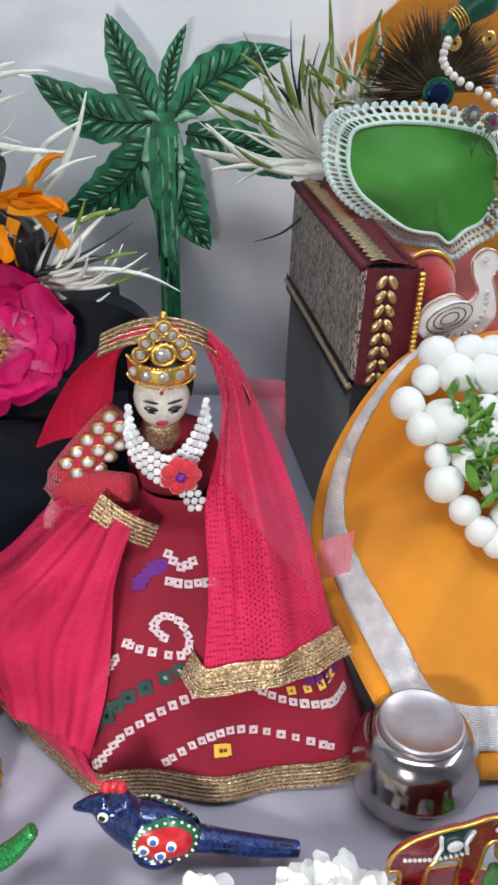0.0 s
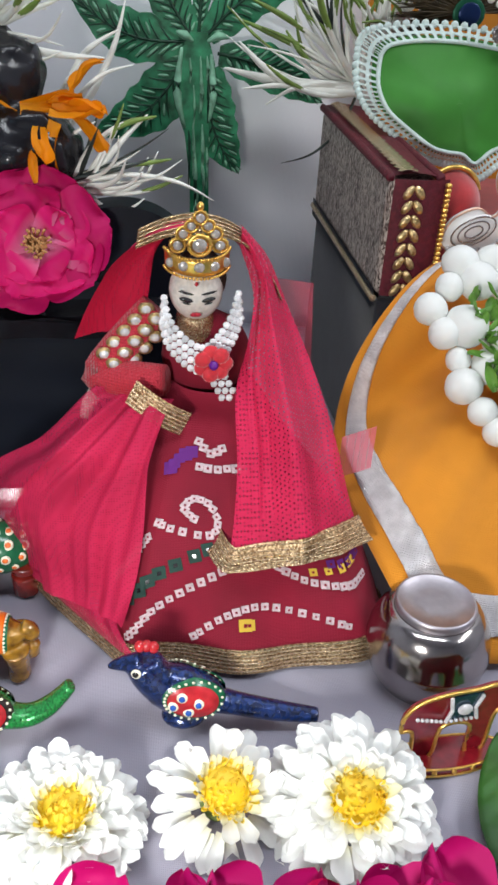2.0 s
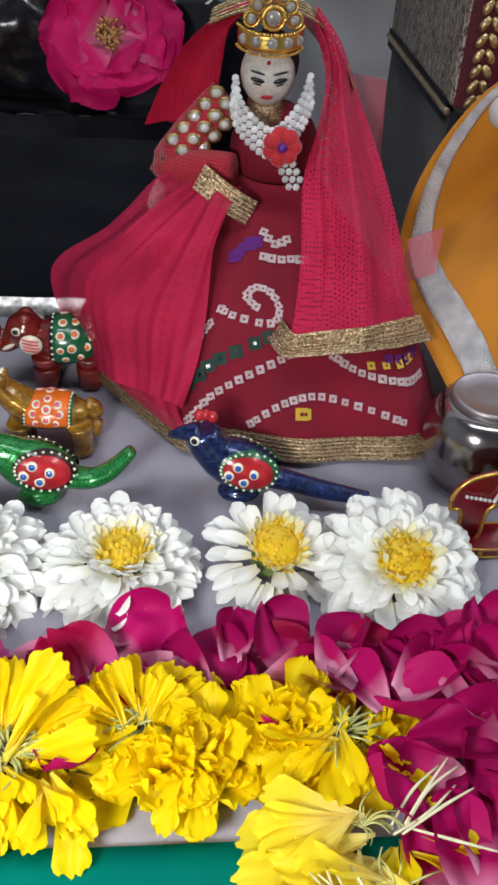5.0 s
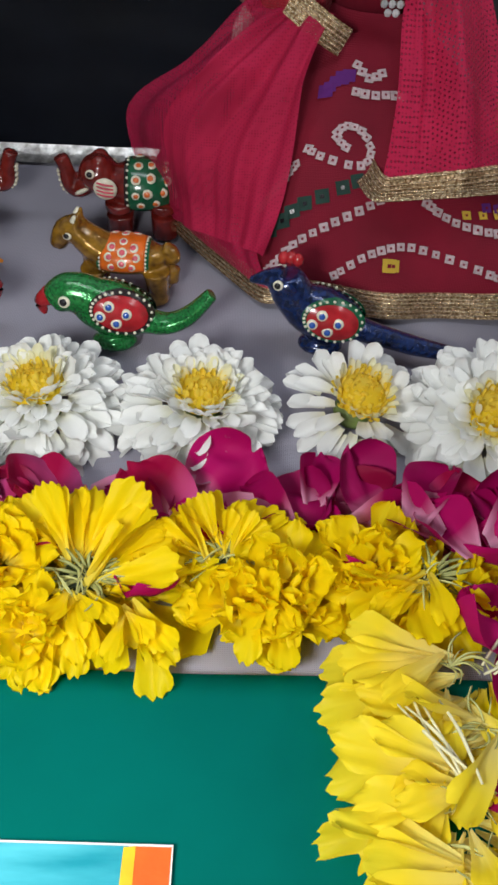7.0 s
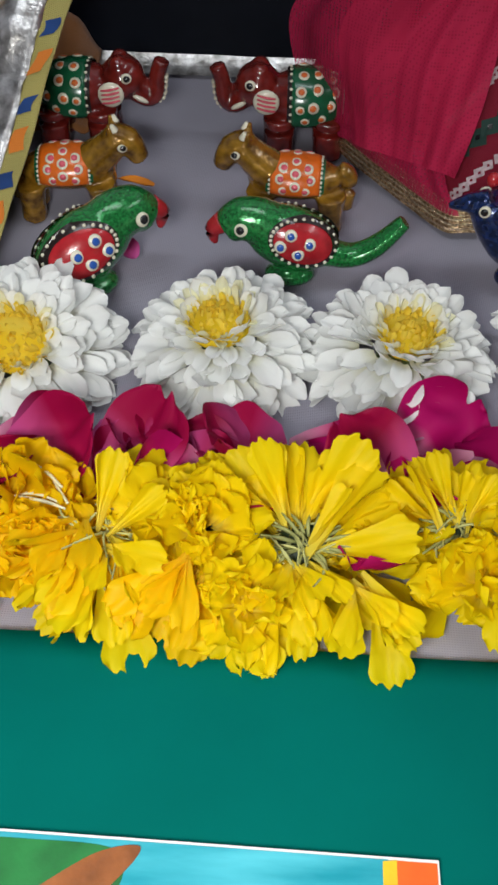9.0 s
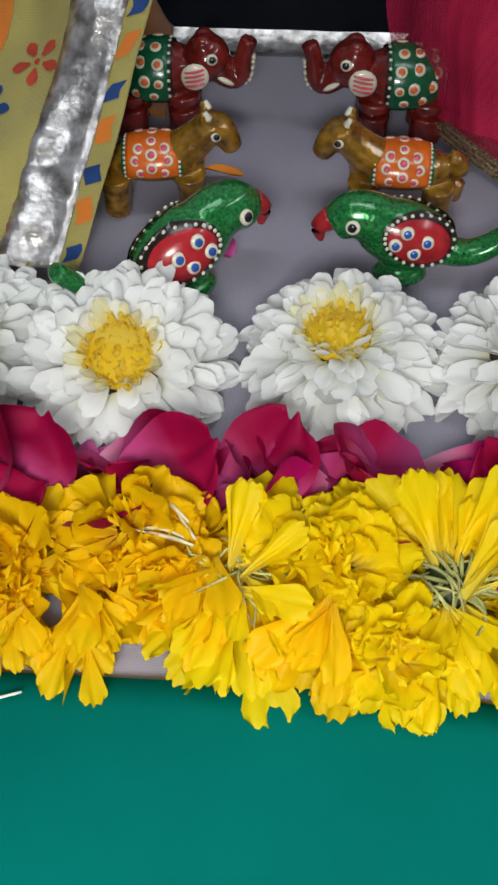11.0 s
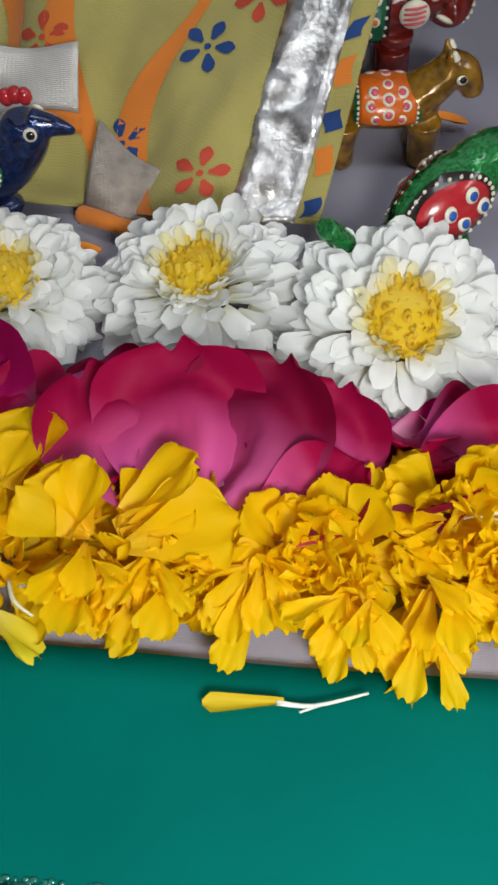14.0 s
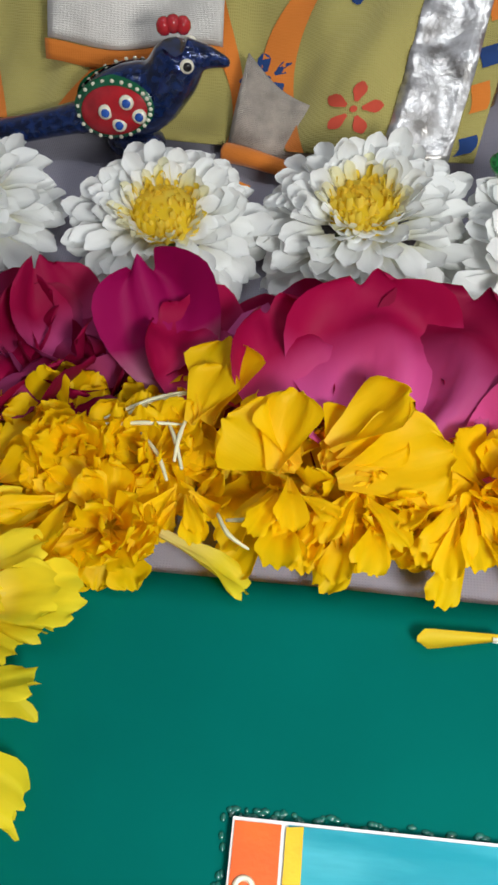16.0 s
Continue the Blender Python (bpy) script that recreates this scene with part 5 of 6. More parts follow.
        blob(bm, p, (0.0010, 0.0026, 0.0010), 8)
    part("trunk_stripes", bm, LWHT, t, "cream stripes under the trunk")
    eye(t, (0.0235, 0.0086, 0.0360), 0.0029)
    return t


def horse(m, label):
    t = thing("toy_horse", m, label, "toy", "lacquered toy animals")
    bm = bmesh.new()
    blob(bm, (0, 0, 0.0230), (0.0205, 0.0098, 0.0098), 24)
    for x in (-0.0155, 0.0135):
        for y in (-0.0056, 0.0056):
            tube(bm, [(x, y, 0.019), (x * 1.03, y, 0.009), (x * 1.05, y, 0.0)], [0.0066, 0.0053, 0.0056], 14)
    tube(bm, [(0.010, 0, 0.0255), (0.0180, 0, 0.0330), (0.0225, 0, 0.0390)], [0.0090, 0.0072, 0.0060], 16)
    tube(bm, [(0.0190, 0, 0.0400), (0.0260, 0, 0.0365), (0.0310, 0, 0.0270)], [0.0056, 0.0062, 0.0040], 16)
    tube(bm, [(-0.0180, 0, 0.0285), (-0.0225, 0, 0.0250), (-0.0225, 0, 0.0080)], [0.0036, 0.0038, 0.0030], 12)
    for y in (-0.0030, 0.0030):
        tube(bm, [(0.0205, y, 0.0425), (0.0195, y * 1.2, 0.0475)], [0.0024, 0.0008], 8)
    carve(part("body", bm, LBRN, t, "amber brown lacquered wood"))
    for y in (-0.0030, 0.0030):
        bm = bmesh.new()
        tube(bm, [(0.0215, y * 1.05, 0.0440), (0.0208, y * 1.25, 0.0470)], [0.0019, 0.0008], 8)
        part("ear", bm, LWHT, t, "cream ear tip")
    saddle(t, 0.0230, 0.0205, 0.0098, 0.0098, -0.0105, 0.0095, LORG, LDGR, LWHT, LPNK,
           [(0.0, 0.80, 0.0026), (-0.0048, 0.56, 0.0025), (0.0048, 0.56, 0.0025), (-0.0060, 1.02, 0.0024), (0.0060, 1.02, 0.0024), (0.0, 1.30, 0.0025), (-0.0042, 1.50, 0.0022), (0.0046, 1.50, 0.0022), (0, 0.28, 0.0023)])
    eye(t, (0.0245, 0.0057, 0.0370), 0.0026)
    return t


def bird(m, label, body, tail, head, foot, wing_rim, crest=None, beak=None, name="toy_parrot"):
    t = thing(name, m, label, "toy", "lacquered toy animals")
    bm = bmesh.new()
    blob(bm, (0.0, 0, 0.0205), (0.0195, 0.0110, 0.0125), 24, 0, Matrix.Rotation(-0.30, 3, "Y"))
    tube(bm, head, [0.0098, 0.0092, 0.0086, 0.0068], 18)
    tube(bm, tail, [0.0078, 0.0062, 0.0056, 0.0040], 14, flat=0.75)
    blob(bm, (0.0, 0, 0.0045), (0.0105, 0.0080, 0.0046), 16)
    blob(bm, (0.001, 0, 0.010), (0.0060, 0.0058, 0.0070), 14)
    if beak:
        tube(bm, beak, [0.0050, 0.0036, 0.0010], 12)
    carve(part("body", bm, body, t, "lacquered wooden body"))
    rot = Matrix.Rotation(-0.30, 3, "Y")

    def side(x, z, s, out):
        """On the flank: x along, z up from the middle of the body."""
        k = max(0.03, 1 - (x / 0.0195) ** 2 - (z / 0.0125) ** 2)
        return rot @ Vector((x, s * (0.0110 * math.sqrt(k) + out), z)) + Vector((0, 0, 0.0205))

    def drop(a):
        r = 0.0094 * (1 + 0.22 * math.cos(a))
        return (-0.001 - r * 1.25 * math.cos(a) * 1.08, 0.0034 + r * 0.84 * math.sin(a))
    for s in (-1, 1):
        bm = bmesh.new()
        grid(bm, 36, 8, lambda u, v: side(-0.002 + (drop(2 * math.pi * u)[0] + 0.002) * v, 0.003 + (drop(2 * math.pi * u)[1] - 0.003) * v, s, 0.0006 + 0.0004 * (1 - v * v)), closed=True)
        wing = part("wing", bm, LRED, t, "red painted wing")
        bm = bmesh.new()
        grid(bm, 40, 3, lambda u, v: side(-0.002 + (drop(2 * math.pi * u)[0] + 0.002) * (0.93 + 0.20 * v), 0.003 + (drop(2 * math.pi * u)[1] - 0.003) * (0.93 + 0.20 * v), s, 0.0010), closed=True)
        part("wing_rim", bm, wing_rim, wing, "dark wing rim")
        bm = bmesh.new()
        for i in range(24):
            x, z = drop(2 * math.pi * i / 24)
            dot(bm, side(-0.002 + (x + 0.002) * 1.03, 0.003 + (z - 0.003) * 1.03, s, 0.0014), (0, s, 0.2), 0.00078, 0, 0.5, 6)
        tagged(part("rim_dots", bm, LWHT, wing, "cream dots"), kind="stuff")
        for x, z in ((0.0022, 0.0060), (0.0046, 0.0008), (-0.0028, 0.0000), (-0.0058, 0.0048)):
            bm = bmesh.new()
            n = (0, s, 0.35)
            dot(bm, side(x, z, s, 0.0010), n, 0.0025, 0, 0.3, 12)
            sp = part("spot", bm, LWHT, wing, "cream ringed blue spot")
            bm = bmesh.new()
            dot(bm, side(x, z, s, 0.0017), n, 0.0015, 0, 0.3, 10)
            part("spot_core", bm, LBDT, sp)
    if crest:
        for i, (dx, dz) in enumerate(((-0.003, 0.0035), (0.0, 0.0048), (0.003, 0.0040))):
            bm = bmesh.new()
            blob(bm, (crest[0] + dx, 0, crest[2] + dz * 0.6), (0.0026, 0.0026, 0.0030), 10)
            part("crest", bm, LRED, t, "red crest knob")
    return t


STOUT = Matrix.Diagonal((1.06, 1.15, 0.96, 1))
LOW = Matrix.Diagonal((1.02, 1.18, 0.88, 1))
ELL = "maroon lacquered toy elephant with green spotted blanket"
HOL = "amber brown lacquered toy horse with orange saddle cloth"
elephant(pose(-0.187, 0.338, 0.0, 0, 0, 2) @ STOUT, ELL + ", facing its pair")
elephant(pose(-0.080, 0.338, 0.0, 0, 0, 182) @ STOUT, ELL + ", beside the doll")
horse(pose(-0.180, 0.277, 0.0, 0, 0, 6) @ LOW, HOL + ", ears up")
horse(pose(-0.082, 0.277, 0.0, 0, 0, 178) @ LOW, HOL + ", beside the doll")


def parrot(m, label):
    t = bird(m, label, LGRN, [(-0.012, 0, 0.0155), (-0.024, 0, 0.0135), (-0.034, 0, 0.0185), (-0.0435, 0, 0.0290)],
             [(0.004, 0, 0.0230), (0.0130, 0, 0.0270), (0.0200, 0, 0.0275), (0.0255, 0, 0.0240)], None, LDRK)
    bm = bmesh.new()
    tube(bm, [(0.0270, 0, 0.0262), (0.0310, 0, 0.0225), (0.0300, 0, 0.0170)], [0.0046, 0.0034, 0.0010], 12)
    part("beak", bm, LRED, t, "red beak")
    eye(t, (0.0195, 0.0088, 0.0275), 0.0032)
    return t


def peacock(m, label):
    t = bird(m, label, LBLU, [(-0.010, 0, 0.0165), (-0.024, 0, 0.0130), (-0.042, 0, 0.0090), (-0.062, 0, 0.0065)],
             [(0.008, 0, 0.0220), (0.0145, 0, 0.0300), (0.0175, 0, 0.0360), (0.0185, 0, 0.0390)], None, LDGR,
             (0.0165, 0, 0.0445), [(0.0190, 0, 0.0380), (0.0270, 0, 0.0362), (0.0340, 0, 0.0340)], "toy_peacock")
    eye(t, (0.0205, 0.0072, 0.0375), 0.0028)
    return t


PAL = "green lacquered toy parrot with red spotted wings"
PEL = "midnight blue lacquered toy peacock with red wings"
parrot(pose(-0.082, 0.231, 0.0, 6, 0, 181), PAL + " and raised tail")
parrot(pose(-0.160, 0.217, 0.0, -6, 0, 37) @ Matrix.Scale(1.10, 4), PAL + ", half behind a flower")
peacock(pose(0.011, 0.235, 0.0, 0, 0, 173), PEL + " by the doll's hem")
peacock(pose(-0.318, 0.228, 0.0, 0, 0, 4), PEL + " before printed cloth")


# ---- pot, enamel pieces, leaf, picture ----
def pot():
    t = thing("steel_pot", pose(0.131, 0.254, 0) @ Matrix.Diagonal((1.05, 1.05, 0.98, 1)), "small polished steel pot turned upside down on the cloth", "pot")
    bm = bmesh.new()
    lathe(bm, [(0.0205, 0.0), (0.0215, 0.0008), (0.0245, 0.006), (0.0272, 0.013), (0.0285, 0.021), (0.0284, 0.0225), (0.0287, 0.0235), (0.0284, 0.0245), (0.0278, 0.031), (0.0255, 0.038), (0.0225, 0.043), (0.0188, 0.0458)], 64)
    part("bowl", bm, SILVER, t)
    bm = bmesh.new()
    lathe(bm, [(0.0182, 0.0450), (0.0184, 0.0490), (0.0178, 0.0502), (0.0168, 0.0500), (0.0164, 0.0494), (0.0080, 0.0492), (0.0004, 0.0492)], 64)
    part("foot_ring", bm, STEELD, t, "dull worn steel foot")


def enamel_elephant():
    t = thing("enamel_elephant", pose(0.128, 0.203, 0.0, 0, 0, 4) @ Matrix.Diagonal((1, 1, 0.86, 1)), "maroon enamel elephant brooch with gilt rim and clear stones, standing", "ornament")
    ENR = mat("maroon_enamel", (0.17, 0.006, 0.012), 0.15, vary=0.3, scale=200, coat=0.8)
    EBL = mat("bottle_blue_enamel", (0.006, 0.030, 0.055), 0.15, 0.3, 0.4, 300, 0.3, 600, coat=0.8)
    body = [(-0.026, 0.018), (-0.0255, 0.028), (-0.020, 0.0365), (-0.008, 0.0410), (0.006, 0.0425), (0.014, 0.0445), (0.022, 0.0435), (0.0275, 0.037), (0.0285, 0.028),
            (0.0270, 0.019), (0.0285, 0.0145), (0.0255, 0.0115), (0.0225, 0.016), (0.0225, 0.024), (0.0195, 0.0265), (0.0165, 0.021), (0.0150, 0.006),
            (0.0070, 0.006), (0.0060, 0.017), (-0.007, 0.018), (-0.0095, 0.006), (-0.0185, 0.006), (-0.0205, 0.016)]
    loop = [Vector((x, 0, z + (0.009 if z > 0.010 else 0.0))) for x, z in body]
    ring = spline(loop + [loop[0]], 92)[:-1]
    bm = bmesh.new()
    slab(bm, ring, 0.0022, (0, 1, 0))
    part("plate", bm, ENR, t)
    bm = bmesh.new()
    tube(bm, ring + [ring[0]], [0.0010], 8, n=100)
    part("rim", bm, GOLD, t, "gilt rim")
    bm = bmesh.new()
    slab(bm, [(-0.0060, -0.0008, 0.0395), (0.0085, -0.0008, 0.0412), (0.0060, -0.0008, 0.0310), (0.0075, -0.0008, 0.0240), (-0.0065, -0.0008, 0.0235), (-0.0045, -0.0008, 0.0310)], 0.0010, (0, 1, 0))
    bl = part("blanket", bm, EBL, t, "bottle blue enamel blanket")
    bl.location.z = 0.009
    bm = bmesh.new()
    for a, b in (((-0.0060, 0.0395), (-0.0048, 0.031)), ((-0.0048, 0.031), (-0.0066, 0.0235)), ((-0.0066, 0.0235), (0.0075, 0.0240)), ((0.0075, 0.0240), (0.0060, 0.0315)), ((0.0060, 0.0315), (0.0086, 0.041)), ((-0.020, 0.0275), (-0.0068, 0.0235))):
        for i in range(6):
            blob(bm, (a[0] + (b[0] - a[0]) * i / 6, -0.0014, a[1] + (b[1] - a[1]) * i / 6), 0.00105, 7)
    part("stone_border", bm, GEM, bl, "row of clear stones")
    bm = bmesh.new()
    blob(bm, (0.0010, -0.0018, 0.0315), (0.0036, 0.0016, 0.0036), 14)
    part("pearl", bm, GEM, bl, "large clear stone")
    bm = bmesh.new()
    blob(bm, (0.0205, -0.001, 0.0365), (0.0024, 0.0010, 0.0024), 12)
    part("eye", bm, GEM, t, "clear stone eye").location.z = 0.009
    bm = bmesh.new()
    slab(bm, [Vector((-0.001 + 0.0265 * math.cos(a), -0.006 * 0 - 0.0, 0.0)) + Vector((0, 0.0085 * math.sin(a), 0.0005)) for a in (2 * math.pi * i / 40 for i in range(40))], 0.0055, (0, 0, 1))
    base = part("base", bm, ENR, t, "oval maroon base")
    bm = bmesh.new()
    for z in (0.001, 0.006):
        tube(bm, [(-0.001 + 0.0268 * math.cos(a), 0.0088 * math.sin(a), z) for a in (2 * math.pi * i / 40 for i in range(41))], [0.0007], 6, n=60)
    for i in range(9):
        a = math.pi + math.pi * (i + 0.5) / 9
        blob(bm, (-0.001 + 0.0268 * math.cos(a), 0.0088 * math.sin(a), 0.0036), (0.0014, 0.0008, 0.0018), 8)
    part("base_beading", bm, GOLD, base, "gilt beading")


def broad_leaf():
    t = thing("leaf", pose(0.148, 0.160, 0.003, 0, -4, 0), "broad green leaf lying on the white cloth", "leaf")
    LF = mat("leaf_green", (0.025, 0.10, 0.015), 0.4, vary=0.35, scale=60, coat=0.2)
    bm = bmesh.new()

    def at(u, v):
        w = 0.026 * math.sin(math.pi * (0.04 + 0.93 * v)) ** 0.8
        s = u * 2 - 1
        return (0.006 + s * w + 0.012 * (v - 0.5) ** 2, -0.055 + 0.105 * v, 0.003 + 0.10 * abs(s) * w + 0.0006 * math.sin(v * 60 + abs(s) * 8))
    grid(bm, 14, 30, at)
    solid(part("blade", bm, LF, t), 0.0006)
    bm = bmesh.new()
    tube(bm, [Vector(at(0.5, v / 10)) + Vector((0, 0, 0.0005)) for v in range(11)], [0.0013, 0.0006], 6)
    part("midrib", bm, mat("pale_midrib", (0.16, 0.26, 0.06), 0.5), t, "pale midrib")


def picture():
    """A small painted sheet on the green paper."""
    t = thing("painted_card", pose(-0.1495, 0.0105, 0.0042), "small painted card with orange bands and teal sky", "picture")
    bm = bmesh.new()
    box(bm, (-0.1100, -0.15, 0.0), (0.1105, 0.0, 0.0009))
    part("card", bm, mat("card_white", (0.80, 0.80, 0.78), 0.6, vary=0.04), t, "white card")
    TEAL = mat("teal_poster_paint", (0.010, 0.36, 0.46), 0.3, vary=0.2, scale=70, bump=0.5, bscale=90, axis=(0.3, 1.5, 1), coat=0.3, second=(0.10, 0.56, 0.66), step=(0.42, 0.78))
    ORP = mat("orange_poster_paint", (0.82, 0.13, 0.015), 0.35, vary=0.15, scale=90, coat=0.2)
    YLP = mat("yellow_poster_paint", (0.80, 0.50, 0.02), 0.35, vary=0.15, scale=90, coat=0.2)
    BRP = mat("brown_poster_paint", (0.28, 0.09, 0.025), 0.35, vary=0.3, scale=120, coat=0.2)
    GRP = mat("green_poster_paint", (0.02, 0.16, 0.04), 0.3, vary=0.3, scale=100, coat=0.3)

    def dab(name, outline, m, h, label=""):
        bm = bmesh.new()
        ring = spline([(x, y, h) for x, y in outline] + [(outline[0][0], outline[0][1], h)], 8 * len(outline))[:-1] if len(outline) > 4 else [Vector((x, y, h)) for x, y in outline]
        slab(bm, ring, 0.0002, (0, 0, 1))
        return part(name, bm, m, t, label)
    dab("sky_paint", [(-0.0985, -0.146), (0.0985, -0.146), (0.0985, -0.0007), (-0.0985, -0.0007)], TEAL, 0.0010, "glossy teal paint")
    for a, b in ((-0.1095, -0.1000), (0.1005, 0.1100)):
        dab("orange_band", [(a, -0.148), (b, -0.148), (b, -0.0008), (a, -0.0008)], ORP, 0.0010, "orange painted band")
    for a, b in ((-0.1000, -0.0955), (0.0962, 0.1005)):
        dab("yellow_band", [(a, -0.148), (b, -0.148), (b, -0.0008), (a + 0.001, -0.0012)], YLP, 0.0013, "yellow painted band")
    dab("brown_branch", [(-0.035, -0.004), (-0.020, -0.003), (-0.008, -0.007), (-0.004, -0.014), (-0.014, -0.014), (-0.026, -0.009)], BRP, 0.0013)
    dab("green_hill", [(-0.018, -0.003), (0.012, -0.002), (0.036, -0.004), (0.030, -0.020), (0.005, -0.030), (-0.012, -0.018)], GRP, 0.0013)
    dab("brown_branch", [(0.018, -0.012), (0.030, -0.004), (0.040, -0.002), (0.036, -0.009), (0.026, -0.018)], BRP, 0.0016)
    for x, y in ((-0.1065, -0.013), (-0.1015, -0.017), (-0.1045, -0.030), (0.1055, -0.014), (0.104, -0.032)):
        bm = bmesh.new()
        tube(bm, [(x + 0.0018 * math.cos(a), y + 0.0018 * math.sin(a), 0.0014) for a in (2 * math.pi * i / 14 for i in range(15))], [0.0006], 6, n=28)
        part("paint_ring", bm, LWHT, t, "white painted ring")
    bm = bmesh.new()
    for i in range(46):
        x = -0.111 + 0.060 * rng.random() ** 1.4
        blob(bm, (x, 0.0005 + 0.0016 * rng.random(), -0.0014), (0.0011 * rng.uniform(0.4, 1.2), 0.0007, 0.0004), 8)
    for i in range(16):
        blob(bm, (-0.1112 - 0.0014 * rng.random(), -0.020 * rng.random(), -0.0014), (0.0007, 0.0010, 0.0004), 8)
    tagged(part("glue_seep", bm, mat("clear_glue", (0.005, 0.13, 0.10), 0.15, vary=0.1, coat=1.0), t, "shiny dried glue"), kind="stuff")


pot()
enamel_elephant()
broad_leaf()
picture()


# ---- by the backdrop ----
def palm():
    t = thing("palm_cutout", pose(0, 0.632, 0) @ Matrix.Diagonal((1, 1, 0.985, 1)), "painted green palm tree cut-out on board before the backdrop", "cut-out")
    PG = mat("palm_green_paint", (0.006, 0.105, 0.042), 0.45, vary=0.45, scale=90, bump=0.15, second=(0.040, 0.33, 0.15))
    PL = mat("palm_light_paint", (0.20, 0.42, 0.28), 0.5, vary=0.4, scale=120)
    PD = mat("palm_dark_paint", (0.006, 0.045, 0.022), 0.5, vary=0.3, scale=100)
    hub = Vector((0.043, 0, 0.240))

    def leaf(tip, width, bend, root=hub, y=0.0):
        tip, root = Vector((tip[0], 0, tip[1])), Vector(root)
        d = tip - root
        n = Vector((-d.z, 0, d.x)).normalized()

        def mid(v):
            return root.lerp(tip, v) + n * bend * math.sin(math.pi * v) + Vector((0, y, 0))

        def half(v):
            return width * math.sin(math.pi * min(1.0, 0.06 + 0.94 * v)) ** 0.75 * (1 - 0.25 * v) * (1 + 0.06 * math.sin(v * 37))
        bm = bmesh.new()
        ring = [mid(i / 24) + n * half(i / 24) for i in range(25)] + [mid(1 - i / 24) - n * half(1 - i / 24) for i in range(1, 24)]
        slab(bm, ring, 0.0030, (0, 1, 0))
        lf = part("frond", bm, PG, t)
        bm = bmesh.new()
        for i in range(1, 11):
            v = i / 12
            for s in (-1, 1):
                a, b = mid(v), mid(min(1, v + 0.13)) + n * s * half(min(1, v + 0.10)) * 0.80
                p = [a + Vector((0, -0.0003, 0)), (a + b) / 2 + d.normalized() * 0.001 + Vector((0, -0.0003, 0)), b + Vector((0, -0.0003, 0))]
                tube(bm, p, [0.0009, 0.0006, 0.0002], 5, n=5)
        part("vein", bm, PD, lf, "darker painted veins")
        bm = bmesh.new()
        for i in range(11):
            v = (i + 0.55) / 12
            for s in (-1, 1):
                if rng.random() < 0.85:
                    a = mid(min(1, v + 0.04)) + n * s * half(v) * 0.25
                    b = mid(min(1, v + 0.10)) + n * s * half(min(1, v + 0.10)) * rng.uniform(0.5, 0.8)
                    tube(bm, [a + Vector((0, -0.0002, 0)), b + Vector((0, -0.0002, 0))], [0.0004, 0.0011, 0.0004], 5, n=4)
        part("brush_stroke", bm, PL, lf, "light brush strokes")
        bm = bmesh.new()
        tube(bm, [mid(i / 8) + Vector((0, -0.0004, 0)) for i in range(9)], [0.0014, 0.0009, 0.0004], 6)
        part("midrib", bm, PD, lf)
    leaf((0.008, 0.307), 0.0155, 0.004)
    leaf((-0.043, 0.268), 0.0190, 0.012, y=0.001)
    leaf((-0.030, 0.172), 0.0215, 0.012, (0.040, 0, 0.235), 0.002)
    leaf((0.060, 0.302), 0.0070, 0.004, (0.046, 0, 0.245), 0.001)
    leaf((0.132, 0.288), 0.0185, 0.010, (0.050, 0, 0.242))
    leaf((0.079, 0.146), 0.0210, -0.010, (0.056, 0, 0.222), 0.001)
    leaf((0.140, 0.200), 0.0180, 0.006, (0.060, 0, 0.232), 0.002)
    bm = bmesh.new()
    slab(bm, [(0.032, -0.002, 0.232), (0.030, -0.002, 0.195), (0.037, -0.002, 0.175), (0.0415, -0.002, 0.140), (0.0430, -0.002, 0.0), (0.0600, -0.002, 0.0),
              (0.0555, -0.002, 0.140), (0.0545, -0.002, 0.185), (0.0580, -0.002, 0.225), (0.052, -0.002, 0.246), (0.040, -0.002, 0.246)], 0.004, (0, 1, 0))
    tr = part("trunk", bm, PG, t, "painted trunk")
    for i in range(36):
        bm = bmesh.new()
        x = 0.0365 + 0.0185 * rng.random()
        z = 0.232 - 0.20 * rng.random()
        x = min(max(x, 0.0445), 0.0535) if z < 0.17 else x
        ln = rng.uniform(0.015, 0.045)
        tube(bm, [(x, -0.0022, z), (x + 0.001, -0.0022, z - ln * 0.5), (x + 0.0005, -0.0022, max(0.004, z - ln))], [0.0004, rng.uniform(0.0008, 0.0019), 0.0003], 6)
        part("brush_stroke", bm, rng.choice((PL, PL, PL, PD)), tr)
    for a, b, c in (((0.034, 0.236), (0.031, 0.205), (0.037, 0.180)), ((0.055, 0.232), (0.057, 0.205), (0.0545, 0.185)), ((0.030, 0.246), (0.036, 0.244), (0.042, 0.240)), ((0.052, 0.240), (0.060, 0.244), (0.068, 0.243))):
        bm = bmesh.new()
        tube(bm, [(p[0], -0.0024, p[1]) for p in (a, b, c)], [0.0010, 0.0032, 0.0006], 8, flat=1.0)
        ob = part("brush_stroke", bm, PL, tr)
    return t


def rock():
    bm = bmesh.new()
    for c, r in (((-0.100, 0.475, 0.160), (0.058, 0.036, 0.050)), ((-0.070, 0.478, 0.190), (0.036, 0.030, 0.034)), ((-0.082, 0.485, 0.232), (0.030, 0.026, 0.026)), ((-0.15, 0.48, 0.155), (0.05, 0.035, 0.05)), ((-0.028, 0.475, 0.138), (0.022, 0.025, 0.028))):
        blob(bm, c, r, 72)
    for v in bm.verts:
        p = v.co
        k = 0.009 * noise.noise(p * 38) + 0.007 * abs(noise.noise(p * 70)) + 0.003 * noise.noise(p * 160)
        v.co = p + (p - Vector((-0.09, 0.49, 0.17))).normalized() * k
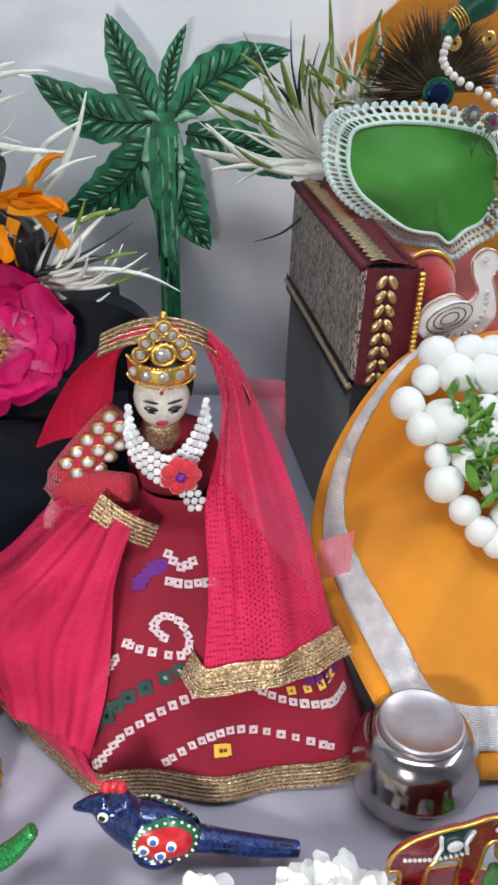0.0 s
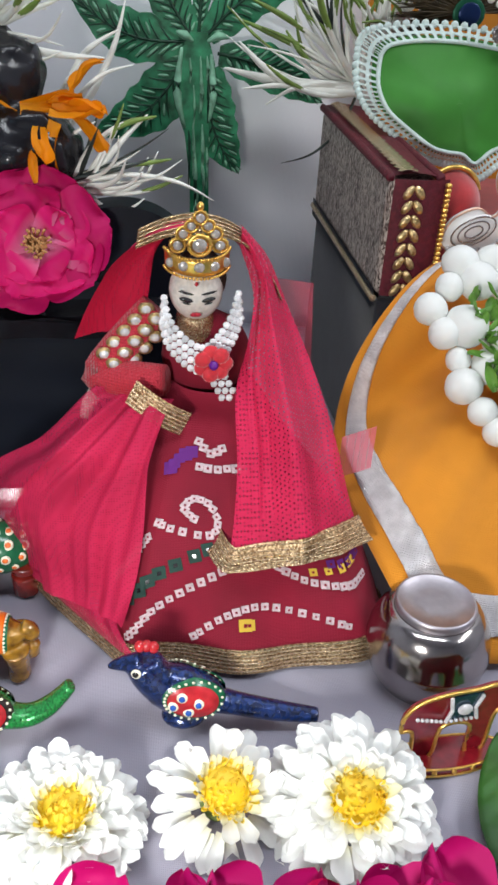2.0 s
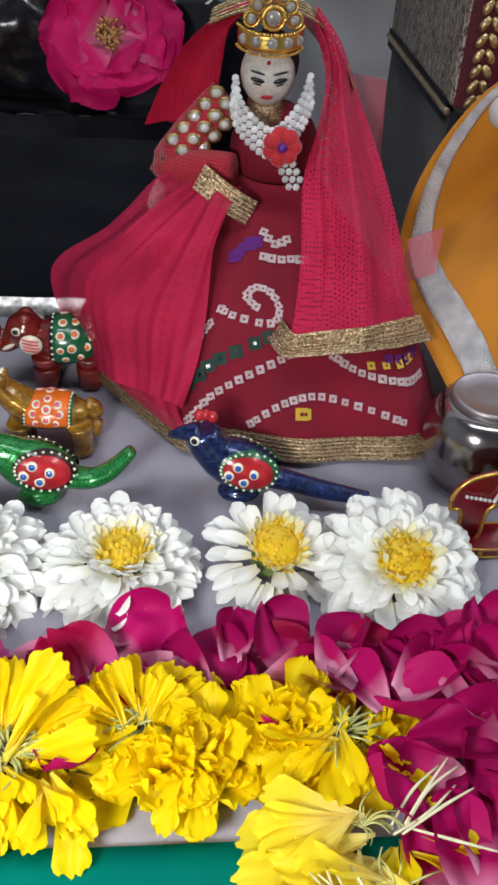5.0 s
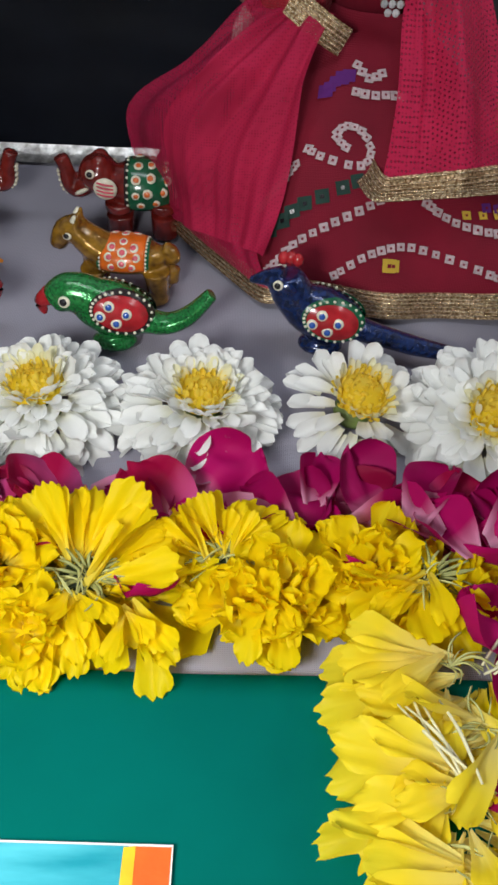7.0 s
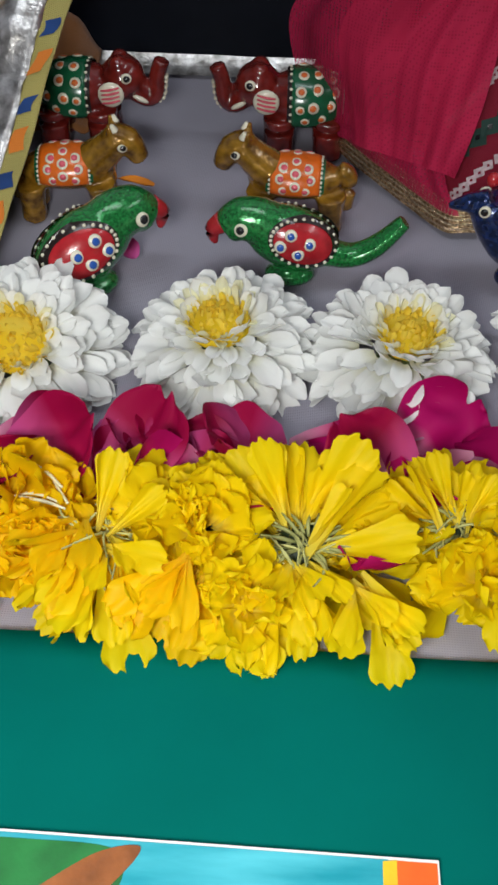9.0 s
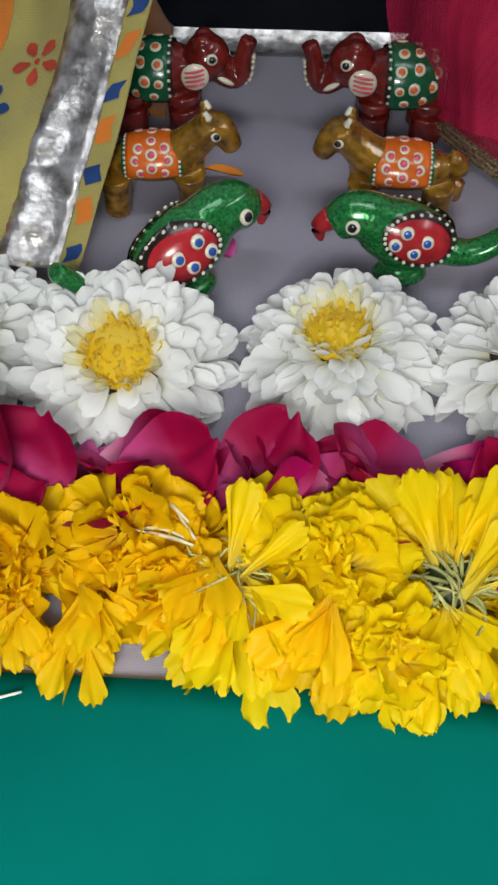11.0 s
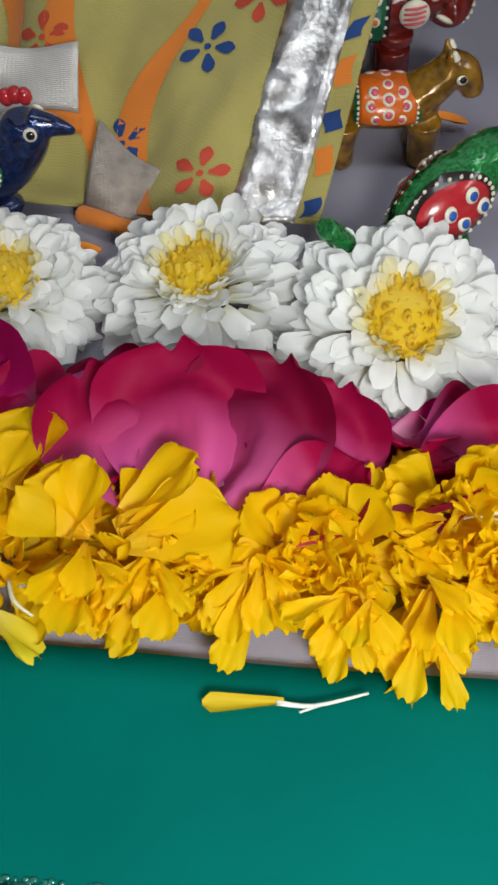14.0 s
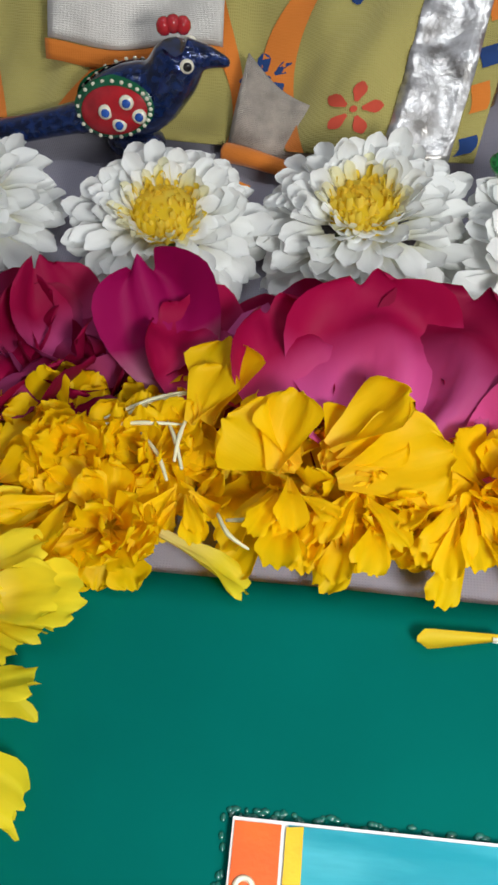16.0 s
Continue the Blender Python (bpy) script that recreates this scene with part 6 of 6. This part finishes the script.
        v.co.z = max(v.co.z, 0.116)
    return tagged(carve(part("black_rock", bm, BLACKP), 0.0022, 1), "crumpled glossy black rounded form on the pedestal", "ornament")


def rose():
    t = thing("rose", pose(-0.058, 0.430, 0.158, 64, 0, 8) @ Matrix.Scale(1.17, 4), "open magenta rose resting against the black form", "flower")
    RM = petal_mat("pink_rose_petal", (0.66, 0.010, 0.15), (0.74, 0.25, 0.42), 0.030, 0.55, 0.5, 0.22, 0.5)
    ms = [sheet("petal", 10, 9, spoon(0.030, 0.038, 0.05 + 0.03 * k, 0.12 - 0.09 * k, 0.0012, 0.68, 0.42, 0.007, k * 1.9), RM) for k in range(4)]
    for n, r, el, s, z in ((5, 0.004, 4, 1.02, 0.0), (5, 0.003, 14, 0.86, 0.002), (4, 0.002, 26, 0.62, 0.004)):
        for i in range(n):
            put("petal", rng.choice(ms), t, pose(0, 0, z, 0, 0, 360 * (i + rng.uniform(-0.2, 0.2)) / n + z * 9000) @ pose(0, r, 0, el + rng.uniform(-8, 8), rng.uniform(-10, 10), 0) @ Matrix.Scale(s * rng.uniform(0.88, 1.08), 4))
    bm = bmesh.new()
    for i in range(60):
        a, r = rng.uniform(0, 6.28), 0.0048 * math.sqrt(rng.random())
        tube(bm, [(r * math.cos(a), r * math.sin(a), 0.004), (1.5 * r * math.cos(a), 1.5 * r * math.sin(a), 0.0105)], [0.0003, 0.0007], 5, n=3)
    blob(bm, (0, 0, 0.003), (0.0065, 0.0065, 0.0030), 12)
    part("stamen_tuft", bm, mat("stamen_tan", (0.45, 0.22, 0.08), 0.7), t, "tan stamens")


def orange_flower():
    t = thing("orange_flower", pose(-0.046, 0.458, 0.219, 55, 0, 0) @ Matrix.Scale(0.86, 4), "wilting orange marigold petals on the black form", "flower")
    OM = petal_mat("deep_orange_petal", (0.85, 0.27, 0.003), (0.80, 0.30, 0.01), 0.03, 0.5, 0.5, 0.12, 0.5)
    ms = [sheet("petal", 6, 9, spoon(0.032, 0.011, 0.3, 0.25 - 0.3 * k, 0.0018, 0.6, 0.5, 0.004, k * 2.2), OM) for k in range(3)]
    for x, y, az, el, roll, size in ((-0.022, 0.006, -80, 8, 40, 0.95), (-0.020, 0.002, 70, -6, -50, 0.85), (-0.030, 0.012, 20, 20, 60, 0.75), (-0.004, 0.004, -110, 0, -35, 1.0), (0.002, 0.010, -60, 24, 70, 0.9),
                                     (0.004, -0.002, 150, -14, 30, 1.0), (0.012, 0.012, -30, 28, -65, 0.8), (0.010, 0.004, -125, -8, 55, 0.95), (-0.010, -0.004, 185, -20, -30, 0.7), (0.020, 0.014, 100, 6, -40, 0.7)):
        put("petal", rng.choice(ms), t, pose(x, y, 0, 0, 0, az) @ pose(0, 0.002, 0, el, roll, 0) @ Matrix.Diagonal((1.1, size, 1.6, 1)))
    ob = put("orange_petal", ms[0], None, pose(-0.056, 0.436, 0.190, 60, 0, 20) @ Matrix.Scale(0.5, 4))
    tagged(ob, "single orange petal caught above the rose", "petal")


LILW = mat("lily_white", (0.80, 0.80, 0.74), 0.5, vary=0.08, scale=100)
LILG = mat("lily_green_tip", (0.16, 0.24, 0.05), 0.5, vary=0.3, scale=120)
LILD = mat("dark_filament", (0.030, 0.040, 0.035), 0.6, vary=0.3)


def lily(name_label, root, tips, y0, bend=0.012):
    """A spidery flower: tapered strands from root to each tip; kind 0 white petal, 1 green-tipped, 2 thin dark filament."""
    t = thing("spider_lily", pose(0, 0, 0), name_label, "flower", "spider lilies")
    for x, z, y, kind, r in tips:
        a = Vector(root) + Vector((rng.uniform(-0.004, 0.004), rng.uniform(-0.004, 0.004), rng.uniform(-0.004, 0.004)))
        b = Vector((x, y0 + y, z))
        n = Vector((-(b.z - a.z), 0, b.x - a.x)).normalized() * rng.uniform(-1, 1) * bend
        p = [a, a.lerp(b, 0.33) + n, a.lerp(b, 0.7) + n, b]
        bm = bmesh.new()
        tube(bm, p, [r * 0.8, r, r * 0.75, r * 0.15], 7, 2 if kind == 2 else 0, n=14)
        if kind == 1:
            c = [a.lerp(b, 0.6) + n * 1.08, a.lerp(b, 0.8) + n * 0.75, b + (b - a) * 0.03]
            tube(bm, c, [r * 0.75, r * 0.98, r * 0.3], 7, 1, n=8)
        part("strand", bm, [LILW, LILG, LILD], t)


def tips_of(cx, cz, spread, n, r0, r1, lo, hi, kinds, seed):
    g = random.Random(seed)
    out = []
    for i in range(n):
        a = math.radians(g.uniform(lo, hi))
        d = spread * g.uniform(0.55, 1.0)
        out.append((cx + d * math.cos(a), cz + d * math.sin(a), g.uniform(-0.03, 0.02), g.choice(kinds), g.uniform(r0, r1)))
    return out


lily("white spidery lily with green-tipped strands lying on the throne arm", (0.158, 0.600, 0.212),
     tips_of(0.158, 0.212, 0.105, 34, 0.0010, 0.0026, 75, 165, (0, 0, 0, 1, 1, 2), 3) + [(0.060, 0.226, -0.01, 0, 0.0046), (0.068, 0.244, -0.02, 0, 0.0040), (0.072, 0.215, -0.02, 0, 0.0030), (0.102, 0.166, -0.02, 2, 0.0012),
      (0.088, 0.205, -0.02, 0, 0.0022), (0.093, 0.297, 0, 2, 0.0010), (0.124, 0.304, 0, 2, 0.0010)], 0.600)
lily("white spidery lily with green tips above the throne arm", (0.176, 0.590, 0.236), tips_of(0.172, 0.236, 0.062, 26, 0.0010, 0.0020, 70, 140, (1, 1, 1, 0), 8), 0.590)
lily("white spidery lily drooping from the black form", (-0.034, 0.462, 0.183),
     tips_of(-0.034, 0.183, 0.060, 16, 0.0010, 0.0022, -10, 75, (0, 0, 1, 2), 5) + [(0.042, 0.174, 0.0, 0, 0.0016), (0.022, 0.188, 0, 1, 0.0014), (0.016, 0.197, 0, 1, 0.0014), (0.016, 0.214, 0, 2, 0.0008), (0.008, 0.217, 0.01, 1, 0.0018), (0.002, 0.178, -0.01, 0, 0.0016)], 0.462)
lily("white spidery lily standing up behind the black form", (-0.040, 0.500, 0.200), [(-0.006, 0.272, 0.02, 0, 0.0022), (-0.010, 0.258, 0.01, 0, 0.0026), (-0.018, 0.245, 0, 0, 0.0020), (-0.002, 0.240, 0.01, 0, 0.0018)], 0.490, 0.016)
lily("white spidery lily with green tips above the black form", (-0.085, 0.500, 0.255),
     tips_of(-0.085, 0.255, 0.070, 18, 0.0012, 0.0026, -12, 70, (0, 0, 1, 1), 12), 0.480)


def lace_cloth():
    """A green satin leaf-shaped cloth with a white lace edge."""
    t = thing("lace_cloth", pose(0, 0, 0), "bright green satin cloth edged with white crochet lace on the throne", "cloth")
    SAT = mat("green_satin", (0.030, 0.20, 0.014), 0.55, vary=0.2, scale=30, bump=0.2, bscale=60, sheen=0.3)
    LAC = mat("white_lace", (0.62, 0.74, 0.70), 0.8, vary=0.08, scale=300, bump=0.5, bscale=1200)
    edge = [(0.139, 0.251), (0.147, 0.259), (0.178, 0.263), (0.212, 0.262), (0.247, 0.254), (0.257, 0.225), (0.248, 0.197), (0.232, 0.186), (0.220, 0.177), (0.210, 0.183), (0.196, 0.185), (0.182, 0.189), (0.163, 0.201), (0.146, 0.214), (0.138, 0.230)]
    loop = [Vector((x, 0, z)) for x, z in edge] + [Vector((edge[0][0], 0, edge[0][1]))]
    mid = Vector((0.200, 0, 0.222))

    def at(u, v):
        p = mid.lerp(spline_at(loop, u), v)
        y = 0.503 + 0.012 * v * v + 0.35 * (p.x - 0.198) * -0.25 + 0.005 * noise.noise((p.x * 30, p.z * 30, 3)) + 0.30 * (p.z - 0.18)
        return Vector((p.x, y, p.z))
    bm = bmesh.new()
    grid(bm, 80, 16, lambda u, v: at(u, v * 0.86), closed=True)
    solid(part("satin", bm, SAT, t), 0.001)
    bm = bmesh.new()
    n, k = 84, 2
    off = Vector((0, -0.0016, 0))
    for i in range(n):
        for j in range(k):
            v0, v1 = 0.80 + 0.10 * j, 0.80 + 0.10 * (j + 1)
            u0, u1 = i / n, (i + 1) / n
            uc, vc = (u0 + u1) / 2, (v0 + v1) / 2
            outer = [(u0, v0), (uc, v0), (u1, v0), (u1, vc), (u1, v1), (uc, v1), (u0, v1), (u0, vc)]
            ru, rv = (u1 - u0) * 0.28, (v1 - v0) * 0.30
            inner = [(uc - ru, vc - rv), (uc, vc - rv * 1.2), (uc + ru, vc - rv), (uc + ru * 1.2, vc), (uc + ru, vc + rv), (uc, vc + rv * 1.2), (uc - ru, vc + rv), (uc - ru * 1.2, vc)]
            a = [bm.verts.new(at(*q) + off) for q in outer]
            b = [bm.verts.new(at(*q) + off) for q in inner]
            for q in range(8):
                bm.faces.new((a[q], a[(q + 1) % 8], b[(q + 1) % 8], b[q]))
        blob(bm, at((i + 0.5) / n, 1.01) + off, (0.0022, 0.0009, 0.0022), 8)
    tube(bm, [at(i / 64, 0.80) + off for i in range(65)], [0.0010], 6, n=128)
    solid(part("lace", bm, LAC, t, "white crochet lace with small holes"), 0.0009)


def feather():
    t = thing("peacock_feather", pose(0.214, 0.566, 0.268), "dark peacock feather fanned behind the throne ornaments", "feather")
    BR = mat("feather_bronze", (0.045, 0.030, 0.012), 0.5, vary=0.4, scale=200)
    bm = bmesh.new()
    for i in range(620):
        a = math.radians(rng.uniform(5, 205))
        d = 0.052 * rng.uniform(0.3, 1.0) ** 0.5
        p0 = Vector((0.004 * math.cos(a), 0, 0.004 * math.sin(a)))
        p1 = Vector((d * math.cos(a), rng.uniform(-0.004, 0.004), d * math.sin(a)))
        tube(bm, [p0, (p0 + p1) / 2 + Vector((rng.uniform(-0.002, 0.002), 0, rng.uniform(-0.002, 0.002))), p1], [0.0006, 0.0005, 0.00015], 4, n=4)
    tagged(part("vane", bm, BR, t), kind="stuff")
    for r, m, y in (((0.0110, 0.0010, 0.0100), mat("feather_green", (0.01, 0.10, 0.05), 0.35, 0.4), -0.006), ((0.0076, 0.0010, 0.0070), mat("feather_blue", (0.006, 0.022, 0.09), 0.3, 0.4), -0.0075)):
        bm = bmesh.new()
        blob(bm, (0.0, y, 0.0), r, 18)
        part("feather_eye", bm, m, t, "shimmering eye spot")


def jewels():
    t = thing("pearl_string", pose(0, 0, 0), "string of white pearls hanging by the throne", "beads")
    bm = bmesh.new()
    blob(bm, (0, 0, 0), 0.0026, 12)
    me = bpy.data.meshes.new("pearl")
    bm.to_mesh(me)
    bm.free()
    me.materials.append(mat("pearl", (0.76, 0.74, 0.68), 0.18, vary=0.06, coat=0.6))
    for p in spline([(0.200, 0.52, 0.302), (0.199, 0.52, 0.291), (0.208, 0.518, 0.282), (0.226, 0.515, 0.274), (0.240, 0.513, 0.264)], 13):
        put("pearl", me, t, Matrix.Translation(p))
    for p in spline([(0.236, 0.512, 0.252), (0.241, 0.510, 0.246), (0.250, 0.510, 0.243)], 4):
        put("pearl", me, t, Matrix.Translation(p))
    SILB = mat("old_silver", (0.30, 0.28, 0.27), 0.3, 0.8, 0.4, 300, 0.5, 700)
    for x, z, r, core in ((0.242, 0.282, 0.011, (0.55, 0.05, 0.14)), (0.222, 0.262, 0.0065, (0.30, 0.28, 0.27)), (0.236, 0.258, 0.0060, (0.28, 0.01, 0.16)), (0.255, 0.268, 0.010, (0.20, 0.22, 0.26))):
        d = thing("rosette", pose(x, 0.520, z), "small metal rosette with a coloured centre", "ornament", "rosettes by the throne")
        bm = bmesh.new()
        for i in range(12):
            a = 2 * math.pi * i / 12
            blob(bm, (r * 0.72 * math.cos(a), 0, r * 0.72 * math.sin(a)), (r * 0.28, r * 0.22, r * 0.28), 8)
            blob(bm, (r * 0.42 * math.cos(a), -0.001, r * 0.42 * math.sin(a)), (r * 0.16, r * 0.2, r * 0.16), 6)
        part("rim", bm, SILB, d, "tarnished silver rim")
        bm = bmesh.new()
        blob(bm, (0, -0.002, 0), (r * 0.36, r * 0.25, r * 0.36), 10)
        part("centre", bm, mat("rosette_centre", core, 0.3, vary=0.2), d)
    for x, z in ((0.208, 0.300), (0.229, 0.303)):
        d = thing("gold_sequin", pose(x, 0.530, z), "shiny gold cup sequin", "ornament", "gold sequins")
        bm = bmesh.new()
        blob(bm, (0, 0, 0), (0.0046, 0.0014, 0.0046), 14)
        part("cup", bm, GOLD, d)
        bm = bmesh.new()
        blob(bm, (0, -0.0014, 0), (0.0012, 0.0006, 0.0012), 8)
        part("hole", bm, LDRK, d)
    d = thing("green_tassel", pose(0.214, 0.525, 0.316), "dark green silk knot tied with gold thread", "tassel")
    GS = mat("dark_green_silk", (0.006, 0.085, 0.045), 0.4, vary=0.3, scale=120, bump=0.6, bscale=300)
    bm = bmesh.new()
    tube(bm, [(-0.014, 0, -0.012), (-0.006, 0, -0.002), (0.004, 0, 0.008), (0.010, 0, 0.018)], [0.0045, 0.0060, 0.0115, 0.009], 14)
    part("knot", bm, GS, d)
    bm = bmesh.new()
    for k in range(4):
        tube(bm, [(-0.010 + 0.0016 * k + 0.0062 * math.cos(a) * 0.6, 0.0066 * math.sin(a), -0.004 + 0.0010 * k - 0.0062 * math.cos(a) * 0.8) for a in (2 * math.pi * i / 12 for i in range(13))], [0.0006], 5, n=20)
    part("gold_thread", bm, GOLD, d, "gold thread")
    d = thing("green_bud_chain", pose(0, 0, 0), "short chain of green buds and silver beads", "beads")
    for k in range(4):
        bm = bmesh.new()
        tube(bm, [(0.2385 + 0.002 * (k % 2), 0.508, 0.236 - 0.005 * k), (0.2395 + 0.002 * (k % 2), 0.507, 0.228 - 0.005 * k)], [0.0018, 0.0012], 8)
        part("bud", bm, LILG, d)
    for k in range(7):
        bm = bmesh.new()
        blob(bm, (0.240 + 0.0035 * math.sin(k * 2.1), 0.506, 0.214 - 0.0024 * k), 0.0021, 8)
        part("bead", bm, SILB, d)
    bm = bmesh.new()
    for k in range(5):
        x = 0.218 + 0.003 * k
        tube(bm, [(x, 0.500, 0.256), (x + rng.uniform(-0.004, 0.004), 0.499, 0.249), (x + rng.uniform(-0.006, 0.008), 0.499, 0.242)], [0.0003], 5)
    tagged(part("loose_thread", bm, LILD), "few loose dark threads on the green satin", "thread")


def orange_board():
    bm = bmesh.new()
    slab(bm, [(0.168, 0.640, 0.262), (0.176, 0.640, 0.288), (0.224, 0.640, 0.330), (0.40, 0.640, 0.350), (0.40, 0.640, 0.0), (0.20, 0.640, 0.0), (0.185, 0.640, 0.2)], 0.004, (0, 1, 0))
    tagged(part("yellow_board", bm, ORANGEC), "mango yellow cloth-covered throne back against the backdrop", "board")


def red_bolster():
    t = thing("bolster", pose(0.187, 0.470, 0.172), "small red velvet bolster with gold edge on the throne", "cushion")
    bm = bmesh.new()
    blob(bm, (0, 0, 0), (0.019, 0.022, 0.021), 24)
    part("cushion", bm, mat("red_velvet", (0.36, 0.012, 0.015), 0.75, vary=0.3, scale=80, sheen=0.6), t)
    bm = bmesh.new()
    tube(bm, [(0.017 * math.cos(a), -0.004, 0.004 + 0.019 * math.sin(a)) for a in (math.pi * (0.1 + 0.8 * i / 14) for i in range(15))], [0.0016], 8, n=40)
    part("edge_cord", bm, GOLD, t, "gold cord")


def swan():
    t = thing("enamel_swan", pose(0.197, 0.438, 0.152), "white enamel swan ornament with clear stones on the throne", "ornament")
    EN = mat("white_enamel", (0.84, 0.83, 0.82), 0.18, vary=0.04, coat=0.7)
    edge = [(-0.024, 0.006), (-0.018, 0.020), (-0.004, 0.027), (0.006, 0.022), (0.011, 0.028), (0.006, 0.038), (0.005, 0.047), (0.011, 0.053), (0.018, 0.051), (0.021, 0.045), (0.026, 0.042), (0.020, 0.041),
            (0.018, 0.036), (0.022, 0.026), (0.024, 0.014), (0.016, 0.003), (0.002, -0.001), (-0.014, 0.000)]
    ring = spline([(x, 0, z) for x, z in edge] + [(edge[0][0], 0, edge[0][1])], 90)[:-1]
    bm = bmesh.new()
    slab(bm, ring, 0.003, (0, 1, 0))
    part("body", bm, EN, t)
    bm = bmesh.new()
    tube(bm, ring + [ring[0]], [0.0007], 6, n=100)
    part("rim", bm, mat("rose_gilt", (0.75, 0.48, 0.36), 0.3, 0.9), t, "rose gilt rim")
    bm = bmesh.new()
    blob(bm, (-0.005, -0.001, 0.014), (0.014, 0.002, 0.0085), 18, 0, Matrix.Rotation(-0.5, 3, "Y"))
    w = part("wing", bm, EN, t)
    for k in range(3):
        bm = bmesh.new()
        s = 1 - 0.3 * k
        tube(bm, [(-0.005 + 0.013 * s * math.cos(a), -0.0028 - 0.0003 * k, 0.014 + 0.008 * s * math.sin(a) + 0.30 * 0.013 * s * math.cos(a)) for a in (2 * math.pi * i / 24 for i in range(25))], [0.0005], 5, n=48)
        part("wing_line", bm, SILVER, w, "silver outline")
    for p in spline([(-0.018, 0, 0.003), (-0.004, 0, 0.002), (0.010, 0, 0.005), (0.016, 0, 0.016), (0.016, 0, 0.028)], 14):
        bm = bmesh.new()
        blob(bm, p + Vector((0, -0.0008, 0)), (0.0017, 0.0012, 0.0017), 8)
        part("stone", bm, GEM, t, "clear stone")
    bm = bmesh.new()
    blob(bm, (0.0115, -0.0008, 0.0475), (0.0022, 0.0010, 0.0022), 10)
    part("eye", bm, GEM, t, "clear stone eye")
    bm = bmesh.new()
    blob(bm, (0.0225, 0.0010, 0.0435), (0.0045, 0.0020, 0.0022), 10, 0, Matrix.Rotation(0.5, 3, "Y"))
    part("beak", bm, mat("beak_red_brown", (0.30, 0.03, 0.01), 0.2, coat=0.6), t, "red-brown beak")


def bud_garland():
    t = thing("bud_garland", pose(0, 0, 0), "garland of round white buds and small green leaves on the skirt", "garland")
    WB = mat("white_bud", (0.80, 0.81, 0.78), 0.6, vary=0.05, scale=200, bump=0.3, bscale=250)
    bm = bmesh.new()
    blob(bm, (0, 0, 0), (1.0, 0.95, 0.92), 18)
    for v in bm.verts:
        v.co *= 1 + 0.05 * noise.noise(v.co * 1.6)
    me = bpy.data.meshes.new("bud")
    bm.to_mesh(me)
    bm.free()
    me.materials.append(WB)
    spots = [(0.172, 0.398, 0.161, 10), (0.190, 0.399, 0.162, 9), (0.164, 0.388, 0.151, 8), (0.180, 0.389, 0.154, 11), (0.197, 0.388, 0.153, 11), (0.152, 0.379, 0.142, 9), (0.158, 0.368, 0.133, 9),
             (0.170, 0.370, 0.136, 12), (0.190, 0.364, 0.129, 11), (0.165, 0.360, 0.121, 7), (0.166, 0.349, 0.111, 10), (0.181, 0.356, 0.119, 10), (0.194, 0.374, 0.139, 9), (0.175, 0.339, 0.101, 8),
             (0.182, 0.331, 0.093, 8), (0.189, 0.326, 0.088, 7), (0.195, 0.347, 0.111, 10), (0.206, 0.352, 0.116, 10), (0.205, 0.400, 0.160, 10), (0.210, 0.376, 0.140, 11), (0.196, 0.335, 0.097, 8), (0.204, 0.328, 0.09, 9)]
    for x, y, z, r in spots:
        put("bud", me, t, pose(x, y, z, rng.uniform(0, 90), 0, rng.uniform(0, 360)) @ Matrix.Scale(r * 0.00106, 4))
    lf = sheet("leaf", 4, 5, spoon(0.013, 0.0055, 0.2, 0.3, 0, 0.5, 0.4, 0.001, 2), mat("young_leaf", (0.12, 0.28, 0.04), 0.5, vary=0.3, scale=150))
    for k in range(70):
        q = Vector((0.179, 0.384, 0.148)).lerp(Vector((0.187, 0.340, 0.106)), rng.random())
        put("leaf", lf, t, pose(q.x + rng.uniform(-0.008, 0.010), q.y - 0.006 + rng.uniform(-0.005, 0.003), q.z + rng.uniform(-0.003, 0.006), rng.uniform(-20, 80), rng.uniform(-40, 40), rng.uniform(0, 360)) @ Matrix.Scale(rng.uniform(0.7, 1.2), 4))


palm()
rock()
rose()
orange_flower()
orange_board()
lace_cloth()
feather()
jewels()
red_bolster()
swan()
bud_garland()
